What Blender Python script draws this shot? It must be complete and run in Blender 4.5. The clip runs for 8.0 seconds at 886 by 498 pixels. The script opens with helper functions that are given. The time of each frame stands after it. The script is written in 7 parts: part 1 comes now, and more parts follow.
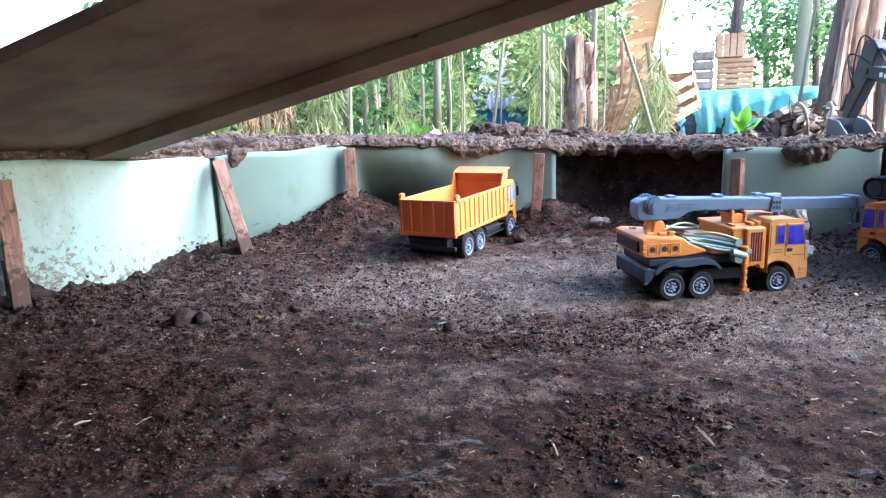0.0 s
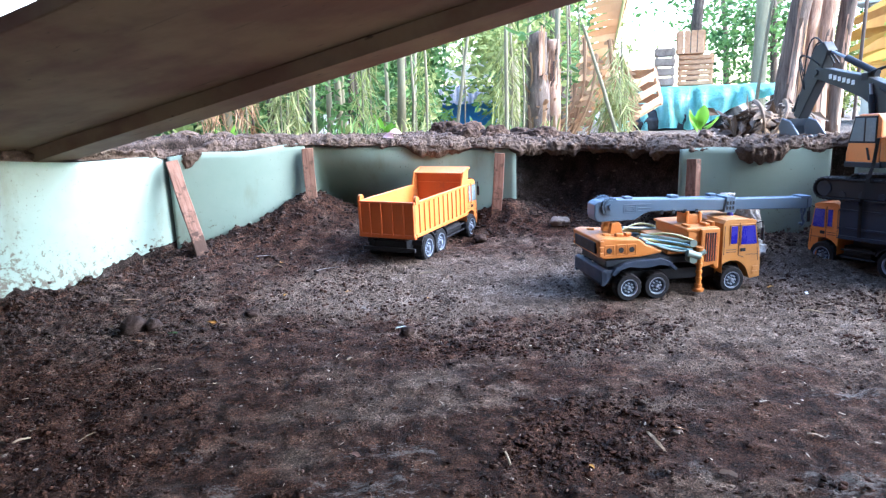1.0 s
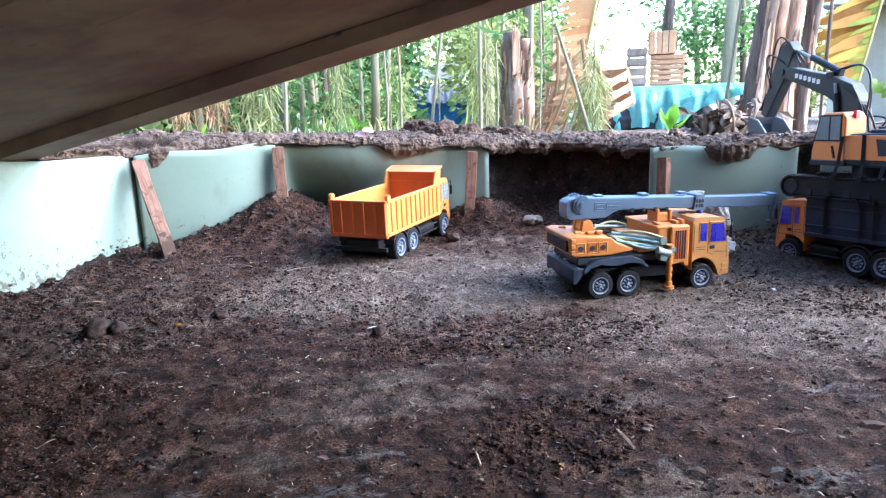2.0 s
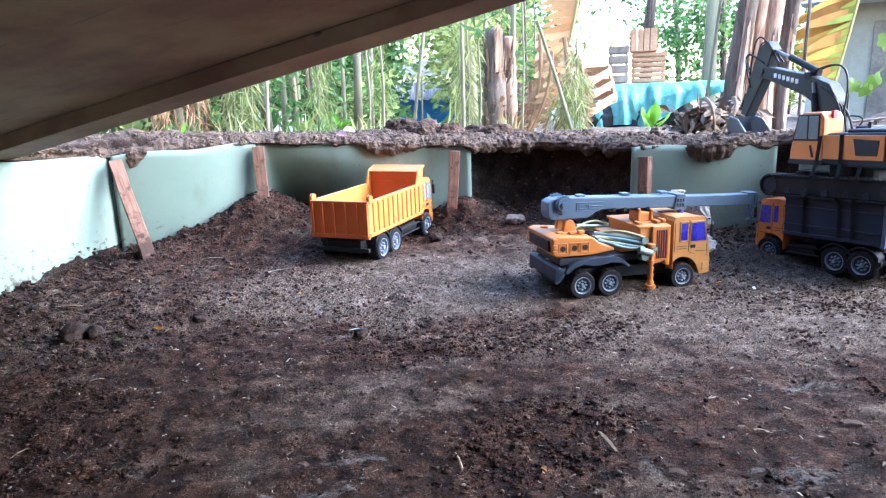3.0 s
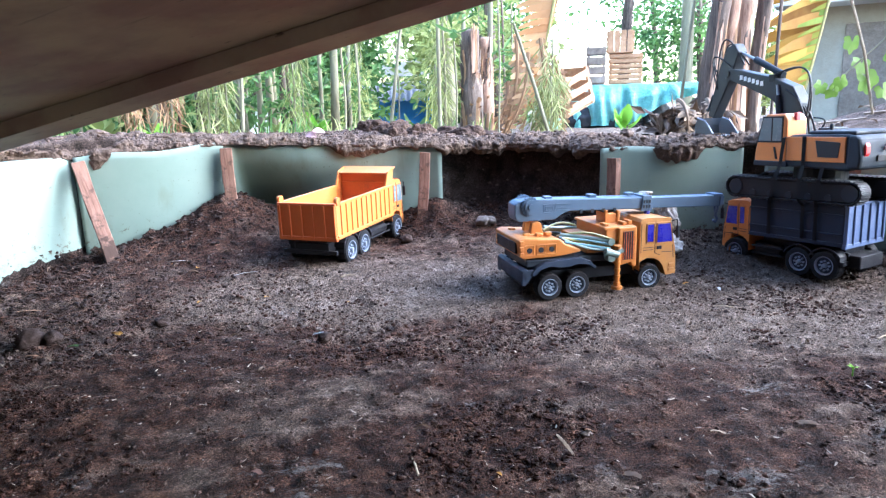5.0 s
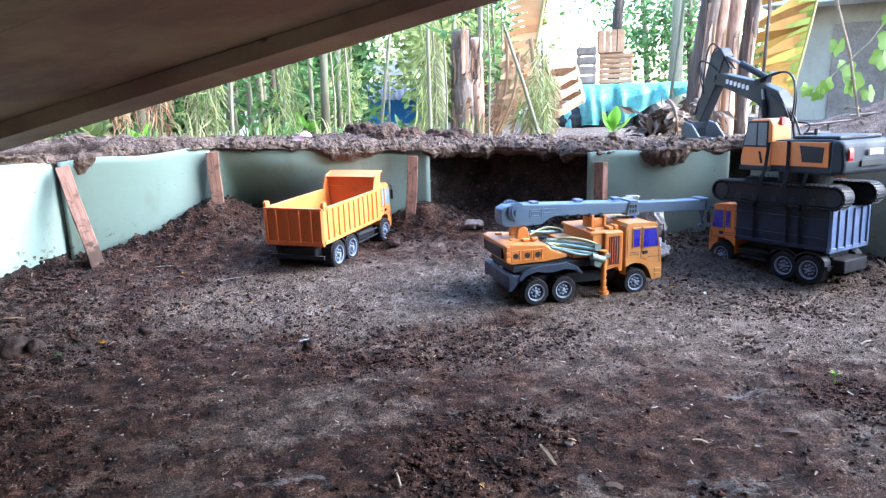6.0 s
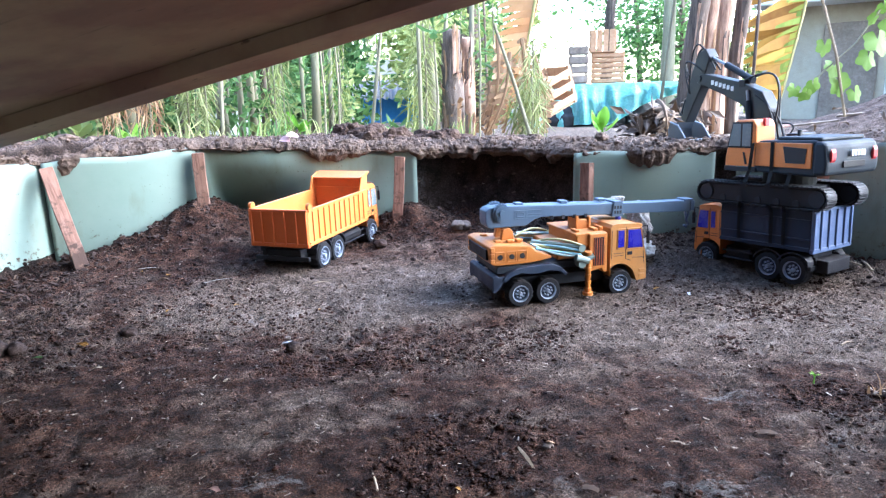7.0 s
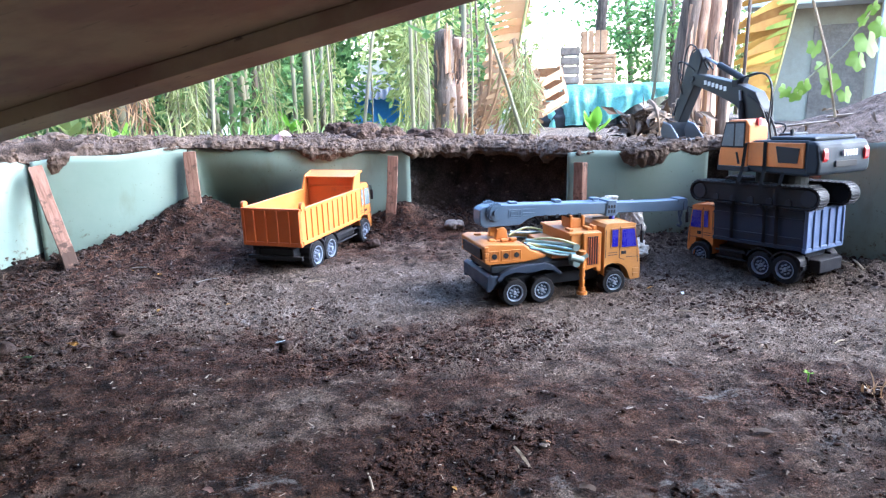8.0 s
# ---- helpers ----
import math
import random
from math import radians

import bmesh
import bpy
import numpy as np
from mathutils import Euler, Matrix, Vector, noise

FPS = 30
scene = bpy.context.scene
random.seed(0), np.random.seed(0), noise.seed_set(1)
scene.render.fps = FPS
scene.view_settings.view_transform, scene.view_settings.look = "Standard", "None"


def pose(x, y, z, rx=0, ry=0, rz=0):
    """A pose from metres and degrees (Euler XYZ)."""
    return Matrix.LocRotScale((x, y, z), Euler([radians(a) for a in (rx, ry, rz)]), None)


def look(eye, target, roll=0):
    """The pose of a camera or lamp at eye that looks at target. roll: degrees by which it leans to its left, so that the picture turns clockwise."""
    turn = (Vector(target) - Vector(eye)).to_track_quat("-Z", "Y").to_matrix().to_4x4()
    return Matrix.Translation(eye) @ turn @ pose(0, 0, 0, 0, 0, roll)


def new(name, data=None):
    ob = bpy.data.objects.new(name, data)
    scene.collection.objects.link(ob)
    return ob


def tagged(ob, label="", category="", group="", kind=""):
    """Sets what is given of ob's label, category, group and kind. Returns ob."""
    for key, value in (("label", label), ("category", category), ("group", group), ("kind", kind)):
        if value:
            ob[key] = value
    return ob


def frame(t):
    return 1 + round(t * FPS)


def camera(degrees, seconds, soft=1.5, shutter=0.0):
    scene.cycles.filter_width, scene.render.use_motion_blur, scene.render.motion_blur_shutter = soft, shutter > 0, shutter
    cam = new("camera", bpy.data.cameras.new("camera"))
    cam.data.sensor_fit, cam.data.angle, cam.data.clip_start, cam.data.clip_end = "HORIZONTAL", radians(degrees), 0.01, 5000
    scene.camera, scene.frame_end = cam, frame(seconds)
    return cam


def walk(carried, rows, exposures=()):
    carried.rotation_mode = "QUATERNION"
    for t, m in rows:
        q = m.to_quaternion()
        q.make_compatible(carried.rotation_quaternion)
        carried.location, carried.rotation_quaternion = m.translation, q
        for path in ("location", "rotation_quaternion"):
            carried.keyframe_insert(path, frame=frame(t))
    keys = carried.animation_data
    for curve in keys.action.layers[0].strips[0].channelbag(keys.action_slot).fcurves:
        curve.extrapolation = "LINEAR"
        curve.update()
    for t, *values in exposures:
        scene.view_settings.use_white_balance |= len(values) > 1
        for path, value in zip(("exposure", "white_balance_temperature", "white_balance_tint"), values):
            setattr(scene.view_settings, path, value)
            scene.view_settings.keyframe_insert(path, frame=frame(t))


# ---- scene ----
cam = camera(68.1, 8.0, soft=1.3)
PATH = [
    (0, (-0.032, -0.066, 0.327), (-0.02, 1.892, -0.079), -1.9),
    (0.5, (-0.021, -0.058, 0.333), (0.04, 1.897, -0.083), -1.9),
    (1, (-0.014, -0.055, 0.338), (0.094, 1.896, -0.087), -1.8),
    (1.5, (-0.008, -0.052, 0.334), (0.139, 1.897, -0.091), -1.7),
    (3, (-0.002, -0.043, 0.341), (0.226, 1.895, -0.099), -1.7),
    (3.5, (0.007, -0.042, 0.338), (0.25, 1.896, -0.094), -1.6),
    (4, (0.013, -0.041, 0.34), (0.272, 1.893, -0.096), -1.6),
    (4.5, (0.019, -0.041, 0.34), (0.29, 1.892, -0.099), -1.6),
    (6, (0.035, -0.038, 0.353), (0.341, 1.888, -0.092), -1.6),
    (6.5, (0.043, -0.039, 0.358), (0.357, 1.884, -0.093), -1.6),
    (7, (0.052, -0.039, 0.356), (0.375, 1.884, -0.092), -1.6),
    (7.5, (0.053, -0.037, 0.356), (0.389, 1.882, -0.097), -1.5),
    (8, (0.048, -0.035, 0.353), (0.397, 1.883, -0.094), -1.4),
]
walk(cam, [(t, look(eye, target, roll)) for t, eye, target, roll in PATH], [(0.0, 3.18, 5130, 12), (3.0, 3.24, 5130, 12), (8.0, 3.24, 5130, 12)])

# ---- light ----
world = bpy.data.worlds.new("sky")
scene.world = world
world.use_nodes = True
wn = world.node_tree.nodes
sky = wn.new("ShaderNodeTexSky")
sky.sky_type = 'NISHITA'
sky.sun_disc = False
sky.sun_elevation = radians(35)
sky.sun_rotation = radians(103)
sky.dust_density = 1.5
sky.air_density = 1.5
wn["Background"].inputs["Strength"].default_value = 0.178
world.node_tree.links.new(sky.outputs[0], wn["Background"].inputs[0])

sun = new("sun", bpy.data.lights.new("sun", 'SUN'))
sun.data.energy = 1.5
sun.data.angle = radians(55)
sun.data.color = (1.0, 0.97, 0.93)
sun.matrix_world = look((2.9, -0.67, 2.08), (0, 0, 0))


# ---- materials ----
def material(name, rough=0.6, metal=0.0):
    m = bpy.data.materials.new(name)
    m.use_nodes = True
    b = m.node_tree.nodes["Principled BSDF"]
    b.inputs["Roughness"].default_value = rough
    b.inputs["Metallic"].default_value = metal
    return m, m.node_tree.nodes, m.node_tree.links, b


def coords(nodes, links, scale, stretch=(1, 1, 1)):
    tc = nodes.new("ShaderNodeTexCoord")
    mp = nodes.new("ShaderNodeMapping")
    mp.inputs["Scale"].default_value = [scale * s for s in stretch]
    links.new(tc.outputs["Object"], mp.inputs[0])
    return mp.outputs[0]


def noise_tex(nodes, links, vec, scale, detail=5.0, rough=0.6):
    n = nodes.new("ShaderNodeTexNoise")
    n.inputs["Scale"].default_value = scale
    n.inputs["Detail"].default_value = detail
    n.inputs["Roughness"].default_value = rough
    links.new(vec, n.inputs["Vector"])
    return n.outputs["Fac"]


def ramp(nodes, links, fac, stops):
    r = nodes.new("ShaderNodeValToRGB")
    r.color_ramp.elements[0].position, r.color_ramp.elements[0].color = stops[0][0], (*stops[0][1], 1)
    r.color_ramp.elements[1].position, r.color_ramp.elements[1].color = stops[-1][0], (*stops[-1][1], 1)
    for p, c in stops[1:-1]:
        e = r.color_ramp.elements.new(p)
        e.color = (*c, 1)
    links.new(fac, r.inputs[0])
    return r.outputs[0]


def mix(nodes, links, fac, a, b, mode='MIX'):
    x = nodes.new("ShaderNodeMix")
    x.data_type, x.blend_type = 'RGBA', mode
    for sock, v in ((x.inputs[0], fac), (x.inputs[6], a), (x.inputs[7], b)):
        if isinstance(v, (int, float)):
            sock.default_value = v
        elif isinstance(v, tuple):
            sock.default_value = (*v, 1)
        else:
            links.new(v, sock)
    return x.outputs[2]


def bump(nodes, links, b, height, strength, dist):
    n = nodes.new("ShaderNodeBump")
    n.inputs["Strength"].default_value = strength
    n.inputs["Distance"].default_value = dist
    links.new(height, n.inputs["Height"])
    links.new(n.outputs[0], b.inputs["Normal"])


DUST = (0.16, 0.115, 0.085)


def plastic(name, color, rough=0.38, dust=0.5, metal=0.0):
    """Moulded toy plastic with fine soil dust in patches."""
    m, n, l, b = material(name, rough, metal)
    b.inputs["Specular IOR Level"].default_value = 0.5 if sum(color) > 0.12 else 0.25
    v = coords(n, l, 1.0)
    big = noise_tex(n, l, v, 28, 4)
    fine = noise_tex(n, l, v, 420, 3)
    tone = mix(n, l, big, tuple(c * 0.88 for c in color), tuple(min(1, c * 1.08) for c in color))
    mask = mix(n, l, 0.5, big, fine)
    amount = ramp(n, l, mask, [(0.48, (0, 0, 0)), (0.66, (dust, dust, dust))])
    geo = n.new("ShaderNodeNewGeometry")
    sep = n.new("ShaderNodeSeparateXYZ")
    l.new(geo.outputs["Normal"], sep.inputs[0])
    settled = ramp(n, l, sep.outputs[2], [(0.55, (0, 0, 0)), (0.95, (1, 1, 1))])
    lying = mix(n, l, 1.0, settled, ramp(n, l, mask, [(0.36, (0.10,) * 3), (0.60, (0.75,) * 3)]), 'MULTIPLY')
    tone = mix(n, l, mix(n, l, 1.0, lying, (min(1, dust * 1.6),) * 3, 'MULTIPLY'), tone, (0.33, 0.25, 0.19))
    l.new(mix(n, l, amount, tone, DUST), b.inputs["Base Color"])
    l.new(ramp(n, l, mask, [(0.4, (rough,) * 3), (0.65, (min(1, rough + 0.35),) * 3)]), b.inputs["Roughness"])
    bump(n, l, b, fine, 0.12, 0.0006)
    return m


def rough_stuff(name, stops, scale, fine_scale, bump_scale, depth, rough=0.9, stretch=(1, 1, 1), rand=0.0):
    """A natural surface: two scales of colour and a fine relief."""
    m, n, l, b = material(name, rough)
    b.inputs["Specular IOR Level"].default_value = 0.12 if rough > 0.82 else 0.3
    v = coords(n, l, 1.0, stretch)
    a = noise_tex(n, l, v, scale, 6)
    f = noise_tex(n, l, v, fine_scale, 4, 0.7)
    fac = mix(n, l, 0.45, a, f)
    col = ramp(n, l, fac, stops)
    if rand:
        info = n.new("ShaderNodeNewGeometry")
        k = ramp(n, l, info.outputs["Random Per Island"], [(0, (1 - rand,) * 3), (1, (1 + rand,) * 3)])
        col = mix(n, l, 1.0, col, k, 'MULTIPLY')
    l.new(col, b.inputs["Base Color"])
    h = noise_tex(n, l, v, bump_scale, 6, 0.65)
    bump(n, l, b, h, 0.7, depth)
    return m


def soil_material():
    """Bare earth: moist and trodden-dry patches with some shade painted in, paler crust on top of the rim, chalky
    smears.
    """
    m, n, l, b = material("soil", 0.95)
    b.inputs["Specular IOR Level"].default_value = 0.16
    v = coords(n, l, 1.0)
    broad = noise_tex(n, l, v, 2.6, 6, 0.62)
    mid = noise_tex(n, l, v, 30, 6, 0.72)
    fine = noise_tex(n, l, v, 420, 6, 0.85)
    tc = n.new("ShaderNodeTexCoord")
    sep = n.new("ShaderNodeSeparateXYZ")
    l.new(tc.outputs["Object"], sep.inputs[0])

    def math_node(op, a, c):
        k = n.new("ShaderNodeMath")
        k.operation = op
        for sock, val in zip(k.inputs, (a, c)):
            if isinstance(val, (int, float)):
                sock.default_value = val
            else:
                l.new(val, sock)
        return k.outputs[0]

    moist = ramp(n, l, mid, [(0.36, (0.0098, 0.0040, 0.0024)), (0.5, (0.041, 0.0178, 0.0102)), (0.66, (0.108, 0.058, 0.036))])
    trodden = ramp(n, l, mid, [(0.33, (0.060, 0.043, 0.032)), (0.52, (0.131, 0.099, 0.076)), (0.69, (0.240, 0.192, 0.157))])
    crust = ramp(n, l, mid, [(0.32, (0.036, 0.024, 0.019)), (0.52, (0.098, 0.071, 0.059)), (0.70, (0.19, 0.148, 0.128))])
    # floor darkens to the front and left: damp soil plus painted shade
    inwards = ramp(n, l, math_node('MULTIPLY', sep.outputs[1], 0.5), [(0.20, (0, 0, 0)), (0.50, (0.9, 0.9, 0.9)), (0.60, (1, 1, 1)), (0.69, (0.1, 0.1, 0.1))])
    where = math_node('ADD', broad, math_node('MULTIPLY', math_node('SUBTRACT', inwards, 0.45), 0.12))
    where = math_node('ADD', where, math_node('MULTIPLY', math_node('SUBTRACT', sep.outputs[0], 0.28), 0.21))
    # darker and paler patches of the trodden floor
    for cx, cy, rx, ry, k in ((0.08, 0.53, 0.20, 0.13, -0.24), (0.31, 0.52, 0.13, 0.08, -0.14), (0.66, 0.62, 0.15, 0.08, -0.28), (-0.18, 0.87, 0.20, 0.09, -0.12), (0.25, 0.70, 0.14, 0.05, -0.05),
                              (-0.22, 0.60, 0.26, 0.13, 0.08), (0.08, 1.11, 0.40, 0.17, 0.28), (0.58, 0.86, 0.26, 0.12, 0.08), (0.80, 0.95, 0.40, 0.20, 0.08)):
        mp = n.new("ShaderNodeMapping")
        mp.inputs["Location"].default_value = (-cx / rx, -cy / ry, 0)
        mp.inputs["Scale"].default_value = (1 / rx, 1 / ry, 0)
        l.new(tc.outputs["Object"], mp.inputs[0])
        ln = n.new("ShaderNodeVectorMath")
        ln.operation = 'LENGTH'
        l.new(mp.outputs[0], ln.inputs[0])
        far = math_node('ADD', ln.outputs["Value"], math_node('MULTIPLY', math_node('SUBTRACT', mid, 0.5), 1.2))
        where = math_node('ADD', where, math_node('MULTIPLY', ramp(n, l, far, [(0.45, (1, 1, 1)), (1.0, (0, 0, 0))]), k))
    blotch = noise_tex(n, l, coords(n, l, 1.0, (0.75, 1, 1)), 15, 10, 0.68)
    where = math_node('ADD', where, math_node('MULTIPLY', math_node('SUBTRACT', blotch, 0.5), 0.62))
    c = mix(n, l, ramp(n, l, where, [(0.40, (0, 0, 0)), (0.60, (1, 1, 1))]), moist, trodden)
    # crisp dark pits between crumbs
    pits = noise_tex(n, l, coords(n, l, 1.0, (0.8, 1, 1)), 85, 9, 0.72)
    c = mix(n, l, mix(n, l, 1.0, ramp(n, l, pits, [(0.535, (0, 0, 0)), (0.575, (1, 1, 1))]), ramp(n, l, noise_tex(n, l, v, 9, 3), [(0.42, (0.0,) * 3), (0.62, (0.8,) * 3)]), 'MULTIPLY'), c, (0.014, 0.0085, 0.0075))
    high = math_node('ADD', sep.outputs[2], math_node('MULTIPLY', math_node('SUBTRACT', mid, 0.5), 0.09))
    c = mix(n, l, ramp(n, l, high, [(0.222, (0, 0, 0)), (0.245, (1, 1, 1))]), c, crust)
    # cut earth on the steep pit face, with its shade put into the colour
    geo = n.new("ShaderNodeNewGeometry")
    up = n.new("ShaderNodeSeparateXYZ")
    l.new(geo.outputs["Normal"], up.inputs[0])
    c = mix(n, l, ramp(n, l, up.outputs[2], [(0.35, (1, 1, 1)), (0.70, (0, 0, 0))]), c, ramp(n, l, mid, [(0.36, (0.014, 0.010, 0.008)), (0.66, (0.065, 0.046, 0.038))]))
    speck = ramp(n, l, fine, [(0.39, (0.22, 0.20, 0.19)), (0.5, (0.88, 0.88, 0.88)), (0.58, (1.7, 1.66, 1.6)), (0.64, (3.4, 3.2, 3.1))])
    c = mix(n, l, 0.9, c, speck, 'MULTIPLY')
    smear = noise_tex(n, l, v, 6.5, 10, 0.74)
    lime = mix(n, l, 1.0, ramp(n, l, smear, [(0.585, (0, 0, 0)), (0.66, (0.38, 0.38, 0.38))]), ramp(n, l, noise_tex(n, l, coords(n, l, 1.0, (1, 0.7, 1)), 120, 6, 0.75), [(0.47, (0.04,) * 3), (0.56, (1, 1, 1))]), 'MULTIPLY')
    c = mix(n, l, lime, c, (0.28, 0.265, 0.255))
    # chalky spills on the floor
    spill = None
    for cx, cy, rx, ry in ((-0.031, 0.549, 0.10, 0.035), (0.152, 0.647, 0.03, 0.03), (0.373, 0.444, 0.11, 0.06), (-0.059, 0.487, 0.11, 0.05), (-0.19, 0.491, 0.05, 0.03), (0.50, 0.62, 0.10, 0.04)):
        mp = n.new("ShaderNodeMapping")
        mp.inputs["Location"].default_value = (-cx / rx, -cy / ry, 0)
        mp.inputs["Scale"].default_value = (1 / rx, 1 / ry, 0)
        l.new(tc.outputs["Object"], mp.inputs[0])
        ln = n.new("ShaderNodeVectorMath")
        ln.operation = 'LENGTH'
        l.new(mp.outputs[0], ln.inputs[0])
        near = ramp(n, l, ln.outputs["Value"], [(0.1, (1, 1, 1)), (1.0, (0, 0, 0))])
        spill = near if spill is None else math_node('MAXIMUM', spill, near)
    ragged = noise_tex(n, l, coords(n, l, 1.0, (0.6, 1.3, 1)), 70, 10, 0.85)
    spill = math_node('ADD', math_node('MULTIPLY', spill, 0.17), ragged)
    c = mix(n, l, ramp(n, l, spill, [(0.63, (0, 0, 0)), (0.72, (0.5, 0.5, 0.5))]), c, (0.30, 0.28, 0.26))
    l.new(c, b.inputs["Base Color"])
    bump(n, l, b, mix(n, l, 0.5, mix(n, l, 0.5, mid, pits), fine), 1.0, 0.012)
    return m


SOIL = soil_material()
CRUST = rough_stuff("crumbly_crust", [(0.32, (0.046, 0.030, 0.021)), (0.52, (0.128, 0.089, 0.066)), (0.72, (0.235, 0.178, 0.140))], 40, 260, 160, 0.010, rand=0.2)
CLOD = rough_stuff("clod_soil", [(0.3, (0.016, 0.0098, 0.0078)), (0.55, (0.044, 0.0295, 0.0240)), (0.75, (0.100, 0.074, 0.063))], 22, 200, 90, 0.006, rand=0.5)
YELLOW = plastic("orange_yellow_plastic", (0.63, 0.200, 0.034), 0.36, 0.32)
CRANEORANGE = plastic("crane_orange_plastic", (0.46, 0.155, 0.015), 0.38, 0.16)
CABORANGE = plastic("cab_orange_plastic", (0.47, 0.200, 0.036), 0.40, 0.24)
TUBES = [plastic("clear_green_tube", (0.20, 0.27, 0.25), 0.2, 0.2), plastic("yellow_tube", (0.34, 0.32, 0.12), 0.25, 0.2), plastic("pale_blue_tube", (0.16, 0.30, 0.36), 0.2, 0.2)]
BEDORANGE = plastic("dull_orange_plastic", (0.56, 0.15, 0.028), 0.45, 0.45)
ORANGE = plastic("deep_orange_plastic", (0.68, 0.135, 0.018), 0.36, 0.2)
BLUEGREY = plastic("blue_grey_plastic", (0.066, 0.108, 0.172), 0.38, 0.08)
SLATE = plastic("slate_plastic", (0.022, 0.033, 0.056), 0.36, 0.05)
DARKGREY = plastic("dark_grey_plastic", (0.018, 0.023, 0.031), 0.34, 0.05)
BLACK = plastic("black_plastic", (0.014, 0.014, 0.017), 0.45, 0.03)
RUBBER = plastic("tyre_rubber", (0.009, 0.009, 0.011), 0.65, 0.05)
HUB = plastic("silver_hub", (0.27, 0.31, 0.38), 0.36, 0.15, 0.2)
WINDOW = plastic("blue_window_plastic", (0.02, 0.015, 0.30), 0.15, 0.05)
SKYGLASS = plastic("pale_window", (0.16, 0.20, 0.215), 0.08, 0.0)
RED = plastic("red_plastic", (0.55, 0.02, 0.025), 0.3, 0.1)
WHITEP = plastic("white_print", (0.75, 0.77, 0.78), 0.4, 0.1)
PIPE = plastic("pale_green_plastic", (0.15, 0.20, 0.175), 0.28, 0.4)
BODYGREY = plastic("excavator_grey", (0.019, 0.027, 0.039), 0.50, 0.05)
# one bed plastic, light put into the colour: shaded sides, lit tailgate
BEDSHADED = plastic("bed_plastic_shaded", (0.021, 0.028, 0.046), 0.5, 0.03)
BEDLIT = plastic("bed_plastic_lit", (0.085, 0.125, 0.23), 0.38, 0.2)
BUCKET = plastic("bucket_metal_grey", (0.12, 0.14, 0.165), 0.32, 0.4)
RAWWOOD = rough_stuff("raw_wood", [(0.36, (0.10, 0.05, 0.035)), (0.5, (0.26, 0.15, 0.112)), (0.70, (0.37, 0.24, 0.19))], 9, 90, 60, 0.0012, 0.8, (1, 1, 0.12))
PALEWOOD = rough_stuff("pale_crate_wood", [(0.3, (0.26, 0.13, 0.06)), (0.55, (0.42, 0.24, 0.13)), (0.75, (0.54, 0.35, 0.21))], 4, 40, 30, 0.002, 0.8, (1, 1, 1))
STONE = rough_stuff("pale_limestone", [(0.32, (0.10, 0.065, 0.035)), (0.43, (0.34, 0.28, 0.21)), (0.55, (0.62, 0.585, 0.52)), (0.72, (0.78, 0.75, 0.69))], 16, 90, 55, 0.010)
BARK = rough_stuff("bark", [(0.36, (0.035, 0.025, 0.02)), (0.52, (0.15, 0.11, 0.085)), (0.72, (0.32, 0.26, 0.21))], 8, 50, 24, 0.02, 0.9, (1, 1, 0.12))
BANANA = rough_stuff("banana_stem", [(0.36, (0.13, 0.06, 0.035)), (0.52, (0.40, 0.24, 0.155)), (0.72, (0.62, 0.47, 0.34))], 9, 60, 30, 0.012, 0.8, (1, 1, 0.1))
GREYBARK = rough_stuff("mottled_grey_bark", [(0.36, (0.07, 0.065, 0.045)), (0.5, (0.20, 0.18, 0.125)), (0.70, (0.36, 0.34, 0.27))], 14, 60, 24, 0.010, 0.9, (1, 1, 0.4))
PALESTEM = rough_stuff("pale_stem", [(0.3, (0.11, 0.095, 0.055)), (0.55, (0.23, 0.205, 0.125)), (0.75, (0.38, 0.35, 0.25))], 3, 30, 20, 0.006, 0.7, (1, 1, 0.2))


def leaf_material(name, dark, light, through_light=0.45):
    m, n, l, b = material(name, 0.62)
    b.inputs["Specular IOR Level"].default_value = 0.3
    info = n.new("ShaderNodeNewGeometry")
    v = coords(n, l, 1.0)
    f = noise_tex(n, l, v, 14, 3)
    k = mix(n, l, 0.35, info.outputs["Random Per Island"], f)
    col = ramp(n, l, k, [(0.1, dark), (0.9, light)])
    l.new(col, b.inputs["Base Color"])
    tr = n.new("ShaderNodeBsdfTranslucent")
    l.new(col, tr.inputs[0])
    ms = n.new("ShaderNodeMixShader")
    ms.inputs[0].default_value = through_light
    l.new(b.outputs[0], ms.inputs[1])
    l.new(tr.outputs[0], ms.inputs[2])
    l.new(ms.outputs[0], n["Material Output"].inputs[0])
    return m


LEAF = leaf_material("green_leaf", (0.030, 0.070, 0.022), (0.19, 0.32, 0.09))
LEAFY = leaf_material("yellow_green_leaf", (0.13, 0.17, 0.040), (0.42, 0.44, 0.15))
LEAFB = leaf_material("bright_leaf", (0.16, 0.34, 0.03), (0.28, 0.5, 0.06))
LITTER = leaf_material("litter_leaf", (0.06, 0.035, 0.02), (0.26, 0.17, 0.10), 0.1)
DRYLEAF = leaf_material("dry_leaf", (0.20, 0.10, 0.045), (0.46, 0.29, 0.15), 0.25)
GOLDLEAF = leaf_material("golden_leaf", (0.20, 0.075, 0.012), (0.60, 0.37, 0.06), 0.4)
GOLDLEAF_RIB = leaf_material("leaf_rib", (0.35, 0.30, 0.10), (0.45, 0.40, 0.16), 0.1)
BLADE = leaf_material("grass_blade", (0.13, 0.15, 0.045), (0.40, 0.40, 0.17))


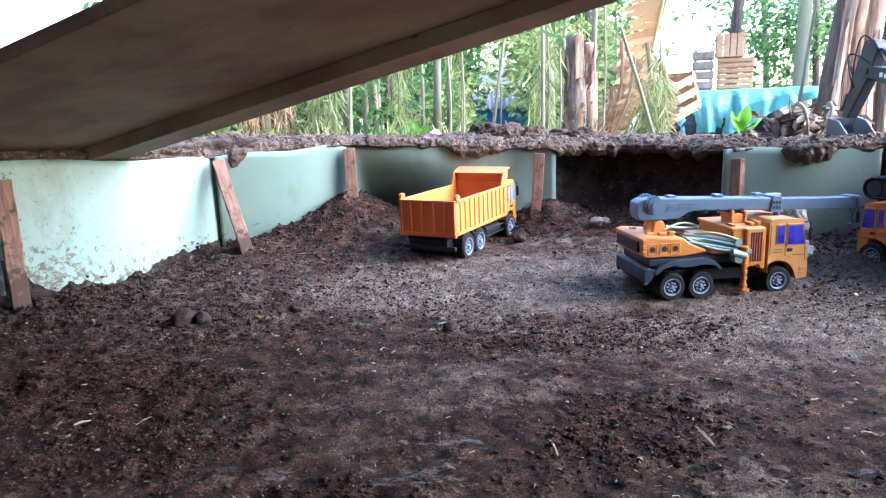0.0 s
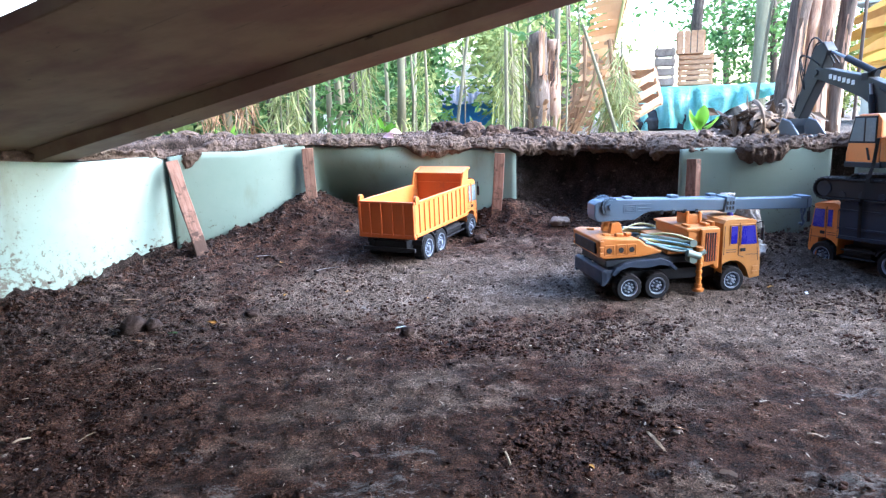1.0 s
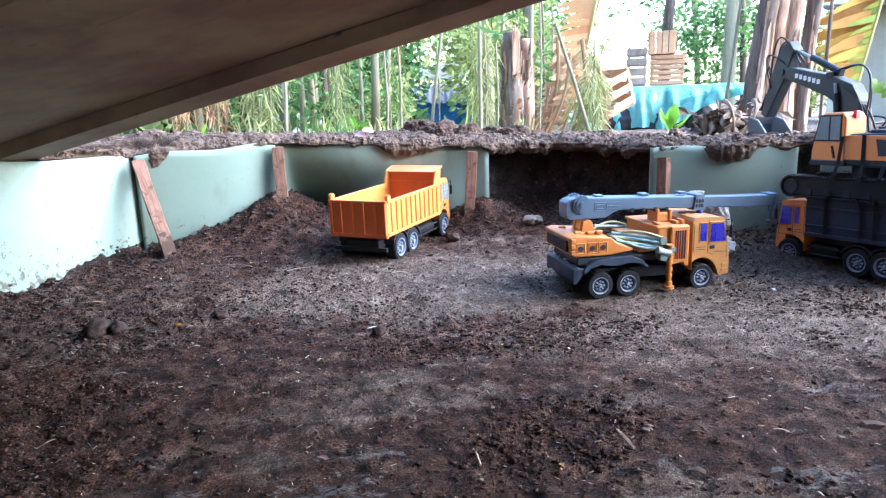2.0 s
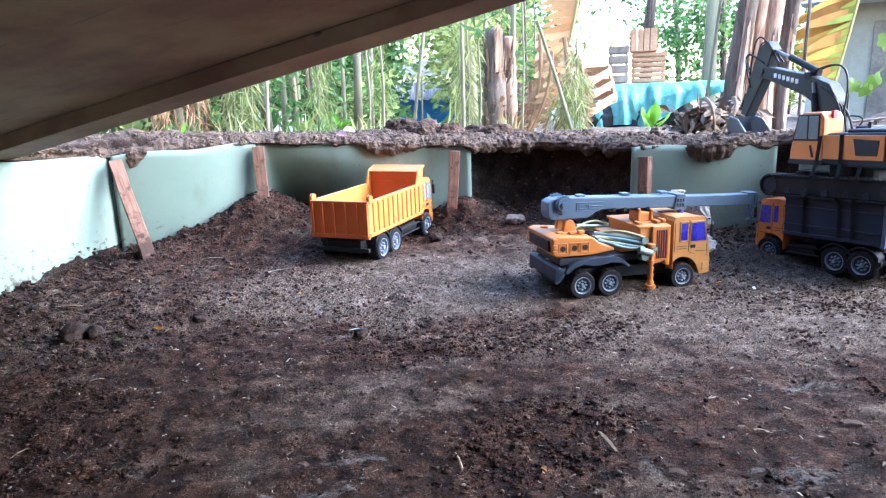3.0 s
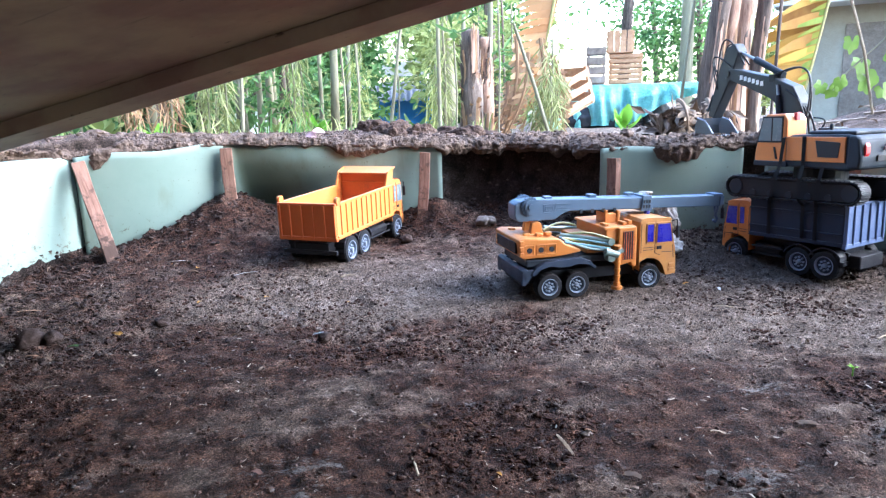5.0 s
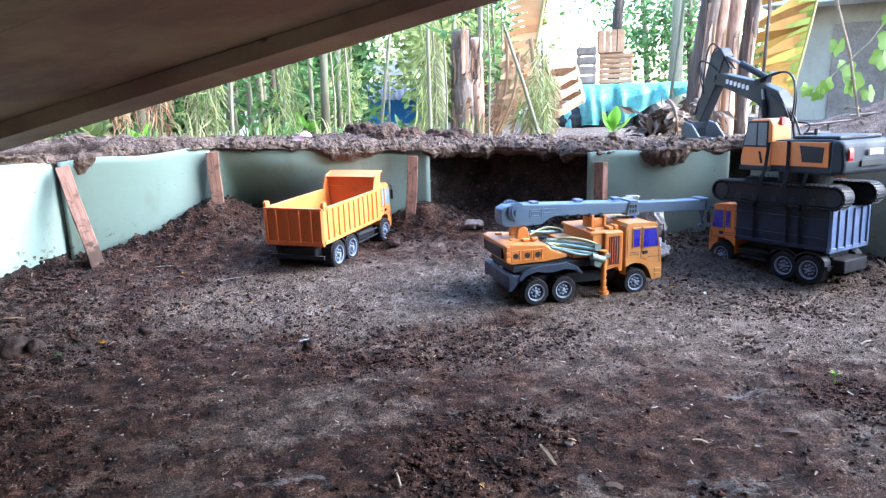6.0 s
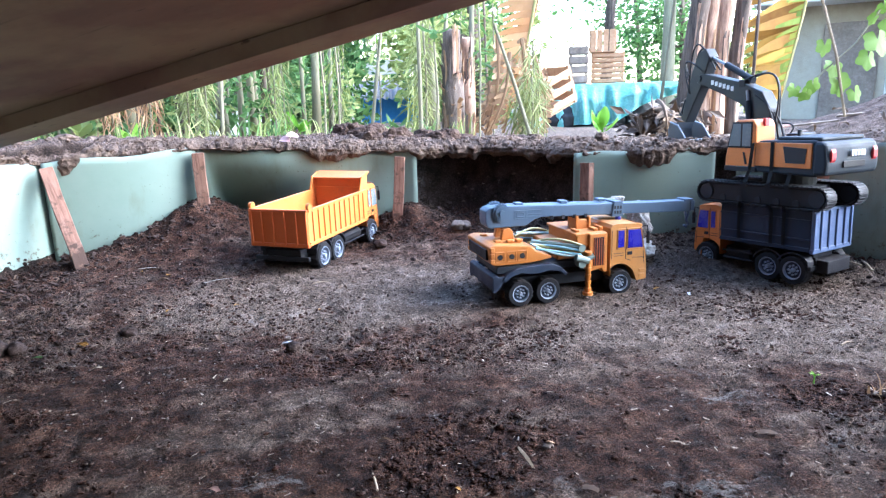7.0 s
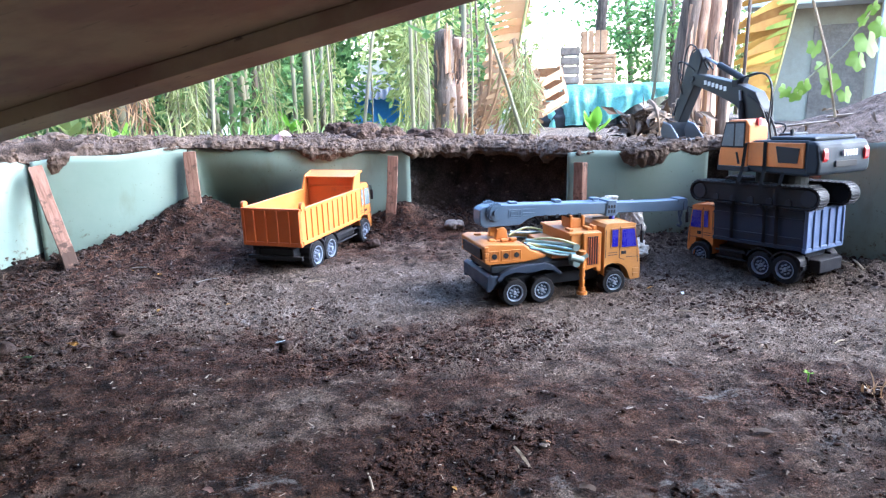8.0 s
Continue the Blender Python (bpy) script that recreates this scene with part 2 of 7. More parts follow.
def stake_material():
    m, n, l, b = material("stained_stake_wood", 0.85)
    b.inputs["Specular IOR Level"].default_value = 0.16
    v = coords(n, l, 1.0, (1, 1, 0.12))
    a, f = noise_tex(n, l, v, 14, 6), noise_tex(n, l, v, 130, 5, 0.7)
    wood = ramp(n, l, mix(n, l, 0.5, a, f), [(0.36, (0.085, 0.042, 0.028)), (0.5, (0.225, 0.125, 0.088)), (0.68, (0.34, 0.215, 0.165))])
    tc = n.new("ShaderNodeTexCoord")
    sep = n.new("ShaderNodeSeparateXYZ")
    l.new(tc.outputs["Object"], sep.inputs[0])
    low = n.new("ShaderNodeMapRange")
    low.inputs[1].default_value, low.inputs[2].default_value = 0.09, 0.02
    low.inputs[3].default_value, low.inputs[4].default_value = 0.0, 0.28
    l.new(sep.outputs[2], low.inputs[0])
    add = n.new("ShaderNodeMath")
    l.new(noise_tex(n, l, coords(n, l, 1.0), 48, 7, 0.7), add.inputs[0])
    l.new(low.outputs[0], add.inputs[1])
    mud = ramp(n, l, add.outputs[0], [(0.53, (0, 0, 0)), (0.64, (0.92, 0.92, 0.92))])
    l.new(mix(n, l, mud, wood, (0.06, 0.038, 0.028)), b.inputs["Base Color"])
    bump(n, l, b, f, 0.5, 0.0016)
    return m


STAKEWOOD = stake_material()


def panel_material():
    m, n, l, b = material("mint_sheet", 0.5)
    v = coords(n, l, 1.0)
    big = noise_tex(n, l, v, 6, 5)
    fine = noise_tex(n, l, v, 75, 8, 0.78)
    tc = n.new("ShaderNodeTexCoord")
    sep = n.new("ShaderNodeSeparateXYZ")
    l.new(tc.outputs["Object"], sep.inputs[0])
    side = n.new("ShaderNodeMapRange")
    side.inputs[1].default_value, side.inputs[2].default_value = -0.66, -0.92
    side.inputs[3].default_value, side.inputs[4].default_value = 0.0, 0.125
    l.new(sep.outputs[0], side.inputs[0])
    base = ramp(n, l, big, [(0.3, (0.200, 0.268, 0.220)), (0.7, (0.248, 0.315, 0.264))])
    dots = noise_tex(n, l, v, 210, 2, 0.5)
    streak = noise_tex(n, l, coords(n, l, 1.0, (1, 1, 0.35)), 16, 6, 0.65)
    film = n.new("ShaderNodeMath")
    l.new(streak, film.inputs[0])
    l.new(side.outputs[0], film.inputs[1])
    streak = film.outputs[0]
    base = mix(n, l, ramp(n, l, streak, [(0.56, (0, 0, 0)), (0.74, (0.55, 0.55, 0.55))]), base, (0.15, 0.145, 0.095))
    base = mix(n, l, ramp(n, l, mix(n, l, 0.3, dots, big), [(0.655, (0, 0, 0)), (0.69, (0.85, 0.85, 0.85))]), base, (0.06, 0.045, 0.03))
    low = n.new("ShaderNodeMapRange")
    low.inputs[1].default_value, low.inputs[2].default_value = 0.14, 0.02
    low.inputs[3].default_value, low.inputs[4].default_value = 0.0, 0.13
    l.new(sep.outputs[2], low.inputs[0])
    add = n.new("ShaderNodeMath")
    l.new(fine, add.inputs[0])
    l.new(low.outputs[0], add.inputs[1])
    more = n.new("ShaderNodeMath")
    l.new(add.outputs[0], more.inputs[0])
    l.new(side.outputs[0], more.inputs[1])
    add = more
    splash = ramp(n, l, add.outputs[0], [(0.64, (0, 0, 0)), (0.70, (0.9, 0.9, 0.9))])
    l.new(mix(n, l, splash, base, (0.085, 0.065, 0.04)), b.inputs["Base Color"])
    bump(n, l, b, fine, 0.15, 0.001)
    return m


MINT = panel_material()


def board_material():
    m, n, l, b = material("weathered_plywood", 0.75)
    v = coords(n, l, 1.0, (0.35, 1.6, 1.6))
    grain = noise_tex(n, l, v, 6, 8, 0.6)
    v2 = coords(n, l, 1.0)
    blot = noise_tex(n, l, v2, 4.5, 5)
    c = ramp(n, l, grain, [(0.3, (0.125, 0.066, 0.048)), (0.55, (0.165, 0.092, 0.068)), (0.75, (0.215, 0.130, 0.098))])
    c = mix(n, l, ramp(n, l, blot, [(0.45, (0, 0, 0)), (0.62, (0.7, 0.7, 0.7))]), c, (0.26, 0.20, 0.125))
    mould = noise_tex(n, l, coords(n, l, 1.0, (1.0, 3.5, 1.0)), 30, 4, 0.6)
    c = mix(n, l, ramp(n, l, mould, [(0.66, (0, 0, 0)), (0.72, (0.8, 0.8, 0.8))]), c, (0.03, 0.022, 0.018))
    cracks = noise_tex(n, l, coords(n, l, 1.0, (0.5, 7.0, 1.0)), 5, 6, 0.62)
    c = mix(n, l, ramp(n, l, cracks, [(0.64, (0, 0, 0)), (0.70, (0.75, 0.75, 0.75))]), c, (0.035, 0.022, 0.018))
    l.new(c, b.inputs["Base Color"])
    bump(n, l, b, grain, 0.3, 0.001)
    return m


BOARD = board_material()


# ---- mesh helpers ----
def finish(name, bm, mat, smooth=False):
    me = bpy.data.meshes.new(name)
    bmesh.ops.recalc_face_normals(bm, faces=bm.faces)
    bm.to_mesh(me)
    bm.free()
    me.materials.append(mat)
    if smooth:
        for p in me.polygons:
            p.use_smooth = True
    return me


def part(name, bm, mat, parent, label="", smooth=False):
    ob = new(name, finish(name, bm, mat, smooth))
    ob.parent = parent
    if label:
        tagged(ob, label)
    return ob


def thing(name, m, label, category, group="", kind=""):
    ob = new(name)
    ob.empty_display_size = 0.02
    ob.matrix_world = m
    return tagged(ob, label, category, group, kind)


def solid(name, bm, mat, m, label, category, group="", kind="", smooth=False):
    ob = new(name, finish(name, bm, mat, smooth))
    ob.matrix_world = m
    return tagged(ob, label, category, group, kind)


def merge(bm, other):
    me = bpy.data.meshes.new("tmp")
    other.to_mesh(me)
    other.free()
    bm.from_mesh(me)
    bpy.data.meshes.remove(me)
    return bm


def box(x0, x1, y0, y1, z0, z1, bev=0.0015, bm=None, m=None, seg=2):
    b = bmesh.new()
    bmesh.ops.create_cube(b, size=1.0)
    for v in b.verts:
        v.co = Vector(((x0 + x1) / 2 + v.co.x * (x1 - x0), (y0 + y1) / 2 + v.co.y * (y1 - y0), (z0 + z1) / 2 + v.co.z * (z1 - z0)))
    if bev:
        bmesh.ops.bevel(b, geom=b.edges[:], offset=min(bev, 0.45 * min(x1 - x0, y1 - y0, z1 - z0)), segments=seg, affect='EDGES', profile=0.5)
    if m is not None:
        b.transform(m)
    return merge(bm, b) if bm is not None else b


def prism(profile, y0, y1, bev=0.0015, bm=None, m=None):
    """A side outline of (x, z) pairs, drawn out from y0 to y1."""
    b = bmesh.new()
    f = b.faces.new([b.verts.new((x, y0, z)) for x, z in profile])
    r = bmesh.ops.extrude_face_region(b, geom=[f])
    for v in r["geom"]:
        if isinstance(v, bmesh.types.BMVert):
            v.co.y = y1
    bmesh.ops.recalc_face_normals(b, faces=b.faces)
    if bev:
        bmesh.ops.bevel(b, geom=b.edges[:], offset=bev, segments=2, affect='EDGES', profile=0.5, clamp_overlap=True)
    if m is not None:
        b.transform(m)
    return merge(bm, b) if bm is not None else b


def rod(p, q, r, bm=None, seg=14, r2=None, bev=0.0):
    p, q = Vector(p), Vector(q)
    b = bmesh.new()
    bmesh.ops.create_cone(b, cap_ends=True, segments=seg, radius1=r, radius2=r if r2 is None else r2, depth=(q - p).length)
    if bev:
        bmesh.ops.bevel(b, geom=[e for e in b.edges if len(e.link_faces) == 2 and any(len(f.verts) > 4 for f in e.link_faces)], offset=bev, segments=2, affect='EDGES', profile=0.5)
    b.transform(Matrix.Translation((p + q) / 2) @ (q - p).to_track_quat("Z", "Y").to_matrix().to_4x4())
    return merge(bm, b) if bm is not None else b


def tube(points, radii, bm=None, seg=8, rnd=None, rough=0.0):
    """A round limb through points; radii one number or one for each point."""
    b = bmesh.new()
    pts = [Vector(p) for p in points]
    rings = []
    side = None
    for i, p in enumerate(pts):
        d = (pts[min(i + 1, len(pts) - 1)] - pts[max(i - 1, 0)]).normalized()
        if side is None:
            side = d.orthogonal().normalized()
        side = (side - d * side.dot(d)).normalized()
        up = d.cross(side)
        r = radii if isinstance(radii, (int, float)) else radii[i]
        ring = []
        for k in range(seg):
            a = 2 * math.pi * k / seg
            rr = r * (1 + (rnd.uniform(-rough, rough) if rnd else 0))
            ring.append(b.verts.new(p + rr * (math.cos(a) * side + math.sin(a) * up)))
        rings.append(ring)
    for a, c in zip(rings, rings[1:]):
        for k in range(seg):
            b.faces.new((a[k], a[(k + 1) % seg], c[(k + 1) % seg], c[k]))
    b.faces.new(rings[0][::-1])
    b.faces.new(rings[-1])
    return merge(bm, b) if bm is not None else b


def arc(p, q, sag, n=9):
    """Points from p to q, bowed by the vector sag."""
    p, q, sag = Vector(p), Vector(q), Vector(sag)
    return [p.lerp(q, i / (n - 1)) + sag * math.sin(math.pi * i / (n - 1)) for i in range(n)]


# ---- smooth random fields ----
LATTICE = np.random.RandomState(7).rand(256, 256)


def field(x, y, scale, seed=0):
    u, v = x * scale + 17.3 * seed, y * scale + 9.1 * seed
    i, j = np.floor(u).astype(int), np.floor(v).astype(int)
    fu, fv = u - i, v - j
    fu, fv = fu * fu * (3 - 2 * fu), fv * fv * (3 - 2 * fv)
    g = lambda a, c: LATTICE[a % 256, c % 256]
    return (g(i, j) * (1 - fu) + g(i + 1, j) * fu) * (1 - fv) + (g(i, j + 1) * (1 - fu) + g(i + 1, j + 1) * fu) * fv - 0.5


def rough_field(x, y, scale, octaves=4, seed=0):
    return sum(field(x, y, scale * 2 ** k, seed + k) / 2 ** k for k in range(octaves))


# ---- the pit and the ground round it ----
RIM = [(-1.25, 0.30), (-0.835, 1.115), (-0.535, 1.460), (-0.252, 1.560), (-0.235, 1.640), (-0.06, 1.635), (0.08, 1.610), (0.255, 1.530), (0.285, 1.548), (0.42, 1.522), (0.548, 1.40),
       (0.575, 1.31), (0.885, 1.265), (1.10, 1.00), (1.40, 0.85), (1.52, 0.30), (1.52, -0.95), (-1.25, -0.95)]


def rim_distance(x, y):
    """Metres to the pit's rim, positive inside."""
    best = np.full(x.shape, 1e9)
    inside = np.zeros(x.shape, bool)
    for (ax, ay), (bx, by) in zip(RIM, RIM[1:] + RIM[:1]):
        dx, dy = bx - ax, by - ay
        s = np.clip(((x - ax) * dx + (y - ay) * dy) / (dx * dx + dy * dy), 0, 1)
        best = np.minimum(best, np.hypot(x - ax - s * dx, y - ay - s * dy))
        cross = (ay > y) != (by > y)
        inside ^= cross & (x < (bx - ax) * (y - ay) / ((by - ay) or 1e-9) + ax)
    return np.where(inside, best, -best)


def hill(x, y, cx, cy, rx, ry, height):
    return height * np.exp(-((x - cx) / rx) ** 2 - ((y - cy) / ry) ** 2)


def step(a, b, v):
    s = np.clip((v - a) / (b - a), 0, 1)
    return s * s * (3 - 2 * s)


def loose_patch(x, y):
    """How loose the trodden floor is: 0 packed, 1 crumbly; more so towards the left and the front."""
    return np.clip(0.30 + 2.6 * rough_field(x, y, 6.5, 4, 33) + 0.45 * step(0.35, -0.25, x) - 0.30 * step(0.3, 0.7, x), 0, 1)


def ground_height(x, y):
    x, y = np.asarray(x, float), np.asarray(y, float)
    d = rim_distance(x, y) + 0.012 * field(x, y, 14, 3)
    clods = np.maximum(rough_field(x, y, 45, 3, 1), -0.1)
    floor = 0.006 * rough_field(x, y, 5, 3, 5) + 0.0055 * rough_field(x, y, 48, 3, 2) + 0.006 * loose_patch(x, y) * np.maximum(rough_field(x, y, 85, 2, 41), -0.12)
    floor = floor - hill(x, y, 0.147, 0.815, 0.022, 0.008, 0.008) - hill(x, y, 0.20, 0.805, 0.012, 0.006, 0.005) - hill(x, y, -0.02, 0.862, 0.012, 0.006, 0.006)
    near = 1 - step(0.0, 0.20, d)
    left = 1 - step(-0.75, -0.20, x)
    heap = near ** 1.4 * (0.022 - 0.026 * left) + hill(x, y, -0.235, 1.50, 0.13, 0.10, 0.045) + hill(x, y, 0.24, 1.50, 0.05, 0.06, 0.03) - hill(x, y, 0.12, 1.43, 0.09, 0.09, 0.020)
    heap = heap * (0.8 + 0.8 * (field(x, y, 9, 8) + 0.3)) + 0.118 * (1 - 0.8 * (1 - step(-0.72, -0.36, x))) * np.maximum(np.minimum(y, 1.5) - 0.97 + 0.02 * field(x, y, 6, 4), 0)
    loose = np.clip(near + 0.35 * left, 0, 1)
    inner = floor + heap + clods * (0.0035 + 0.018 * loose)
    dist = np.hypot(x, y)
    berm = 0.012 + 0.010 * np.exp(-((d + 0.13) / 0.12) ** 2) + 0.018 * rough_field(x, y, 7, 3, 11) + 0.015 * clods
    outer = 0.244 + 0.018 * (1 - step(-0.6, 0.0, x)) + berm + hill(x, y, 0.20, 1.80, 0.13, 0.08, 0.008) - 0.020 * step(-0.1, 0.5, x) - hill(x, y, 0.835, 1.33, 0.07, 0.06, 0.022) + hill(x, y, 2.05, 1.75, 0.40, 0.45, 0.20) + hill(x, y, 1.45, 1.15, 0.16, 0.22, 0.05)
    outer = outer - 0.060 * np.clip(dist - 1.72, 0, 2.0) - 0.022 * np.clip(dist - 3.7, 0, 60)
    return inner + (outer - inner) * step(0.004, -0.042, d)


def axis(lo, hi, fine, far, grow=1.16):
    mid = list(np.arange(lo, hi + 1e-9, fine))
    out, s, v = [], fine, hi
    while v < far:
        s *= grow
        v += s
        out.append(v)
    back, s, v = [], fine, lo
    while v > -far:
        s *= grow
        v -= s
        back.append(v)
    return np.array(back[::-1] + mid + out)


def build_ground():
    xs, ys = axis(-0.95, 1.2, 0.0048, 400), axis(0.32, 1.90, 0.0048, 400)
    gx, gy = np.meshgrid(xs, ys)
    gz = ground_height(gx, gy)
    verts = np.stack([gx, gy, gz], -1).reshape(-1, 3)
    w = len(xs)
    i = (np.arange(len(ys) - 1)[:, None] * w + np.arange(w - 1)[None]).reshape(-1)
    faces = np.stack([i, i + 1, i + w + 1, i + w], -1)
    me = bpy.data.meshes.new("ground")
    me.from_pydata(verts.tolist(), [], faces.tolist())
    me.polygons.foreach_set("use_smooth", np.ones(len(faces), bool))
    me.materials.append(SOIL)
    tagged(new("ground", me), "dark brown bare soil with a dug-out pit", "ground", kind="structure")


build_ground()


def on_ground(x, y):
    return float(ground_height(np.array([x]), np.array([y]))[0])


def sheet(name, a, b, top_a, top_b, foot, bulge, label, tilt=0.0):
    """A thin upright sheet from a to b, its foot in the soil, bowed towards the pit."""
    a, b = Vector((*a, 0)), Vector((*b, 0))
    run = b - a
    n = Vector((run.y, -run.x, 0)).normalized()
    b2 = bmesh.new()
    nu, nv, t = 40, 20, 0.004
    grid = {}
    for s in (0, 1):
        for i in range(nu + 1):
            for j in range(nv + 1):
                u, v = i / nu, j / nv
                top = top_a + (top_b - top_a) * u + 0.003 * math.sin(9 * u + run.x * 20)
                z = foot + (top - foot) * v
                o = bulge(u, v) + tilt * v - s * t
                grid[s, i, j] = b2.verts.new(a + run * u + n * o + Vector((0, 0, z)))
    for i in range(nu):
        for j in range(nv):
            b2.faces.new([grid[0, i, j], grid[0, i + 1, j], grid[0, i + 1, j + 1], grid[0, i, j + 1]])
            b2.faces.new([grid[1, i, j], grid[1, i, j + 1], grid[1, i + 1, j + 1], grid[1, i + 1, j]])
    for i in range(nu):
        for j in (0, nv):
            b2.faces.new([grid[0, i, j], grid[0, i + 1, j], grid[1, i + 1, j], grid[1, i, j]])
    for j in range(nv):
        for i in (0, nu):
            b2.faces.new([grid[0, i, j], grid[0, i, j + 1], grid[1, i, j + 1], grid[1, i, j]])
    return solid(name, b2, MINT, Matrix(), label, "wall panel", "green panels round the pit", "structure", True)


def stake(p, q, w, d, turn, label):
    """A sawn wooden stake from foot p to head q."""
    p, q = Vector(p), Vector(q)
    run = q - p
    x = Vector((math.cos(turn), math.sin(turn), 0))
    x = (x - run.normalized() * x.dot(run.normalized())).normalized()
    y = run.normalized().cross(x)
    b = box(-w / 2, w / 2, -d / 2, d / 2, 0, run.length, 0.0015)
    long_edges = [e for e in b.edges if abs(e.verts[0].co.z - e.verts[1].co.z) > run.length * 0.5]
    bmesh.ops.subdivide_edges(b, edges=long_edges, cuts=14, use_grid_fill=True)
    for v in b.verts:
        v.co.x += 0.0005 * math.sin(v.co.z * 40 + w * 900) + 0.0004 * math.sin(v.co.z * 310 + v.co.y * 200)
    m = Matrix((x, y, run.normalized())).transposed().to_4x4()
    m.translation = p
    return solid("wooden_stake", b, STAKEWOOD, m, label, "stake", "stakes along the pit wall")


sheet("wall_panel_1", (-1.15, 0.55), (-0.835, 1.115), 0.26, 0.26, -0.05, lambda u, v: 0.0, "mint green sheet panel stained with soil")
sheet("wall_panel_2", (-0.842, 1.12), (-0.545, 1.46), 0.268, 0.243, -0.05, lambda u, v: 0.012 * math.sin(math.pi * u) * (1 - v), "mint green sheet panel with mud splashes along its foot")
sheet("wall_panel_3", (-0.54, 1.45), (-0.245, 1.525), 0.247, 0.262, -0.05, lambda u, v: 0.012 * math.sin(math.pi * u), "clean mint green sheet panel between two stakes")
sheet("wall_panel_4", (-0.243, 1.528), (0.255, 1.512), 0.262, 0.236, -0.05, lambda u, v: min(1.0, u / 0.03) * min(1.0, (1 - u) / 0.1) * (-0.018 - 0.098 * math.exp(-((u - 0.05) / 0.24) ** 2 - ((v - 0.46) / 0.30) ** 2) + 0.016 * math.exp(-((v - 0.90) / 0.14) ** 2 - ((u - 0.30) / 0.3) ** 2)), "buckled mint green sheet panel bulging into the earth")
sheet("wall_panel_5", (0.567, 1.302), (0.872, 1.262), 0.234, 0.236, -0.05, lambda u, v: 0.006 * math.sin(math.pi * u), "mint green sheet panel beside bare earth")
sheet("wall_panel_6", (0.905, 1.235), (1.10, 0.985), 0.24, 0.26, -0.05, lambda u, v: 0.0, "dull green sheet panel on the pit's side")
stake((-0.80, 1.10, 0.0), (-0.815, 1.125, 0.235), 0.03, 0.014, 0.75, "weathered wooden stake against a green panel")
stake((-0.447, 1.345, 0.02), (-0.527, 1.438, 0.236), 0.026, 0.016, 0.35, "slanting raw wooden stake against green panels")
stake((-0.232, 1.499, 0.04), (-0.238, 1.510, 0.252), 0.026, 0.016, 0.1, "upright raw wooden stake between two green panels")
stake((0.196, 1.478, 0.02), (0.214, 1.496, 0.226), 0.024, 0.016, -0.15, "raw wooden stake near the panel's end")
stake((0.582, 1.262, 0.03), (0.588, 1.282, 0.215), 0.022, 0.022, -0.9, "short wooden stake with a dark top")
stake((0.985, 1.09, 0.0), (1.01, 1.115, 0.235), 0.03, 0.03, -0.6, "dark weathered wooden stake in the pit's corner")

# the plywood ramp over the pit, with a batten under its far edge
along = Vector((0.909, -0.357, 0.2231)).normalized()
over = Vector((-0.170, 0.154, 0.973))
over = (over - along * over.dot(along)).normalized()
RAMP = Matrix((along, over.cross(along), over)).transposed().to_4x4()
RAMP.translation = (-0.70, 1.30, 0.2835)
ramp_board = thing("plywood_ramp", RAMP, "weathered brown plywood board leaning on the pit wall", "board")
part("deck", box(-0.13, 2.45, -0.460, 0.041, 0.0, 0.018, 0.002), BOARD, ramp_board)
part("batten", box(-0.03, 2.45, -0.042, 0.041, -0.027, -0.0005, 0.0015), BOARD, ramp_board)


# ---- toy vehicles: x ahead, y to the left, z up ----
def wheel(parent, x, y, r, w, out):
    """A toy wheel whose outer face looks to out (+1 left, -1 right)."""
    b = bmesh.new()
    prof = [(0.62, -0.5), (0.9, -0.5), (1.0, -0.36), (1.0, 0.36), (0.9, 0.5), (0.62, 0.5)]
    seg = 36
    rings = []
    for k in range(seg):
        a = 2 * math.pi * k / seg
        lug = 0.96 if k % 2 else 1.0
        rings.append([b.verts.new((r * p * (lug if p > 0.95 else 1) * math.cos(a), w * q, r * p * (lug if p > 0.95 else 1) * math.sin(a))) for p, q in prof])
    for k in range(seg):
        c, d = rings[k], rings[(k + 1) % seg]
        for i in range(len(prof)):
            j = (i + 1) % len(prof)
            b.faces.new((c[i], c[j], d[j], d[i]))
    b.transform(Matrix.Translation((x, y, r)))
    tyre = part("wheel", b, RUBBER, parent, "black rubber tyre with a silver hub")
    o = out * w
    ring = bmesh.new()
    prof = [(0.645, 0.40), (0.625, 0.52), (0.565, 0.50), (0.54, 0.26), (0.58, 0.24)]
    rows = [[ring.verts.new((x + r * p * math.cos(6.2832 * k / 28), y + o * q, r + r * p * math.sin(6.2832 * k / 28))) for p, q in prof] for k in range(28)]
    for k in range(28):
        c, d = rows[k], rows[(k + 1) % 28]
        for i in range(len(prof) - 1):
            ring.faces.new((c[i], c[i + 1], d[i + 1], d[i]))
    rod((x, y + o * 0.30, r), (x, y + o * 0.60, r), r * 0.17, ring, 12, r * 0.12)
    for k in range(8):
        a = math.pi * k / 4
        cx, cz = x + r * 0.31 * math.cos(a), r + r * 0.31 * math.sin(a)
        rod((cx, y + o * 0.30, cz), (cx, y + o * 0.44, cz), r * 0.075, ring, 6)
    hub = part("hub", ring, HUB, tyre, "silver hub with bolts")
    part("hub_plate", rod((x, y + o * 0.05, r), (x, y + o * 0.31, r), r * 0.60, None, 20), SLATE, hub)
    return tyre


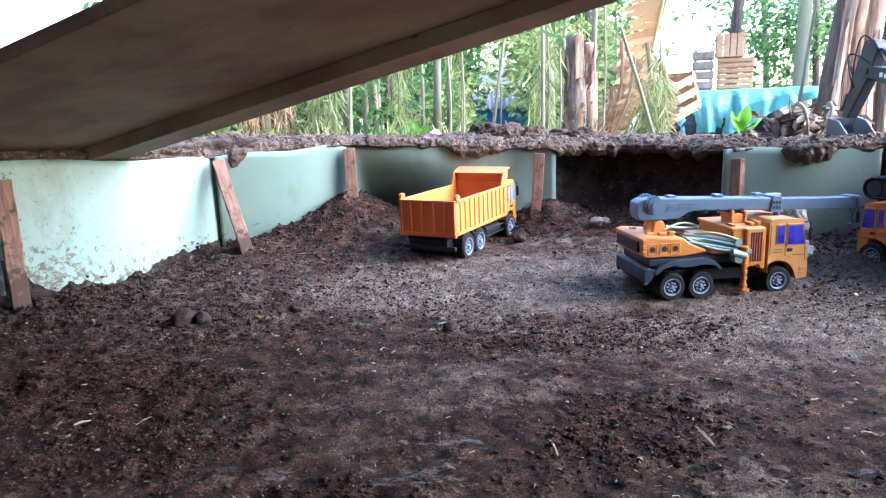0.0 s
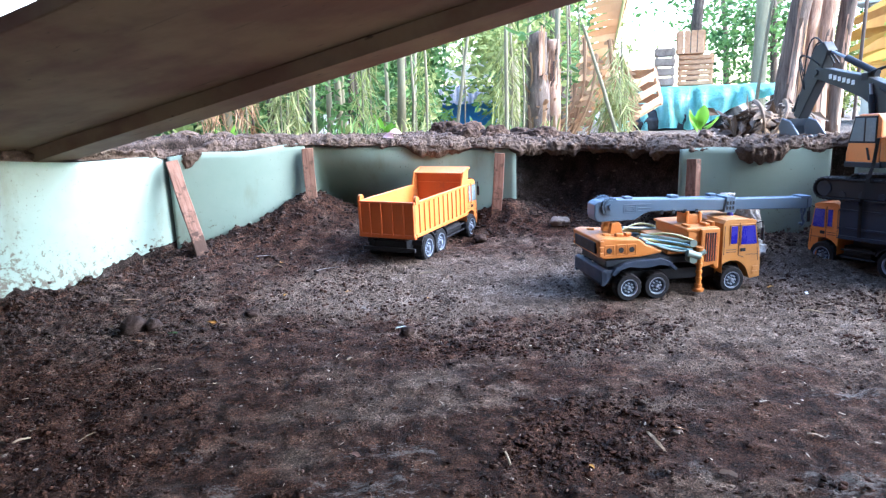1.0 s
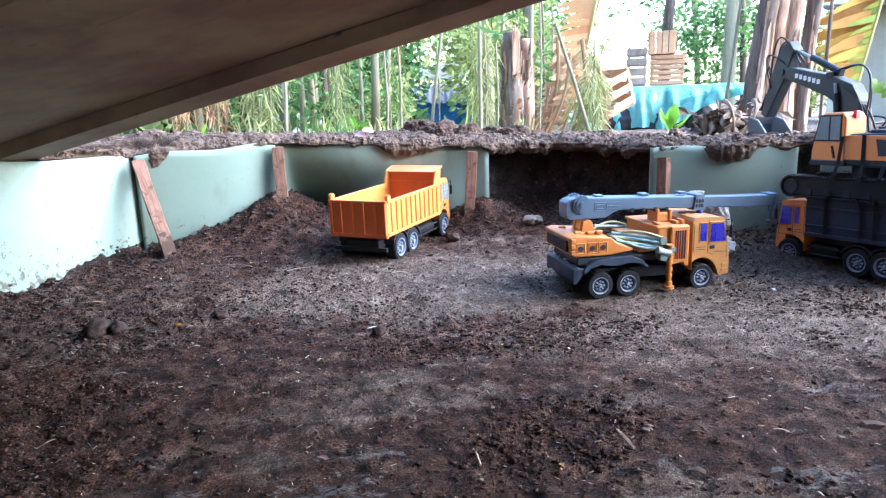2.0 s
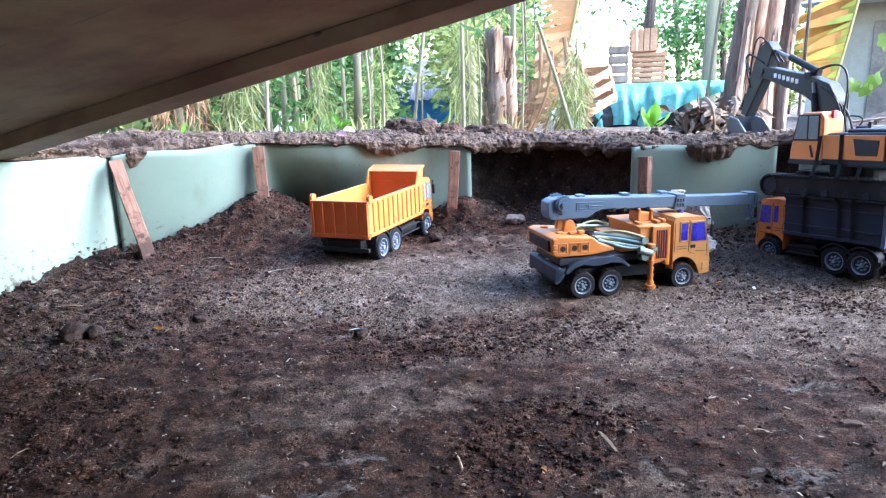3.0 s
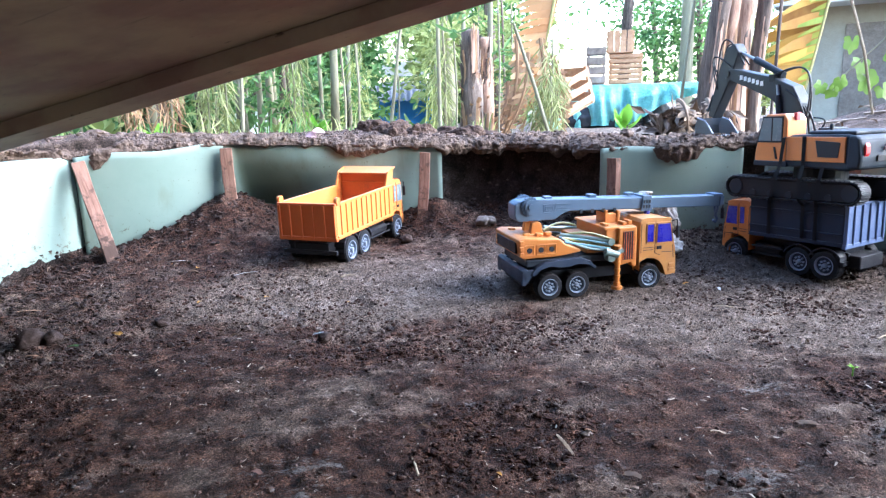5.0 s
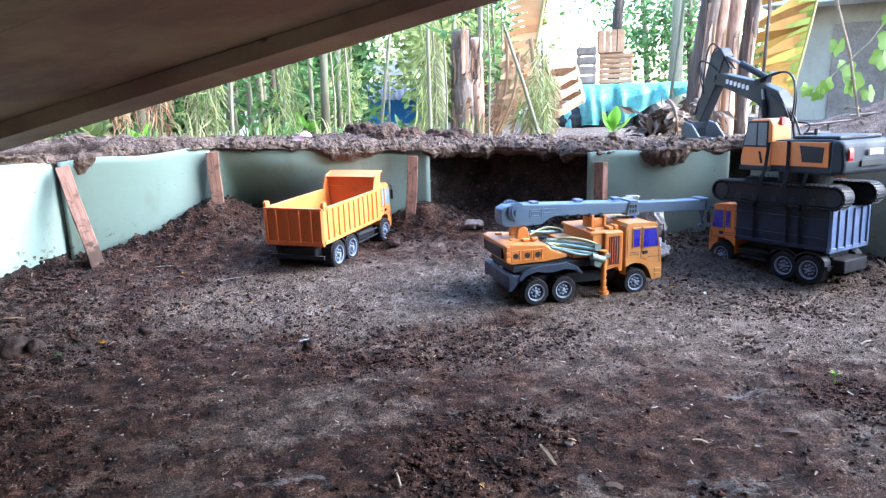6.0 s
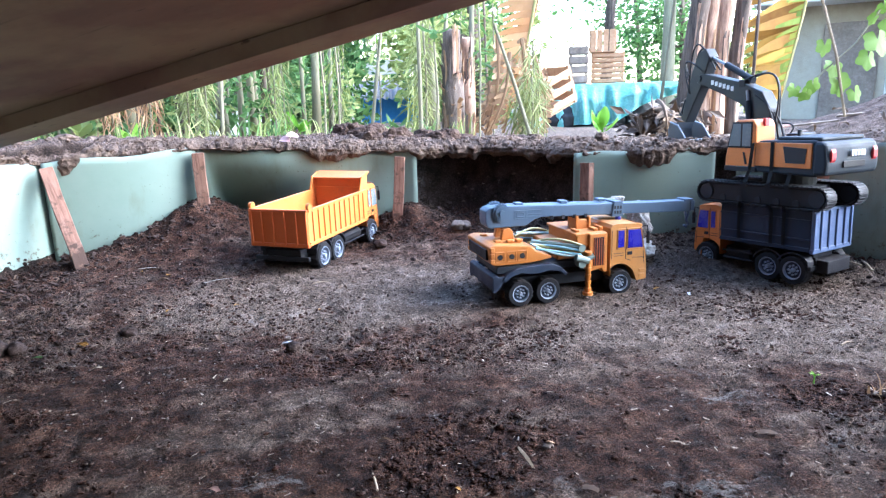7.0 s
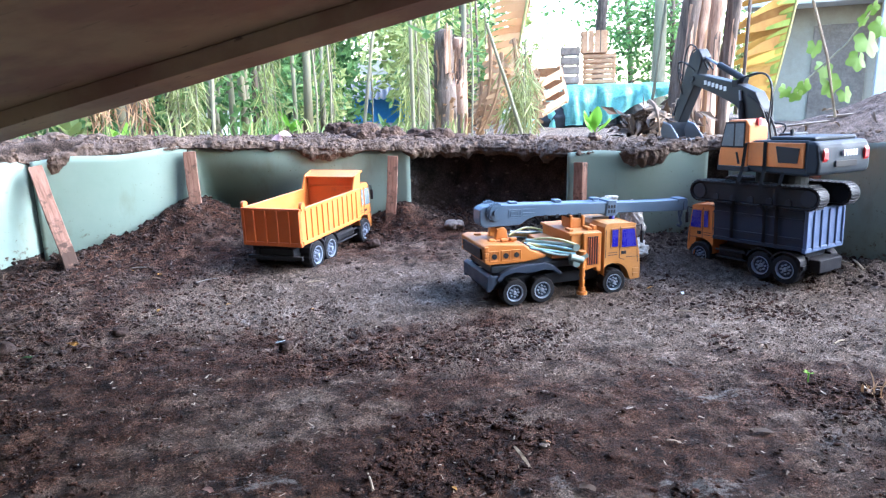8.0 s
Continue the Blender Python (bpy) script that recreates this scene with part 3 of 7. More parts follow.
def cab(truck, x0, x1, w, z0, z1, mat, glass, r_wheel, x_wheel):
    """A truck cab from x0 (back) to x1 (front), w wide, with arch, doors, windows, mirrors."""
    L, H = x1 - x0, z1 - z0
    f = lambda a, c: (x0 + L * a, z0 + H * c)
    arch = [(x_wheel + 1.28 * r_wheel * math.cos(t), r_wheel + 1.28 * r_wheel * math.sin(t)) for t in [math.radians(a) for a in range(172, 4, -14)]]
    lo = z0 + 0.36 * H
    arch = [(max(x0 + 0.001, px), pz) for px, pz in arch if pz > z0 + 0.06 * H]
    prof = [f(0, 0.36), f(0, 0.93), f(0.06, 0.985), f(0.18, 1.0), f(0.72, 0.985), f(0.83, 0.93), f(0.94, 0.55), f(0.97, 0.46), f(1.0, 0.22), f(1.0, 0.02), f(0.74, 0.0)]
    body_prof = prof + [p for p in reversed(arch) if p[0] < x0 + L * 0.76]
    body = part("cab", prism(body_prof, -w / 2, w / 2, 0.0022), mat, truck)
    for s in (-1, 1):
        y = s * w / 2
        b = prism([f(0.47, 0.58), f(0.47, 0.885), f(0.80, 0.885), f(0.875, 0.58)], y - 0.0012 * s, y + 0.0014 * s, 0)
        part("window", b, glass, body, "glossy door window")
        b = prism([f(0.20, 0.60), f(0.20, 0.885), f(0.36, 0.885), f(0.36, 0.60)], y - 0.0012 * s, y + 0.0014 * s, 0)
        part("window", b, glass, body, "narrow glossy side window")
        fr = bmesh.new()
        for a, c in (((0.45, 0.56), (0.45, 0.905)), ((0.45, 0.905), (0.81, 0.905)), ((0.81, 0.905), (0.895, 0.56)), ((0.895, 0.56), (0.45, 0.56)),
                     ((0.18, 0.58), (0.18, 0.905)), ((0.18, 0.905), (0.38, 0.905)), ((0.38, 0.905), (0.38, 0.58)), ((0.38, 0.58), (0.18, 0.58))):
            (ax, az), (bx, bz) = f(*a), f(*c)
            rod((ax, y, az), (bx, y, bz), 0.0014, fr, 6)
        part("window_frame", fr, mat, body)
        d = bmesh.new()
        for a, c in (((0.415, 0.94), (0.415, 0.40)), ((0.415, 0.40), (0.56, 0.36)), ((0.90, 0.52), (0.93, 0.30)), ((0.04, 0.90), (0.04, 0.42)), ((0.10, 0.50), (0.36, 0.50)), ((0.10, 0.46), (0.36, 0.46)), ((0.60, 0.41), (0.93, 0.40))):
            (ax, az), (bx, bz) = f(*a), f(*c)
            rod((ax, y, az), (bx, y, bz), 0.0006, d, 5)
        part("door_seam", d, DARKGREY, body)
        hx, hz = f(0.52, 0.49)
        part("door_handle", box(hx - 0.004, hx + 0.005, y - 0.001, y + s * 0.0016 if s > 0 else y + 0.001, hz - 0.003, hz + 0.003, 0.0006) if s > 0 else box(hx - 0.004, hx + 0.005, y - 0.0018, y + 0.001, hz - 0.003, hz + 0.003, 0.0006), BLACK, body)
        mx, mz = f(0.93, 0.74)
        mir = box(mx + 0.002, mx + 0.006, y + s * 0.004 - 0.003, y + s * 0.004 + 0.003, mz - 0.011, mz + 0.011, 0.001)
        tube([(mx - 0.006, y, mz + 0.020), (mx + 0.002, y + s * 0.004, mz + 0.022), (mx + 0.004, y + s * 0.004, mz + 0.008)], 0.0011, mir, 6)
        part("mirror", mir, BLACK, body, "black wing mirror on a bent arm")
        stp = bmesh.new()
        ax, az = f(0.80, 0.06)
        box(ax, ax + 0.011, y - 0.0015, y + 0.0015, az, az + 0.006, 0.0005, stp)
        box(ax, ax + 0.011, y - 0.0015, y + 0.0015, az + 0.009, az + 0.015, 0.0005, stp)
        part("step", stp, mat, body)
    (wx, wz), (tx, tz) = f(0.945, 0.56), f(0.84, 0.915)
    b = bmesh.new()
    b.faces.new([b.verts.new(v) for v in ((wx + 0.0015, -w * 0.44, wz), (wx + 0.0015, w * 0.44, wz), (tx + 0.0015, w * 0.42, tz), (tx + 0.0015, -w * 0.42, tz))])
    r = bmesh.ops.extrude_face_region(b, geom=b.faces[:])
    for v in r["geom"]:
        if isinstance(v, bmesh.types.BMVert):
            v.co.x -= 0.004
    part("windscreen", b, glass, body)
    g = bmesh.new()
    for k in range(4):
        gx, gz = f(0.985 + 0.004, 0.24 + 0.055 * k)
        box(gx - 0.003, gx + 0.002, -w * 0.33, w * 0.33, gz - 0.0015, gz + 0.0015, 0.0005, g)
    part("grille", g, BLACK, body)
    for s in (-1, 1):
        lx, lz = f(1.0, 0.12)
        part("headlight", box(lx - 0.002, lx + 0.0012, s * w * 0.38 - w * 0.07, s * w * 0.38 + w * 0.07, lz - 0.004, lz + 0.004, 0.001), HUB, body)
    bx, bz = f(0.55, 1.0)
    lb = rod((bx, -w * 0.12, bz - 0.002), (bx, -w * 0.12, bz + 0.005), 0.006, None, 14, 0.0045)
    part("beacon", lb, WINDOW, body, "blue roof beacon")
    v = prism([f(0.70, 1.0), f(0.9, 0.955), f(0.89, 0.915), f(0.80, 0.945)], -w * 0.46, w * 0.46, 0.0005)
    part("sun_visor", v, mat, body)
    return body


def chassis(truck, x0, x1, w, r, axles, rear_mat):
    b = box(x0, x1, -w * 0.30, w * 0.30, r * 0.9, r * 1.75, 0.002)
    for ax in axles:
        rod((ax, -w * 0.42, r), (ax, w * 0.42, r), r * 0.16, b, 10)
        box(ax - 0.006, ax + 0.006, -w * 0.2, w * 0.2, r * 0.6, r * 1.5, 0.001, b)
    part("chassis", b, rear_mat, truck, "dark chassis with axles")


def crane_truck(m):
    t = thing("toy_crane_truck", m, "orange toy crane truck with a long grey boom", "toy truck")
    W, r = 0.126, 0.0238
    chassis(t, -0.044, 0.235, W, r, (0.0, 0.051, 0.190), BLACK)
    for ax in (0.0, 0.051, 0.190):
        for s in (-1, 1):
            wheel(t, ax, s * (W / 2 - 0.011), r, 0.022, s)
    cab(t, 0.170, 0.243, W * 0.96, 0.020, 0.126, CABORANGE, WINDOW, r, 0.190)
    # grey rear frame with mudguards and bumper
    b = box(-0.040, 0.145, -W * 0.43, W * 0.43, 0.055, 0.068, 0.0025)
    part("rear_deck", b, DARKGREY, t)
    for s in (-1, 1):
        y0, y1 = sorted((s * W * 0.34, s * W * 0.52))
        g = bmesh.new()
        outer = [(-0.034, 0.046), (-0.026, 0.056), (-0.010, 0.063), (0.010, 0.066), (0.055, 0.068), (0.074, 0.060), (0.086, 0.048)]
        inner = [(0.083, 0.044), (0.072, 0.0535), (0.051, 0.0565), (0.034, 0.053), (0.018, 0.053), (0.0, 0.0565), (-0.018, 0.0515), (-0.029, 0.042)]
        prism(outer + inner, y0, y1, 0.001, g)
        part("mudguard", g, SLATE, t)
    b = prism([(-0.050, 0.030), (-0.050, 0.052), (-0.043, 0.056), (-0.040, 0.052), (-0.040, 0.030)], -W * 0.5, W * 0.5, 0.0015)
    for s in (-1, 1):
        y0, y1 = sorted((s * W * 0.44, s * W * 0.5))
        prism([(-0.05, 0.026), (-0.05, 0.052), (-0.022, 0.052), (-0.03, 0.044), (-0.044, 0.026)], y0, y1, 0.001, b)
    part("bumper", b, SLATE, t, "slate grey rear bumper")
    # turntable body
    body = part("turntable", prism([(-0.051, 0.074), (-0.044, 0.071), (0.018, 0.071), (0.058, 0.076), (0.060, 0.080), (0.030, 0.092), (0.020, 0.101), (-0.044, 0.107), (-0.055, 0.104)], -W * 0.47, W * 0.47, 0.0025), CRANEORANGE, t)
    b = prism([(-0.0562, 0.079), (-0.0570, 0.098), (-0.0525, 0.098), (-0.0520, 0.079)], -W * 0.36, W * 0.36, 0.0005)
    part("rear_grille", b, BLACK, body, "black mesh grille")
    for s in (-1, 1):
        for k, hx in enumerate((-0.036, -0.015, 0.004)):
            y = s * W * 0.47
            fr = bmesh.new()
            for a, c in (((-1, -1), (1, -1)), ((1, -1), (1, 1)), ((1, 1), (-1, 1)), ((-1, 1), (-1, -1))):
                rod((hx + a[0] * 0.0075, y, 0.0855 + a[1] * 0.0085), (hx + c[0] * 0.0075, y, 0.0855 + c[1] * 0.0085), 0.0011, fr, 5)
            part("panel_frame", fr, CRANEORANGE, body)
            part("vent_hole", rod((hx, y - s * 0.002, 0.0855), (hx, y + s * 0.0012, 0.0855), 0.0048, None, 9), BLACK, body)
        for k in range(3):
            y0, y1 = sorted((s * W * 0.44, s * W * 0.49))
            part("side_block", box(-0.0535, -0.046, y0, y1, 0.076 + 0.010 * k, 0.083 + 0.010 * k, 0.001), CRANEORANGE, body)
        b = prism([(-0.020, 0.100), (-0.016, 0.124), (-0.004, 0.127), (0.002, 0.122), (0.006, 0.098)], s * 0.016 - 0.005, s * 0.016 + 0.005, 0.0015)
        part("boom_bracket", b, CRANEORANGE, body)
    b = box(-0.045, 0.012, -0.034, 0.034, 0.1, 0.106, 0.002)
    for kx, ky in ((-0.03, -0.03), (-0.01, -0.036), (0.008, -0.033), (-0.035, 0.028)):
        box(kx - 0.006, kx + 0.006, ky - 0.005, ky + 0.005, 0.104, 0.110, 0.002, b)
    part("deck_detail", b, CRANEORANGE, body)
    # middle body and engine box
    b = box(0.072, 0.150, -W * 0.42, W * 0.42, 0.07, 0.094, 0.002)
    box(0.106, 0.165, -W * 0.46, W * 0.46, 0.09, 0.112, 0.002, b)
    box(0.102, 0.162, -W * 0.47, W * 0.47, 0.1095, 0.1145, 0.0015, b)
    mid = part("engine_housing", b, CRANEORANGE, t)
    for s in (-1, 1):
        y0, y1 = sorted((s * W * 0.38, s * W * 0.5))
        part("fan_box", prism([(0.128, 0.045), (0.128, 0.113), (0.163, 0.113), (0.163, 0.042), (0.156, 0.042), (0.152, 0.05)], y0, y1, 0.002), CRANEORANGE, mid)
        y = s * W * 0.5
        part("fan_grille", box(0.136, 0.157, min(y - 0.0008, y + 0.0008), max(y - 0.0008, y + 0.0008), 0.056, 0.106, 0.0004), BLACK, mid, "black mesh grille")
        for k in range(5):
            part("grille_bar", rod((0.1375 + 0.0045 * k, y + s * 0.001, 0.057), (0.1375 + 0.0045 * k, y + s * 0.001, 0.105), 0.0006, None, 5), ORANGE, mid)
    b = box(0.126, 0.150, -0.020, 0.010, 0.112, 0.132, 0.003)
    box(0.122, 0.128, -0.022, 0.012, 0.112, 0.138, 0.002, b)
    box(0.146, 0.152, -0.022, 0.012, 0.112, 0.136, 0.002, b)
    part("boom_rest", b, CRANEORANGE, t, "orange boom rest block")
    for x0, x1, z1 in ((0.108, 0.115, 0.118), (0.142, 0.150, 0.119), (0.153, 0.160, 0.121)):
        part("lug", box(x0, x1, -0.05, -0.03, 0.1148, z1 + 0.001, 0.001), CRANEORANGE, mid)
    # outrigger legs
    for s in (-1, 1):
        y = s * (W / 2 + 0.004)
        b = rod((0.124, y, 0.006), (0.124, y, 0.082), 0.0042, None, 12)
        for z, rr in ((0.006, 0.0095), (0.014, 0.0062), (0.026, 0.0055), (0.038, 0.0055), (0.05, 0.0055), (0.062, 0.0058), (0.078, 0.006)):
            rod((0.124, y, z), (0.124, y, z + 0.005), rr, b, 14)
        box(0.117, 0.131, min(y, y - s * 0.012), max(y, y - s * 0.012), 0.052, 0.084, 0.0015, b)
        part("outrigger", b, CRANEORANGE, t, "orange outrigger leg with a round foot")
        b = rod((0.112, y, 0.09), (0.112, y - s * 0.02, 0.09), 0.0066, None, 14)
        rod((0.122, y + s * 0.004, 0.068), (0.098, y + s * 0.004, 0.076), 0.006, b, 12)
        rod((0.110, y + s * 0.006, 0.064), (0.110, y - s * 0.01, 0.064), 0.0075, b, 12)
        rod((0.118, y + s * 0.003, 0.07), (0.132, y + s * 0.003, 0.076), 0.0045, b, 10)
        part("outrigger_joint", b, PIPE, t, "pale translucent joint")
        for k in range(3):
            part("hydraulic_pipe", rod((0.03, s * (0.036 + 0.009 * k), 0.104 - 0.005 * k), (0.112, y - s * 0.004, 0.092 - 0.007 * k), 0.0034 - 0.0005 * k, None, 10), TUBES[k], t)
        for k in range(3):
            part("hydraulic_pipe", tube(arc((0.026, s * (0.030 + 0.010 * k), 0.100), (0.114, y - s * 0.002, 0.094 - 0.009 * k), (0, s * 0.004, 0.010 - 0.008 * k), 9), 0.0020, None, 7), TUBES[(k + 1) % 3], t)
    # boom
    boom = part("boom", prism([(-0.066, 0.139), (-0.069, 0.147), (-0.069, 0.166), (-0.061, 0.1715), (-0.038, 0.1735), (0.19, 0.1685), (0.19, 0.1475), (0.035, 0.1505), (0.022, 0.147), (0.006, 0.137), (-0.059, 0.1355)], -0.017, 0.017, 0.002), BLUEGREY, t)
    b = prism([(0.185, 0.1665), (0.345, 0.1650), (0.345, 0.1440), (0.185, 0.1475)], -0.012, 0.012, 0.0015)
    part("boom_extension", b, BLUEGREY, boom)
    part("boom_collar", prism([(0.176, 0.172), (0.193, 0.1715), (0.196, 0.1435), (0.172, 0.1440)], -0.0195, 0.0195, 0.001), BLUEGREY, boom)
    for s in (-1, 1):
        for k in range(3):
            for q in range(2):
                part("collar_slot", box(0.1765 + 0.0055 * k, 0.1800 + 0.0055 * k, min(s * 0.0190, s * 0.0202), max(s * 0.0190, s * 0.0202), 0.149 + 0.009 * q, 0.155 + 0.009 * q, 0.0003), DARKGREY, boom)
        y = s * 0.0175
        b = rod((-0.041, y - s * 0.006, 0.162), (-0.041, y + s * 0.003, 0.162), 0.0150, None, 22)
        for q in range(18):
            a = 2 * math.pi * q / 18
            rod((-0.041 + 0.0152 * math.cos(a), y - s * 0.006, 0.162 + 0.0152 * math.sin(a)), (-0.041 + 0.0152 * math.cos(a), y + s * 0.003, 0.162 + 0.0152 * math.sin(a)), 0.0017, b, 5)
        rod((-0.041, y + s * 0.002, 0.162), (-0.041, y + s * 0.005, 0.162), 0.0115, b, 20)
        rod((-0.041, y + s * 0.004, 0.162), (-0.041, y + s * 0.008, 0.162), 0.0055, b, 14)
        part("pivot_drum", b, BLUEGREY, boom)
        fr = bmesh.new()
        for a, c in (((-0.016, 0.150), (0.006, 0.150)), ((0.006, 0.150), (0.006, 0.164)), ((0.006, 0.164), (-0.016, 0.164)), ((-0.016, 0.164), (-0.016, 0.150)),
                     ((-0.012, 0.1535), (0.002, 0.1535)), ((0.002, 0.1535), (0.002, 0.1605)), ((0.002, 0.1605), (-0.012, 0.1605)), ((-0.012, 0.1605), (-0.012, 0.1535)),
                     ((0.010, 0.164), (0.034, 0.164)), ((0.010, 0.158), (0.034, 0.157)), ((0.010, 0.153), (0.034, 0.153))):
            rod((a[0], y - s * 0.0005, a[1]), (c[0], y - s * 0.0005, c[1]), 0.0009, fr, 5)
        part("boom_relief", fr, BLUEGREY, boom)
    for k in range(4):
        part("boom_notch", box(0.052 + 0.022 * k, 0.058 + 0.022 * k, -0.0176, 0.0176, 0.1455, 0.1525, 0.0005), DARKGREY, boom)
    for x in (-0.01, 0.075, 0.15):
        part("boom_rib", box(x, x + 0.014, -0.008, 0.008, 0.1715, 0.1765, 0.001), BLUEGREY, boom)
    b = box(0.328, 0.347, -0.0135, 0.0135, 0.162, 0.168, 0.001)
    box(0.341, 0.350, -0.0135, -0.0095, 0.146, 0.164, 0.001, b)
    box(0.341, 0.350, 0.0095, 0.0135, 0.146, 0.164, 0.001, b)
    rod((0.344, -0.010, 0.151), (0.344, 0.010, 0.151), 0.006, b, 14)
    part("boom_head", b, BLUEGREY, boom)
    hook = tube([(0.344, 0.004, 0.152), (0.344, 0.0045, 0.138), (0.344, 0.002, 0.132), (0.344, -0.002, 0.132), (0.344, -0.0045, 0.138), (0.344, -0.004, 0.152)], 0.0022, None, 8)
    tube([(0.344, 0, 0.133), (0.344, 0.0, 0.124), (0.348, 0.0, 0.118), (0.344, 0.0, 0.112), (0.339, 0, 0.116)], 0.0026, hook, 8)
    part("hook", hook, BLUEGREY, boom, "grey hook hanging from the boom tip")
    for o in (boom, *boom.children_recursive):
        if o.parent is boom:
            continue
        o.matrix_basis = Matrix.Translation((0.020, 0, -0.0095)) @ Matrix.Rotation(radians(1.1), 4, 'Y') @ o.matrix_basis
    for o in t.children:
        if not o.name.startswith("wheel"):
            o.location.z += 0.0045
    return t


def dump_body(t, x0, x1, w, z0, z1, mat, inner, ribs, name="dump_bed", hood=0.045, rear_rib=5):
    """An open ribbed bed with tailgate and a raised front hood."""
    th = 0.003
    b = box(x0, x1, -w / 2, w / 2, z0, z0 + 0.004, 0.001)
    bed = part(name, b, mat, t)
    for s in (-1, 1):
        y0, y1 = sorted((s * w / 2, s * (w / 2 - th)))
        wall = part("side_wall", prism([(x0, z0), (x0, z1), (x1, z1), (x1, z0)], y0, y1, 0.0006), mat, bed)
        y0, y1 = sorted((s * (w / 2 - 0.004), s * (w / 2 + 0.003)))
        part("rim", box(x0, x1, y0, y1, z1 - 0.001, z1 + 0.004, 0.001), mat, bed)
        y0, y1 = sorted((s * (w / 2 - 0.001), s * (w / 2 + 0.0025)))
        part("sill", box(x0, x1, y0, y1, z0 - 0.001, z0 + 0.006, 0.001), mat, bed)
        if not ribs:
            for zz in (z0 + 0.020, z1 - 0.016):
                part("rail", box(x0, x1, y0, y1, zz - 0.002, zz + 0.002, 0.0007), mat, wall)
        for k in range(ribs):
            x = x0 + (x1 - x0) * (k + 0.8) / (ribs + 0.6)
            part("rib", prism([(x - 0.0022, z0 + 0.006), (x - 0.0022, z1 - 0.002), (x + 0.0022, z1 - 0.002), (x + 0.0022, z0 + 0.006)], y0, y1, 0.0007), mat, wall)
        ear = rod((x0 + 0.006, s * w / 2 - 0.003, z1 + 0.008), (x0 + 0.006, s * w / 2 + 0.003, z1 + 0.008), 0.0075, None, 14)
        box(x0, x0 + 0.012, s * w / 2 - 0.003, s * w / 2 + 0.003, z1, z1 + 0.008, 0.0005, ear)
        part("hinge_ear", ear, mat, bed)
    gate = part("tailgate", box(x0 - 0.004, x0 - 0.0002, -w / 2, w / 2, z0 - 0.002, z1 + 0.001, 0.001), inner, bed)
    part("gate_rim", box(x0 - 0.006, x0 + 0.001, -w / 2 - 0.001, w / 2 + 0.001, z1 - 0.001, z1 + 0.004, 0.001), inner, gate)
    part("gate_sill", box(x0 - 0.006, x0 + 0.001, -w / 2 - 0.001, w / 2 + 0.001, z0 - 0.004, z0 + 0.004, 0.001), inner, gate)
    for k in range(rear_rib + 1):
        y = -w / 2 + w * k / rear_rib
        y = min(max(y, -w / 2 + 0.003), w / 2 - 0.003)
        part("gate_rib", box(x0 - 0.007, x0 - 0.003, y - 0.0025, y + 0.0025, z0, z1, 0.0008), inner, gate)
    front = part("front_wall", prism([(x1 - 0.004, z0), (x1 - 0.006, z1 + hood * 0.8), (x1, z1 + hood * 0.8), (x1, z0)], -w / 2 + 0.003, w / 2 - 0.003, 0.0008), BEDORANGE if inner is ORANGE else inner, bed)
    if hood:
        for s in (-1, 1):
            y0, y1 = sorted((s * w / 2, s * (w / 2 - 0.004)))
            part("hood_side", prism([(x1 - 0.032, z1), (x1 - 0.016, z1 + hood * 0.8), (x1 + 0.012, z1 + hood), (x1 + 0.004, z1)], y0, y1, 0.0008), mat, bed)
        part("hood", prism([(x1 - 0.016, z1 + hood * 0.74), (x1 + 0.022, z1 + hood), (x1 + 0.022, z1 + hood - 0.004), (x1 - 0.014, z1 + hood * 0.66)], -w / 2, w / 2, 0.0008), mat, bed)
        part("hood_seam", box(x1 - 0.0075, x1 - 0.0055, -w / 2 + 0.004, w / 2 - 0.004, z1 + 0.008, z1 + 0.0095, 0.0003), mat, bed)
    return bed


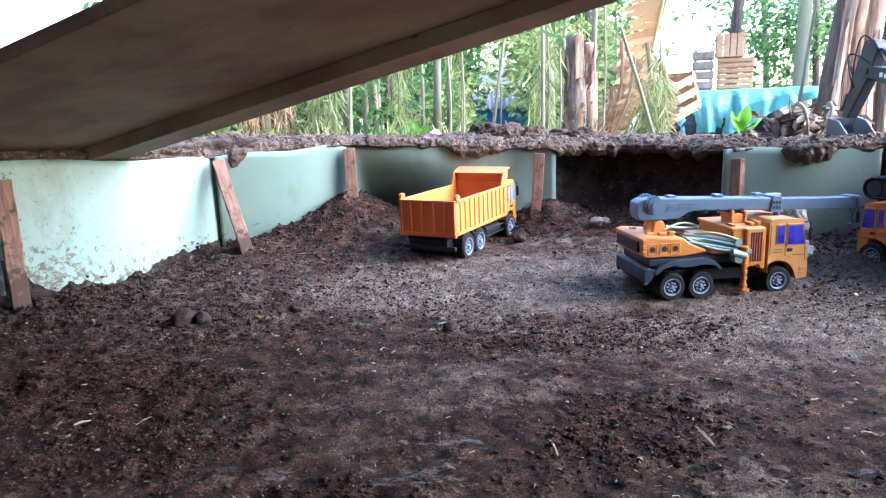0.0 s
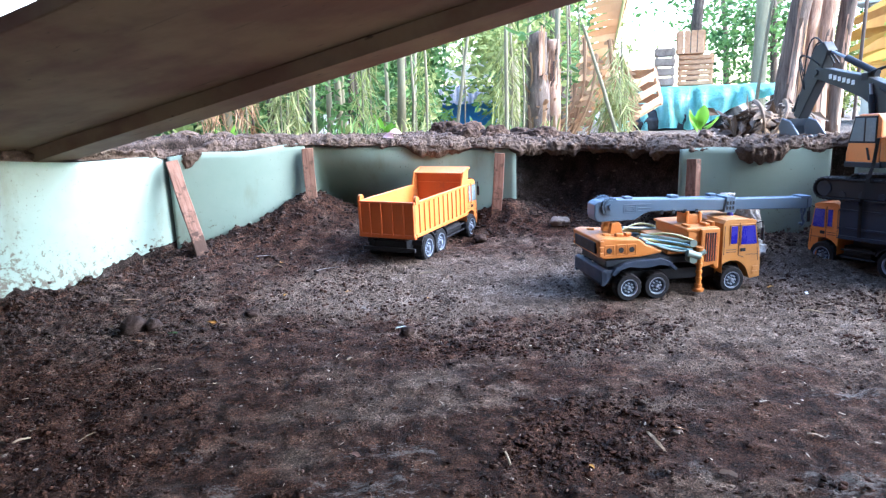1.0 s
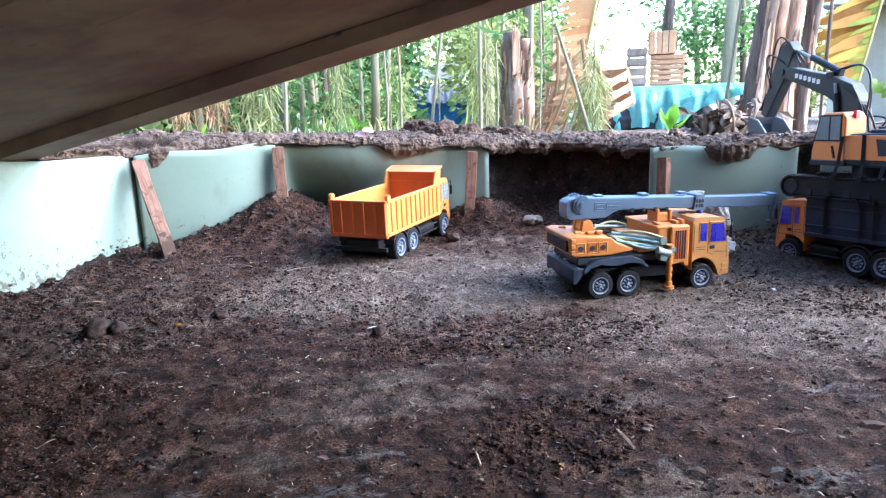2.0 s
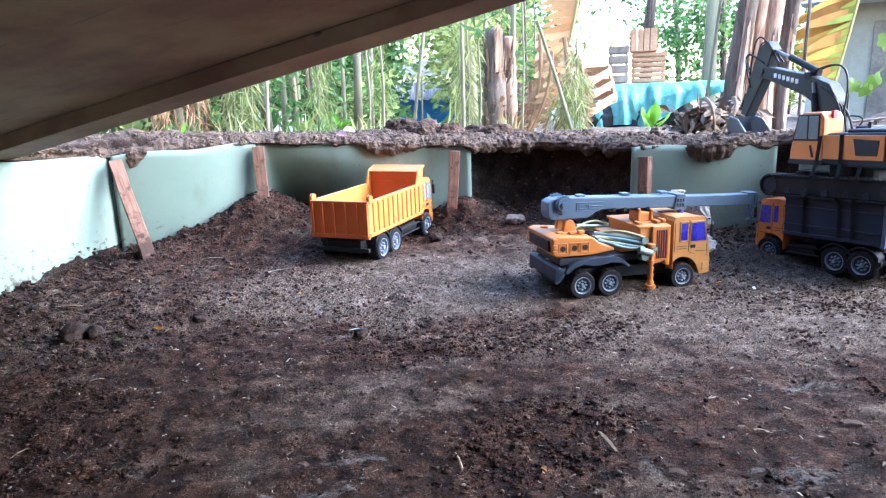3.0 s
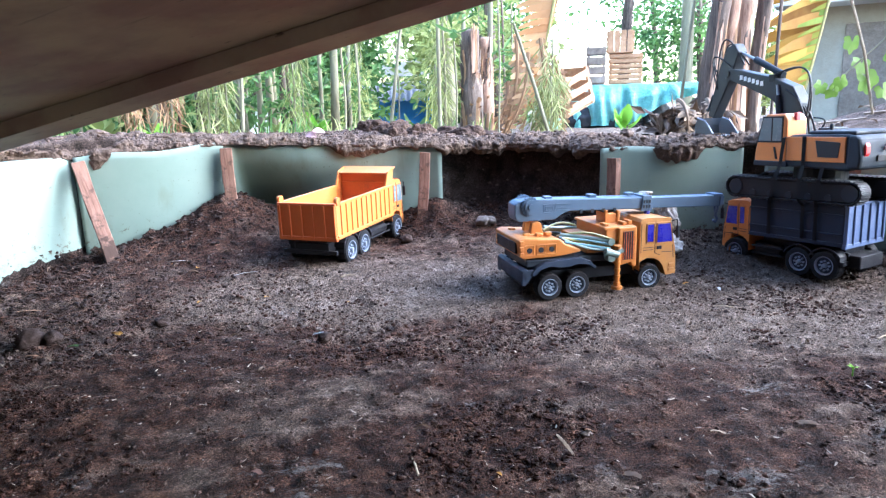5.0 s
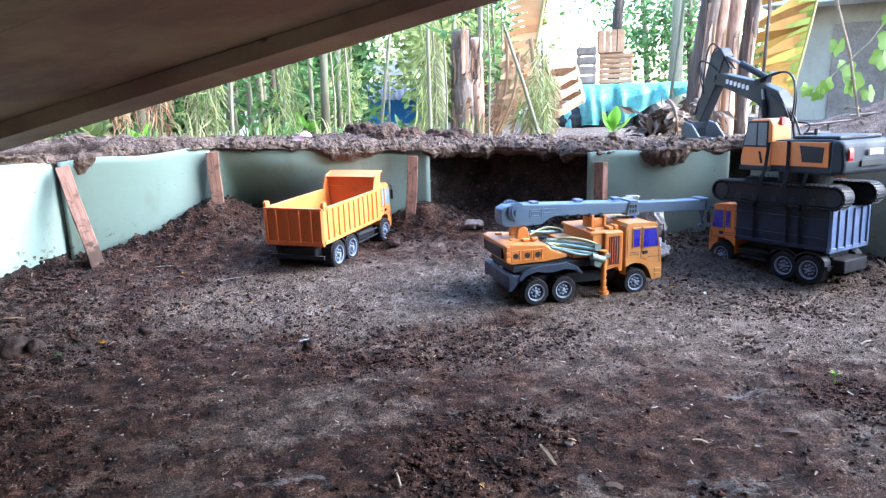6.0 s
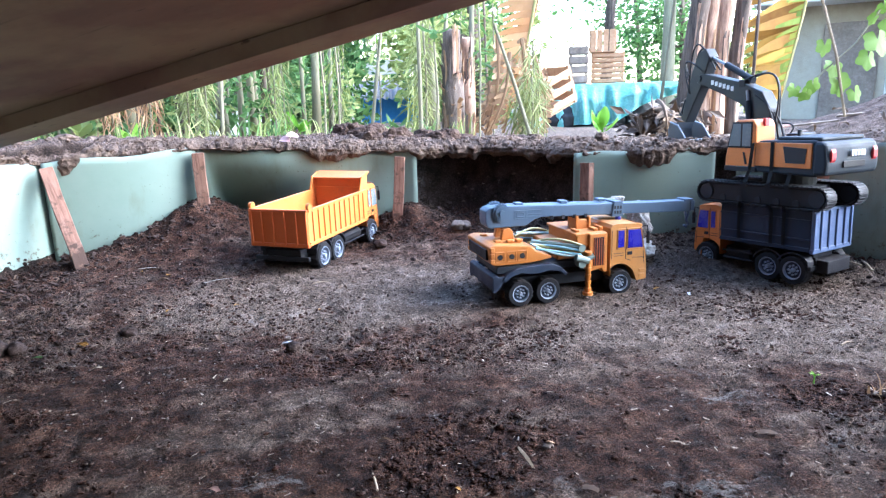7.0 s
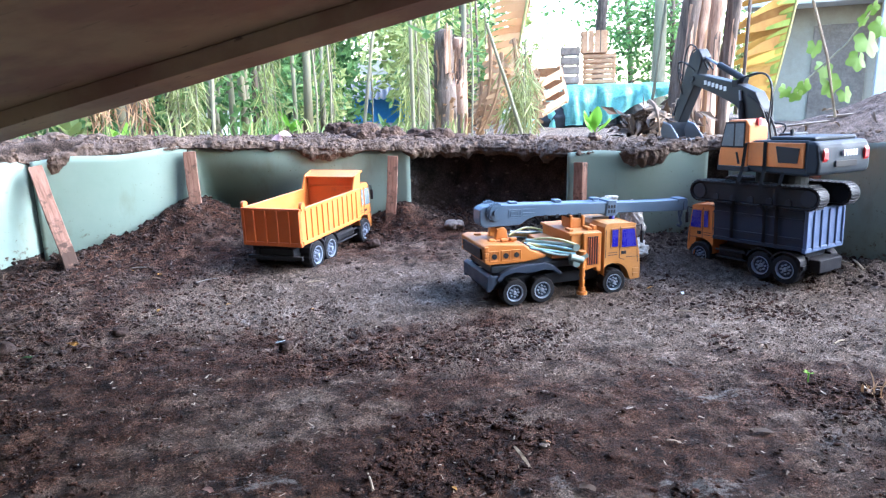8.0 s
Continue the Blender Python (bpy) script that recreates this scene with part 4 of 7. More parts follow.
def dump_truck(m, W, r, axles, bed, cabx, cab_z, mats, name, label, hood, ribs):
    t = thing(name, m, label, "toy truck")
    body_mat, gate_mat, cab_mat, frame_mat, glass = mats
    chassis(t, axles[0] - 0.05, cabx[1] - 0.02, W, r, axles, frame_mat)
    for ax in axles:
        for s in (-1, 1):
            wheel(t, ax, s * (W / 2 - 0.012), r, 0.024, s)
    cab(t, cabx[0], cabx[1], W * 0.96, 0.016, cab_z, cab_mat, glass, r, axles[-1])
    dump_body(t, bed[0], bed[1], W, bed[2], bed[3], body_mat, gate_mat, ribs, hood=hood)
    b = box(bed[0] + 0.01, bed[1] - 0.01, -W * 0.25, W * 0.25, r * 1.7, bed[2] - 0.0005, 0.001)
    part("subframe", b, frame_mat, t)
    for s in (-1, 1):
        g = bmesh.new()
        y0, y1 = sorted((s * W * 0.31, s * W * 0.5))
        for ax in axles[:2]:
            o = [(ax + r * 1.22 * math.cos(math.radians(a)), r + r * 1.22 * math.sin(math.radians(a))) for a in range(25, 160, 15)]
            i = [(ax + r * 1.12 * math.cos(math.radians(a)), r + r * 1.12 * math.sin(math.radians(a))) for a in range(160, 20, -15)]
            prism(o + i, y0, y1, 0, g)
        part("mudguard", g, frame_mat, t)
        for z in (0.030, 0.044):
            part("side_rail", rod((axles[1] + r * 1.2, s * W * 0.46, z), (axles[2] - r * 1.3, s * W * 0.46, z), 0.0018, None, 6), frame_mat, t)
        x0, x1 = axles[1] + r * 1.5, axles[2] - r * 1.5
        if x1 > x0 + 0.01:
            part("fuel_tank", rod((x0, s * W * 0.36, 0.038), (x1, s * W * 0.36, 0.038), 0.011, None, 14, bev=0.002), frame_mat, t)
    b = box(bed[0] - 0.002, bed[0] + 0.004, -W * 0.47, W * 0.47, 0.030, 0.038, 0.001)
    for s in (-1, 1):
        box(bed[0], bed[0] + 0.03, s * W * 0.3 - 0.003, s * W * 0.3 + 0.003, 0.034, 0.052, 0.001, b)
    part("rear_bumper", b, frame_mat, t)
    return t


def track(ex, y, w, x0, x1, z0, z1):
    """One crawler: belt of single shoes round a dark frame."""
    r = (z1 - z0) / 2
    path = []
    n = 10
    L = x1 - x0 - 2 * r
    for k in range(26):
        path.append((x0 + r + L * k / 26, z1, 0))
    for k in range(n):
        a = math.pi / 2 - math.pi * k / n
        path.append((x1 - r + r * math.cos(a), z0 + r + r * math.sin(a), math.pi / 2 - a))
    for k in range(26):
        path.append((x1 - r - L * k / 26, z0, math.pi))
    for k in range(n):
        a = -math.pi / 2 - math.pi * k / n
        path.append((x0 + r + r * math.cos(a), z0 + r + r * math.sin(a), math.pi / 2 - a))
    fr = part("track_frame", prism([(x0 + r, z0 + 0.003), (x1 - r, z0 + 0.003), (x1 - 0.004, z0 + r), (x1 - r, z1 - 0.003), (x0 + r, z1 - 0.003), (x0 + 0.004, z0 + r)], y - w * 0.34, y + w * 0.34, 0.002), BLACK, ex)
    shoe = box(-0.0042, 0.0042, -w / 2, w / 2, -0.0026, 0.0, 0.0006)
    box(-0.0012, 0.0012, -w / 2 + 0.001, w / 2 - 0.001, -0.0004, 0.0016, 0.0003, shoe)
    me = finish("track_shoe", shoe, BLACK)
    for px, pz, a in path:
        o = new("track_shoe", me)
        o.parent = fr
        o.matrix_basis = Matrix.Translation((px, y, pz)) @ Matrix.Rotation(a, 4, 'Y')
    for s in (-1, 1):
        for k in range(7):
            x = x0 + r + L * k / 6
            part("roller", rod((x, y + s * w * 0.30, z0 + 0.010), (x, y + s * w * 0.40, z0 + 0.010), 0.0065, None, 12), DARKGREY, fr)
        for x in (x0 + r, x1 - r):
            part("sprocket", rod((x, y + s * w * 0.30, z0 + r), (x, y + s * w * 0.42, z0 + r), r * 0.72, None, 16), DARKGREY, fr)


def excavator(m, slew):
    t = thing("toy_excavator", m, "orange and grey toy excavator strapped onto a toy dump truck", "toy excavator")
    W = 0.124
    for y in (-0.041, 0.058):
        track(t, y, 0.030, -0.113, 0.146, 0.0, 0.040)
    b = box(-0.06, 0.06, -0.032, 0.048, 0.012, 0.036, 0.003)
    rod((0, 0, 0.034), (0, 0, 0.061), 0.045, b, 24)
    part("undercarriage", b, BLACK, t)
    R = Matrix.Rotation(slew, 4, 'Z')
    house = part("upper_body", prism([(-0.135, 0.058), (-0.138, 0.075), (-0.132, 0.108), (-0.12, 0.114), (0.02, 0.112), (0.03, 0.104), (0.105, 0.070), (0.105, 0.056), (-0.125, 0.052)], -W * 0.5, W * 0.5, 0.004), BODYGREY, t)
    part("counterweight", prism([(-0.150, 0.056), (-0.153, 0.075), (-0.147, 0.106), (-0.138, 0.112), (-0.121, 0.112), (-0.119, 0.054)], -W * 0.515, W * 0.515, 0.007), BODYGREY, house, "glossy grey counterweight")
    for s in (-1, 1):
        y = s * W * 0.5
        y0, y1 = sorted((y - s * 0.002, y + s * 0.0022))
        part("side_panel", prism([(-0.117, 0.066), (-0.117, 0.109), (0.028, 0.109), (0.028, 0.066)], y0, y1, 0.0012), YELLOW, house)
        y0, y1 = sorted((y + s * 0.0018, y + s * 0.0032))
        part("vent_panel", prism([(-0.102, 0.074), (-0.106, 0.100), (-0.046, 0.103), (-0.054, 0.074)], y0, y1, 0.0006), DARKGREY, house)
        y0, y1 = sorted((s * W * 0.37, s * W * 0.45))
        part("tail_light", prism([(-0.153, 0.100), (-0.156, 0.094), (-0.156, 0.082), (-0.151, 0.076), (-0.149, 0.09)], y0, y1, 0.0006), RED, house, "red tail light")
    # maker's name on the counterweight, as plain bars
    for k in range(5):
        y = 0.006 - 0.0072 * k
        part("print_bar", box(-0.1562, -0.1525, y - 0.0022, y + 0.0022, 0.086, 0.096, 0.0003), WHITEP, house)
    part("rear_slot", box(-0.1558, -0.1525, -0.026, 0.026, 0.068, 0.078, 0.0005), BLACK, house)
    # cabin at the left front
    c0, c1 = 0.014, W * 0.5 + 0.001
    cabin = part("cabin", prism([(0.030, 0.058), (0.030, 0.140), (0.040, 0.150), (0.088, 0.150), (0.100, 0.138), (0.118, 0.080), (0.118, 0.060), (0.112, 0.056)], c0, c1, 0.003), YELLOW, t)
    part("cabin_base", box(0.026, 0.119, c0 - 0.001, c1 + 0.0015, 0.054, 0.064, 0.0015), DARKGREY, cabin)
    for y0, y1 in ((c1 - 0.0015, c1 + 0.0015), (c0 - 0.0015, c0 + 0.0015)):
        part("window_surround", prism([(0.040, 0.098), (0.040, 0.146), (0.097, 0.146), (0.1115, 0.098)], y0 + 0.0003, y1 - 0.0003, 0.0004), BLACK, cabin)
        part("window", prism([(0.072, 0.101), (0.072, 0.143), (0.095, 0.143), (0.108, 0.101)], y0, y1, 0.0006), SKYGLASS, cabin, "clear side window")
        part("window", prism([(0.043, 0.101), (0.043, 0.143), (0.068, 0.143), (0.068, 0.101)], y0, y1, 0.0006), SKYGLASS, cabin, "clear door window")
        part("handle", prism([(0.052, 0.068), (0.060, 0.090), (0.065, 0.090), (0.058, 0.068)], y0, y1, 0.0004), BLACK, cabin)
    b = bmesh.new()
    q = [(0.1185, 0.084), (0.1025, 0.136)]
    b.faces.new([b.verts.new(v) for v in ((q[0][0], c0 + 0.005, q[0][1]), (q[0][0], c1 - 0.005, q[0][1]), (q[1][0], c1 - 0.005, q[1][1]), (q[1][0], c0 + 0.005, q[1][1]))])
    r = bmesh.ops.extrude_face_region(b, geom=b.faces[:])
    for v in r["geom"]:
        if isinstance(v, bmesh.types.BMVert):
            v.co.x -= 0.004
    part("windscreen", b, SKYGLASS, cabin)
    part("roof_lamp", box(0.026, 0.034, c0 + 0.02, c0 + 0.03, 0.138, 0.152, 0.001), RED, cabin)
    # deck fittings
    b = box(-0.13, -0.02, -0.05, 0.055, 0.112, 0.119, 0.003)
    part("engine_cover", b, BODYGREY, house, "glossy grey engine cover")
    part("deck_fitting", box(-0.012, 0.02, -0.05, -0.005, 0.110, 0.122, 0.002), DARKGREY, house)
    part("exhaust", rod((-0.04, 0.02, 0.116), (-0.04, 0.02, 0.130), 0.004, None, 10), DARKGREY, house)
    # boom, stick and bucket
    yb = -0.010
    boom = part("boom", prism([(0.012, 0.098), (0.036, 0.098), (0.058, 0.152), (0.076, 0.174), (0.100, 0.190), (0.160, 0.214), (0.228, 0.237), (0.224, 0.254), (0.212, 0.257), (0.096, 0.231), (0.044, 0.211), (0.022, 0.178)], yb - 0.0135, yb + 0.0135, 0.002), DARKGREY, t)
    for s in (-1, 1):
        y = yb + s * 0.0135
        for k in range(6):
            x = 0.118 + 0.0115 * k
            y0, y1 = sorted((y - s * 0.0005, y + s * 0.0008))
            z = 0.2205 + 0.0031 * k
            part("print_bar", box(x, x + 0.0075, y0, y1, z - 0.0045, z + 0.0045, 0.0002), WHITEP, boom)
        part("pivot_pin", rod((0.219, yb, 0.247), (0.219, yb + s * 0.016, 0.247), 0.006, None, 12), DARKGREY, boom)
        part("lift_cylinder", rod((0.060, yb + s * 0.016, 0.090), (0.075, yb + s * 0.016, 0.195), 0.006, None, 12), BODYGREY, boom)
        part("lift_rod", rod((0.075, yb + s * 0.016, 0.195), (0.078, yb + s * 0.016, 0.215), 0.003, None, 10), HUB, boom)
    part("stick_cylinder", rod((0.080, yb, 0.234), (0.155, yb, 0.270), 0.0065, None, 12), BODYGREY, boom)
    part("stick_rod", rod((0.155, yb, 0.270), (0.206, yb, 0.292), 0.003, None, 10), HUB, boom)
    stick = part("stick", prism([(0.206, 0.308), (0.227, 0.301), (0.246, 0.262), (0.279, 0.160), (0.262, 0.153), (0.212, 0.236), (0.192, 0.289)], yb - 0.0125, yb + 0.0125, 0.002), DARKGREY, t)
    part("bucket_cylinder", rod((0.232, yb, 0.290), (0.268, yb, 0.205), 0.0045, None, 10), BODYGREY, stick)
    b = rod((0.268, yb - 0.008, 0.205), (0.282, yb - 0.008, 0.172), 0.003, None, 8)
    rod((0.268, yb + 0.008, 0.205), (0.282, yb + 0.008, 0.172), 0.003, b, 8)
    rod((0.282, yb - 0.012, 0.172), (0.282, yb + 0.012, 0.172), 0.004, b, 10)
    part("linkage", b, DARKGREY, stick)
    # bucket: open shell
    bb = bmesh.new()
    prof = [(0.288, 0.154), (0.297, 0.138), (0.293, 0.120), (0.277, 0.109), (0.257, 0.108), (0.232, 0.115)]
    hw = 0.033
    rows = []
    for x, z in prof:
        rows.append([bb.verts.new((x, yb + s * hw, z)) for s in (-1, 1)])
    for a, c in zip(rows, rows[1:]):
        bb.faces.new((a[0], a[1], c[1], c[0]))
    for s in (0, 1):
        top = bb.verts.new((0.262, yb + (-1, 1)[s] * hw, 0.147))
        bb.faces.new([rr[s] for rr in rows] + [top])
    bmesh.ops.solidify(bb, geom=bb.faces[:], thickness=0.003)
    for k in range(5):
        y = yb - hw + 0.006 + k * (2 * hw - 0.012) / 4
        box(0.218, 0.233, y - 0.003, y + 0.003, 0.1145, 0.1180, 0.0008, bb)
    bucket = part("bucket", bb, BUCKET, t, "grey toothed bucket")
    for s in (-1, 1):
        part("bucket_rim", tube([(0.288, yb + s * hw, 0.155), (0.262, yb + s * hw, 0.148), (0.232, yb + s * hw, 0.116)], 0.0018, None, 7), HUB, bucket, "pale rim along the bucket opening")
    part("bucket_rim", tube([(0.232, yb - hw, 0.1165), (0.232, yb + hw, 0.1165)], 0.0018, None, 7), HUB, bucket, "pale rim along the bucket opening")
    # black hoses
    for k in range(2):
        y = yb + 0.006 - 0.012 * k
        part("hose", tube(arc((0.180, y, 0.262), (0.262, y, 0.225), (0.020, 0, 0.075 - 0.010 * k), 14), 0.0017, None, 6), BLACK, boom, "black rubber hose")
        part("hose", tube(arc((0.020, y + 0.004, 0.11), (0.096, y, 0.236), (-0.045 + 0.010 * k, 0, 0.058), 14), 0.0017, None, 6), BLACK, boom, "black rubber hose")
    for k in range(3):
        y = yb + 0.014 - 0.006 * k
        part("hose", tube(arc((0.012 - 0.010 * k, y, 0.115), (0.060 + 0.012 * k, y, 0.205), (-0.016, 0, 0.012), 10), 0.0019, None, 6), BLACK, boom, "black rubber hose")
        part("hose", tube(arc((0.212, y, 0.262), (0.250 - 0.004 * k, y, 0.215), (0.034 + 0.008 * k, 0, 0.045), 12), 0.0014, None, 6), BLACK, boom, "black rubber hose")
    part("boom_clamp", box(0.088, 0.104, yb - 0.014, yb + 0.014, 0.222, 0.236, 0.001), BLACK, boom)
    part("hose", tube(arc((0.005, -0.02, 0.12), (0.03, -0.02, 0.15), (-0.03, 0, 0.01), 9), 0.0015, None, 6), BLACK, boom, "black rubber hose")
    for o in (house, cabin):
        o.matrix_basis = Matrix.Diagonal((0.80, 1, 1, 1)) @ o.matrix_basis
    for o in (house, cabin, boom, stick, bucket):
        o.matrix_basis = R @ o.matrix_basis
    for o in (house, cabin):
        o.location.z += 0.006
    for o in (boom, stick, bucket):
        o.matrix_basis = Matrix.Rotation(radians(-4), 4, 'Z') @ o.matrix_basis @ Matrix.Translation((0.030, 0, -0.004))
    return t


h = radians(6)
crane_truck(Matrix.Translation((0.359 - 0.062 * math.sin(h), 0.999 + 0.062 * math.cos(h), 0.003)) @ Matrix.Rotation(h, 4, 'Z'))
h = radians(61)
dump_truck(Matrix.Translation((-0.025, 1.2936, 0.026)) @ Matrix.Rotation(h, 4, 'Z') @ Matrix.Rotation(radians(-1.2), 4, 'Y'), 0.128, 0.0295,
           (0.0, 0.058, 0.226), (-0.053, 0.202, 0.062, 0.128), (0.202, 0.266), 0.140, (YELLOW, ORANGE, YELLOW, BLACK, SKYGLASS), "toy_dump_truck", "bright orange toy dump truck with an empty bed", 0.042, 11)
h = radians(111)
GREY = Matrix.Translation((0.860 + 0.060 * math.sin(h), 0.980 - 0.060 * math.cos(h), 0.009)) @ Matrix.Rotation(h, 4, 'Z') @ Matrix.Rotation(radians(1.8), 4, 'Y')
dump_truck(GREY, 0.120, 0.0275, (0.0, 0.048, 0.182), (-0.030, 0.150, 0.066, 0.136), (0.152, 0.213), 0.131, (BEDSHADED, BEDLIT, YELLOW, BLACK, WINDOW), "toy_dump_truck", "slate grey toy dump truck with an orange cab carrying an excavator", 0.0, 0)
excavator(GREY @ Matrix.Translation((0.052, 0, 0.1402)), radians(-8))


def strap(points, label):
    """A flat elastic band laid through the points."""
    b = bmesh.new()
    prev = None
    pts = [Vector(p) for p in points]
    for i, p in enumerate(pts):
        row = [b.verts.new(p + Vector((dx, 0, 0))) for dx in (-0.0035, 0.0035)]
        if prev:
            b.faces.new((prev[0], prev[1], row[1], row[0]))
        prev = row
    bmesh.ops.solidify(b, geom=b.faces[:], thickness=0.0012)
    solid("rubber_strap", b, BLACK, GREY, label, "strap", "black straps round the load")


for x, top, dx in ((0.084, 0.2475, 0.024), (0.046, 0.2500, -0.004), (0.006, 0.2520, 0.012)):
    strap([(x, -0.066, 0.20), (x, -0.0655, top + 0.006), (x, 0.0, top + 0.014), (x, 0.0670, top + 0.006), (x + dx * 0.2, 0.0680, 0.205), (x + dx * 0.3, 0.0765, 0.182), (x + dx * 0.6, 0.0765, 0.145), (x + dx, 0.0650, 0.132), (x + dx, 0.0635, 0.072)], "black rubber strap tying an excavator onto a truck")


# ---- stones, clods and litter in the pit ----
def lump(seed, sx, sy, sz, rough=0.25, level=3):
    """A lump of stone or earth: a broad uneven form with crumbs of one grain size all over."""
    rnd = random.Random(seed)
    b = bmesh.new()
    bmesh.ops.create_icosphere(b, subdivisions=level, radius=1.0)
    o = Vector((rnd.uniform(-50, 50), rnd.uniform(-50, 50), rnd.uniform(-50, 50)))
    grain = (sx + sy + sz) / 3
    for v in b.verts:
        p = v.co.copy()
        k = 1 + rough * noise.noise(p * 1.1 + o) + rough * 0.7 * noise.noise(p * 2.3 + o)
        q = Vector((p.x * k * sx, p.y * k * sy, p.z * k * sz))
        n = Vector((p.x / sx, p.y / sy, p.z / sz)).normalized()
        g = q / grain
        q += n * grain * rough * (0.42 * abs(noise.noise(g * 3.2 + o)) + 0.30 * noise.noise(g * 6.0 + o) + 0.20 * noise.noise(g * 12.0 + o))
        if q.z < -0.55 * sz:
            q.z = -0.55 * sz + 0.2 * (q.z + 0.55 * sz)
        v.co = q
    return b


def rock(x, y, z, seed, sx, sy, sz, rx, ry, rz, label):
    m = pose(x, y, z, rx, ry, rz)
    return solid("limestone_rock", lump(seed, sx, sy, sz, 0.36, 5), STONE, m, label, "rock", "limestone rocks", smooth=True)


rock(0.612, 1.172, 0.048, 11, 0.068, 0.034, 0.025, 0, 2, -8, "flat pale limestone rock lying on the soil")
rock(0.584, 1.202, 0.110, 5, 0.058, 0.028, 0.031, 4, -33, -8, "leaning pale limestone rock propped on another")
rock(0.674, 1.202, 0.100, 23, 0.018, 0.020, 0.048, 4, -29, -8, "upright brownish limestone rock leaning on others")


def clump(x, y, z, seed, sx, sy, sz, turn, label, mat=CRUST):
    return solid("soil_clump", lump(seed, sx, sy, sz * 1.1, 0.30, 5 if sx > 0.03 else 4), mat, pose(x, y, z, 0, 0, turn), label, "soil clump", "mud clumps on the pit rim", smooth=True)


HEAP = rough_stuff("dark_heap_soil", [(0.32, (0.022, 0.013, 0.0095)), (0.52, (0.070, 0.044, 0.032)), (0.72, (0.15, 0.106, 0.082))], 30, 220, 120, 0.008, rand=0.3)


def rim_crust():
    """The crumbly crust of earth along the pit's rim, lapping over the panels' top edges in ragged lobes."""
    line = [(-0.86, 1.09, 0.266), (-0.835, 1.122, 0.266), (-0.69, 1.295, 0.256), (-0.545, 1.464, 0.246), (-0.40, 1.500, 0.254), (-0.250, 1.532, 0.262), (0.0, 1.532, 0.250),
            (0.255, 1.525, 0.237), (0.32, 1.550, 0.236), (0.43, 1.527, 0.236), (0.548, 1.41, 0.234), (0.572, 1.315, 0.235), (0.72, 1.288, 0.235), (0.875, 1.268, 0.236), (0.93, 1.21, 0.238)]
    line = [Vector(p) for p in line]
    pts = []
    for a, c in zip(line, line[1:]):
        n = max(2, int((c - a).length / 0.003))
        pts += [a.lerp(c, k / n) for k in range(n)]
    lobes = ((-0.505, 0.040, 0.022), (-0.345, 0.030, 0.010), (0.045, 0.042, 0.026), (0.105, 0.040, 0.010), (0.712, 0.034, 0.016), (0.752, 0.036, 0.022), (0.85, 0.03, 0.012))
    b = bmesh.new()
    rows = []
    for k, p in enumerate(pts):
        q0, q1 = pts[max(0, k - 14)], pts[min(len(pts) - 1, k + 14)]
        run = (q1 - q0).normalized()
        side = Vector((run.y, -run.x, 0)).normalized()
        rag = noise.noise(p * 26) + 0.7 * noise.noise(p * 70)
        droop = 0.003 + 0.010 * max(0.0, rag) + sum(h * math.exp(-((p.x - x) / w) ** 4) for x, w, h in lobes) * (1 + 0.45 * rag)
        ledge = min(1.0, max(0.0, (p.x - 0.25) / 0.03)) * min(1.0, max(0.0, (0.585 - p.x) / 0.03))
        droop += ledge * (0.013 + 0.007 * rag)
        o = 0.005 + min(0.020, 0.45 * droop) + 0.004 * ledge
        lap = min(1.0, max(0.0, (p.x + 0.59) / 0.05))
        droop, o = droop * lap, o * lap - 0.016 * (1 - lap)
        rise = 0.013 + 0.008 * noise.noise(p * 9) + 0.004 * noise.noise(p * 31)
        prof = [(-0.150, -0.012), (-0.11, 0.3 * rise), (-0.07, 0.8 * rise), (-0.03, rise), (-0.008, 0.85 * rise), (o, 0.25 * rise), (o + 0.003, -droop * 0.55), (o - 0.003, -droop), (-0.001, -droop - 0.002)]
        row = []
        for i, ((d0, h0), (d1, h1)) in enumerate(zip(prof, prof[1:])):
            m = (6, 7, 8, 6, 5, 7, 4, 3)[i]
            for e in range(m):
                d, h = d0 + (d1 - d0) * e / m, h0 + (h1 - h0) * e / m
                g = p + side * d + Vector((0, 0, h))
                w = 0.010 * noise.noise(g * 20) + 0.011 * abs(noise.noise(g * 50)) + 0.0055 * abs(noise.noise(g * 115)) + 0.0030 * noise.noise(g * 250)
                w *= min(1.0, (0.15 + d) / 0.04) * (0.55 if i > 5 else 1.0)
                out = Vector((0, 0, 1)) if i < 4 else (side * 0.8 + Vector((0, 0, 0.5 if i < 5 else -0.1)))
                row.append(b.verts.new(g + out * w))
        rows.append(row)
    for a, c in zip(rows, rows[1:]):
        for k in range(len(a) - 1):
            b.faces.new((a[k], a[k + 1], c[k + 1], c[k]))
    # crumbs standing proud of the crust
    rs = np.random.RandomState(61)
    spots = [rows[i][j].co.copy() for i, j in zip(rs.randint(0, len(rows), 3200), rs.randint(8, 34, 3200))]
    solid("pit_rim", b, CRUST, Matrix(), "crumbly brown crust of earth along the pit's rim", "earth rim", kind="structure", smooth=True)
    base = bmesh.new()
    bmesh.ops.create_icosphere(base, subdivisions=1, radius=1.0)
    bv, bf = np.array([v.co[:] for v in base.verts]), np.array([[v.index for v in f.verts] for f in base.faces])
    base.free()
    verts = [bv * (1 + 0.7 * (rs.rand(len(bv), 1) - 0.5)) * (0.0010 + 0.0042 * rs.rand() ** 3) * rs.uniform(0.7, 1.3, 3) + np.array(p) for p in spots]
    me = bpy.data.meshes.new("crust_crumbs")
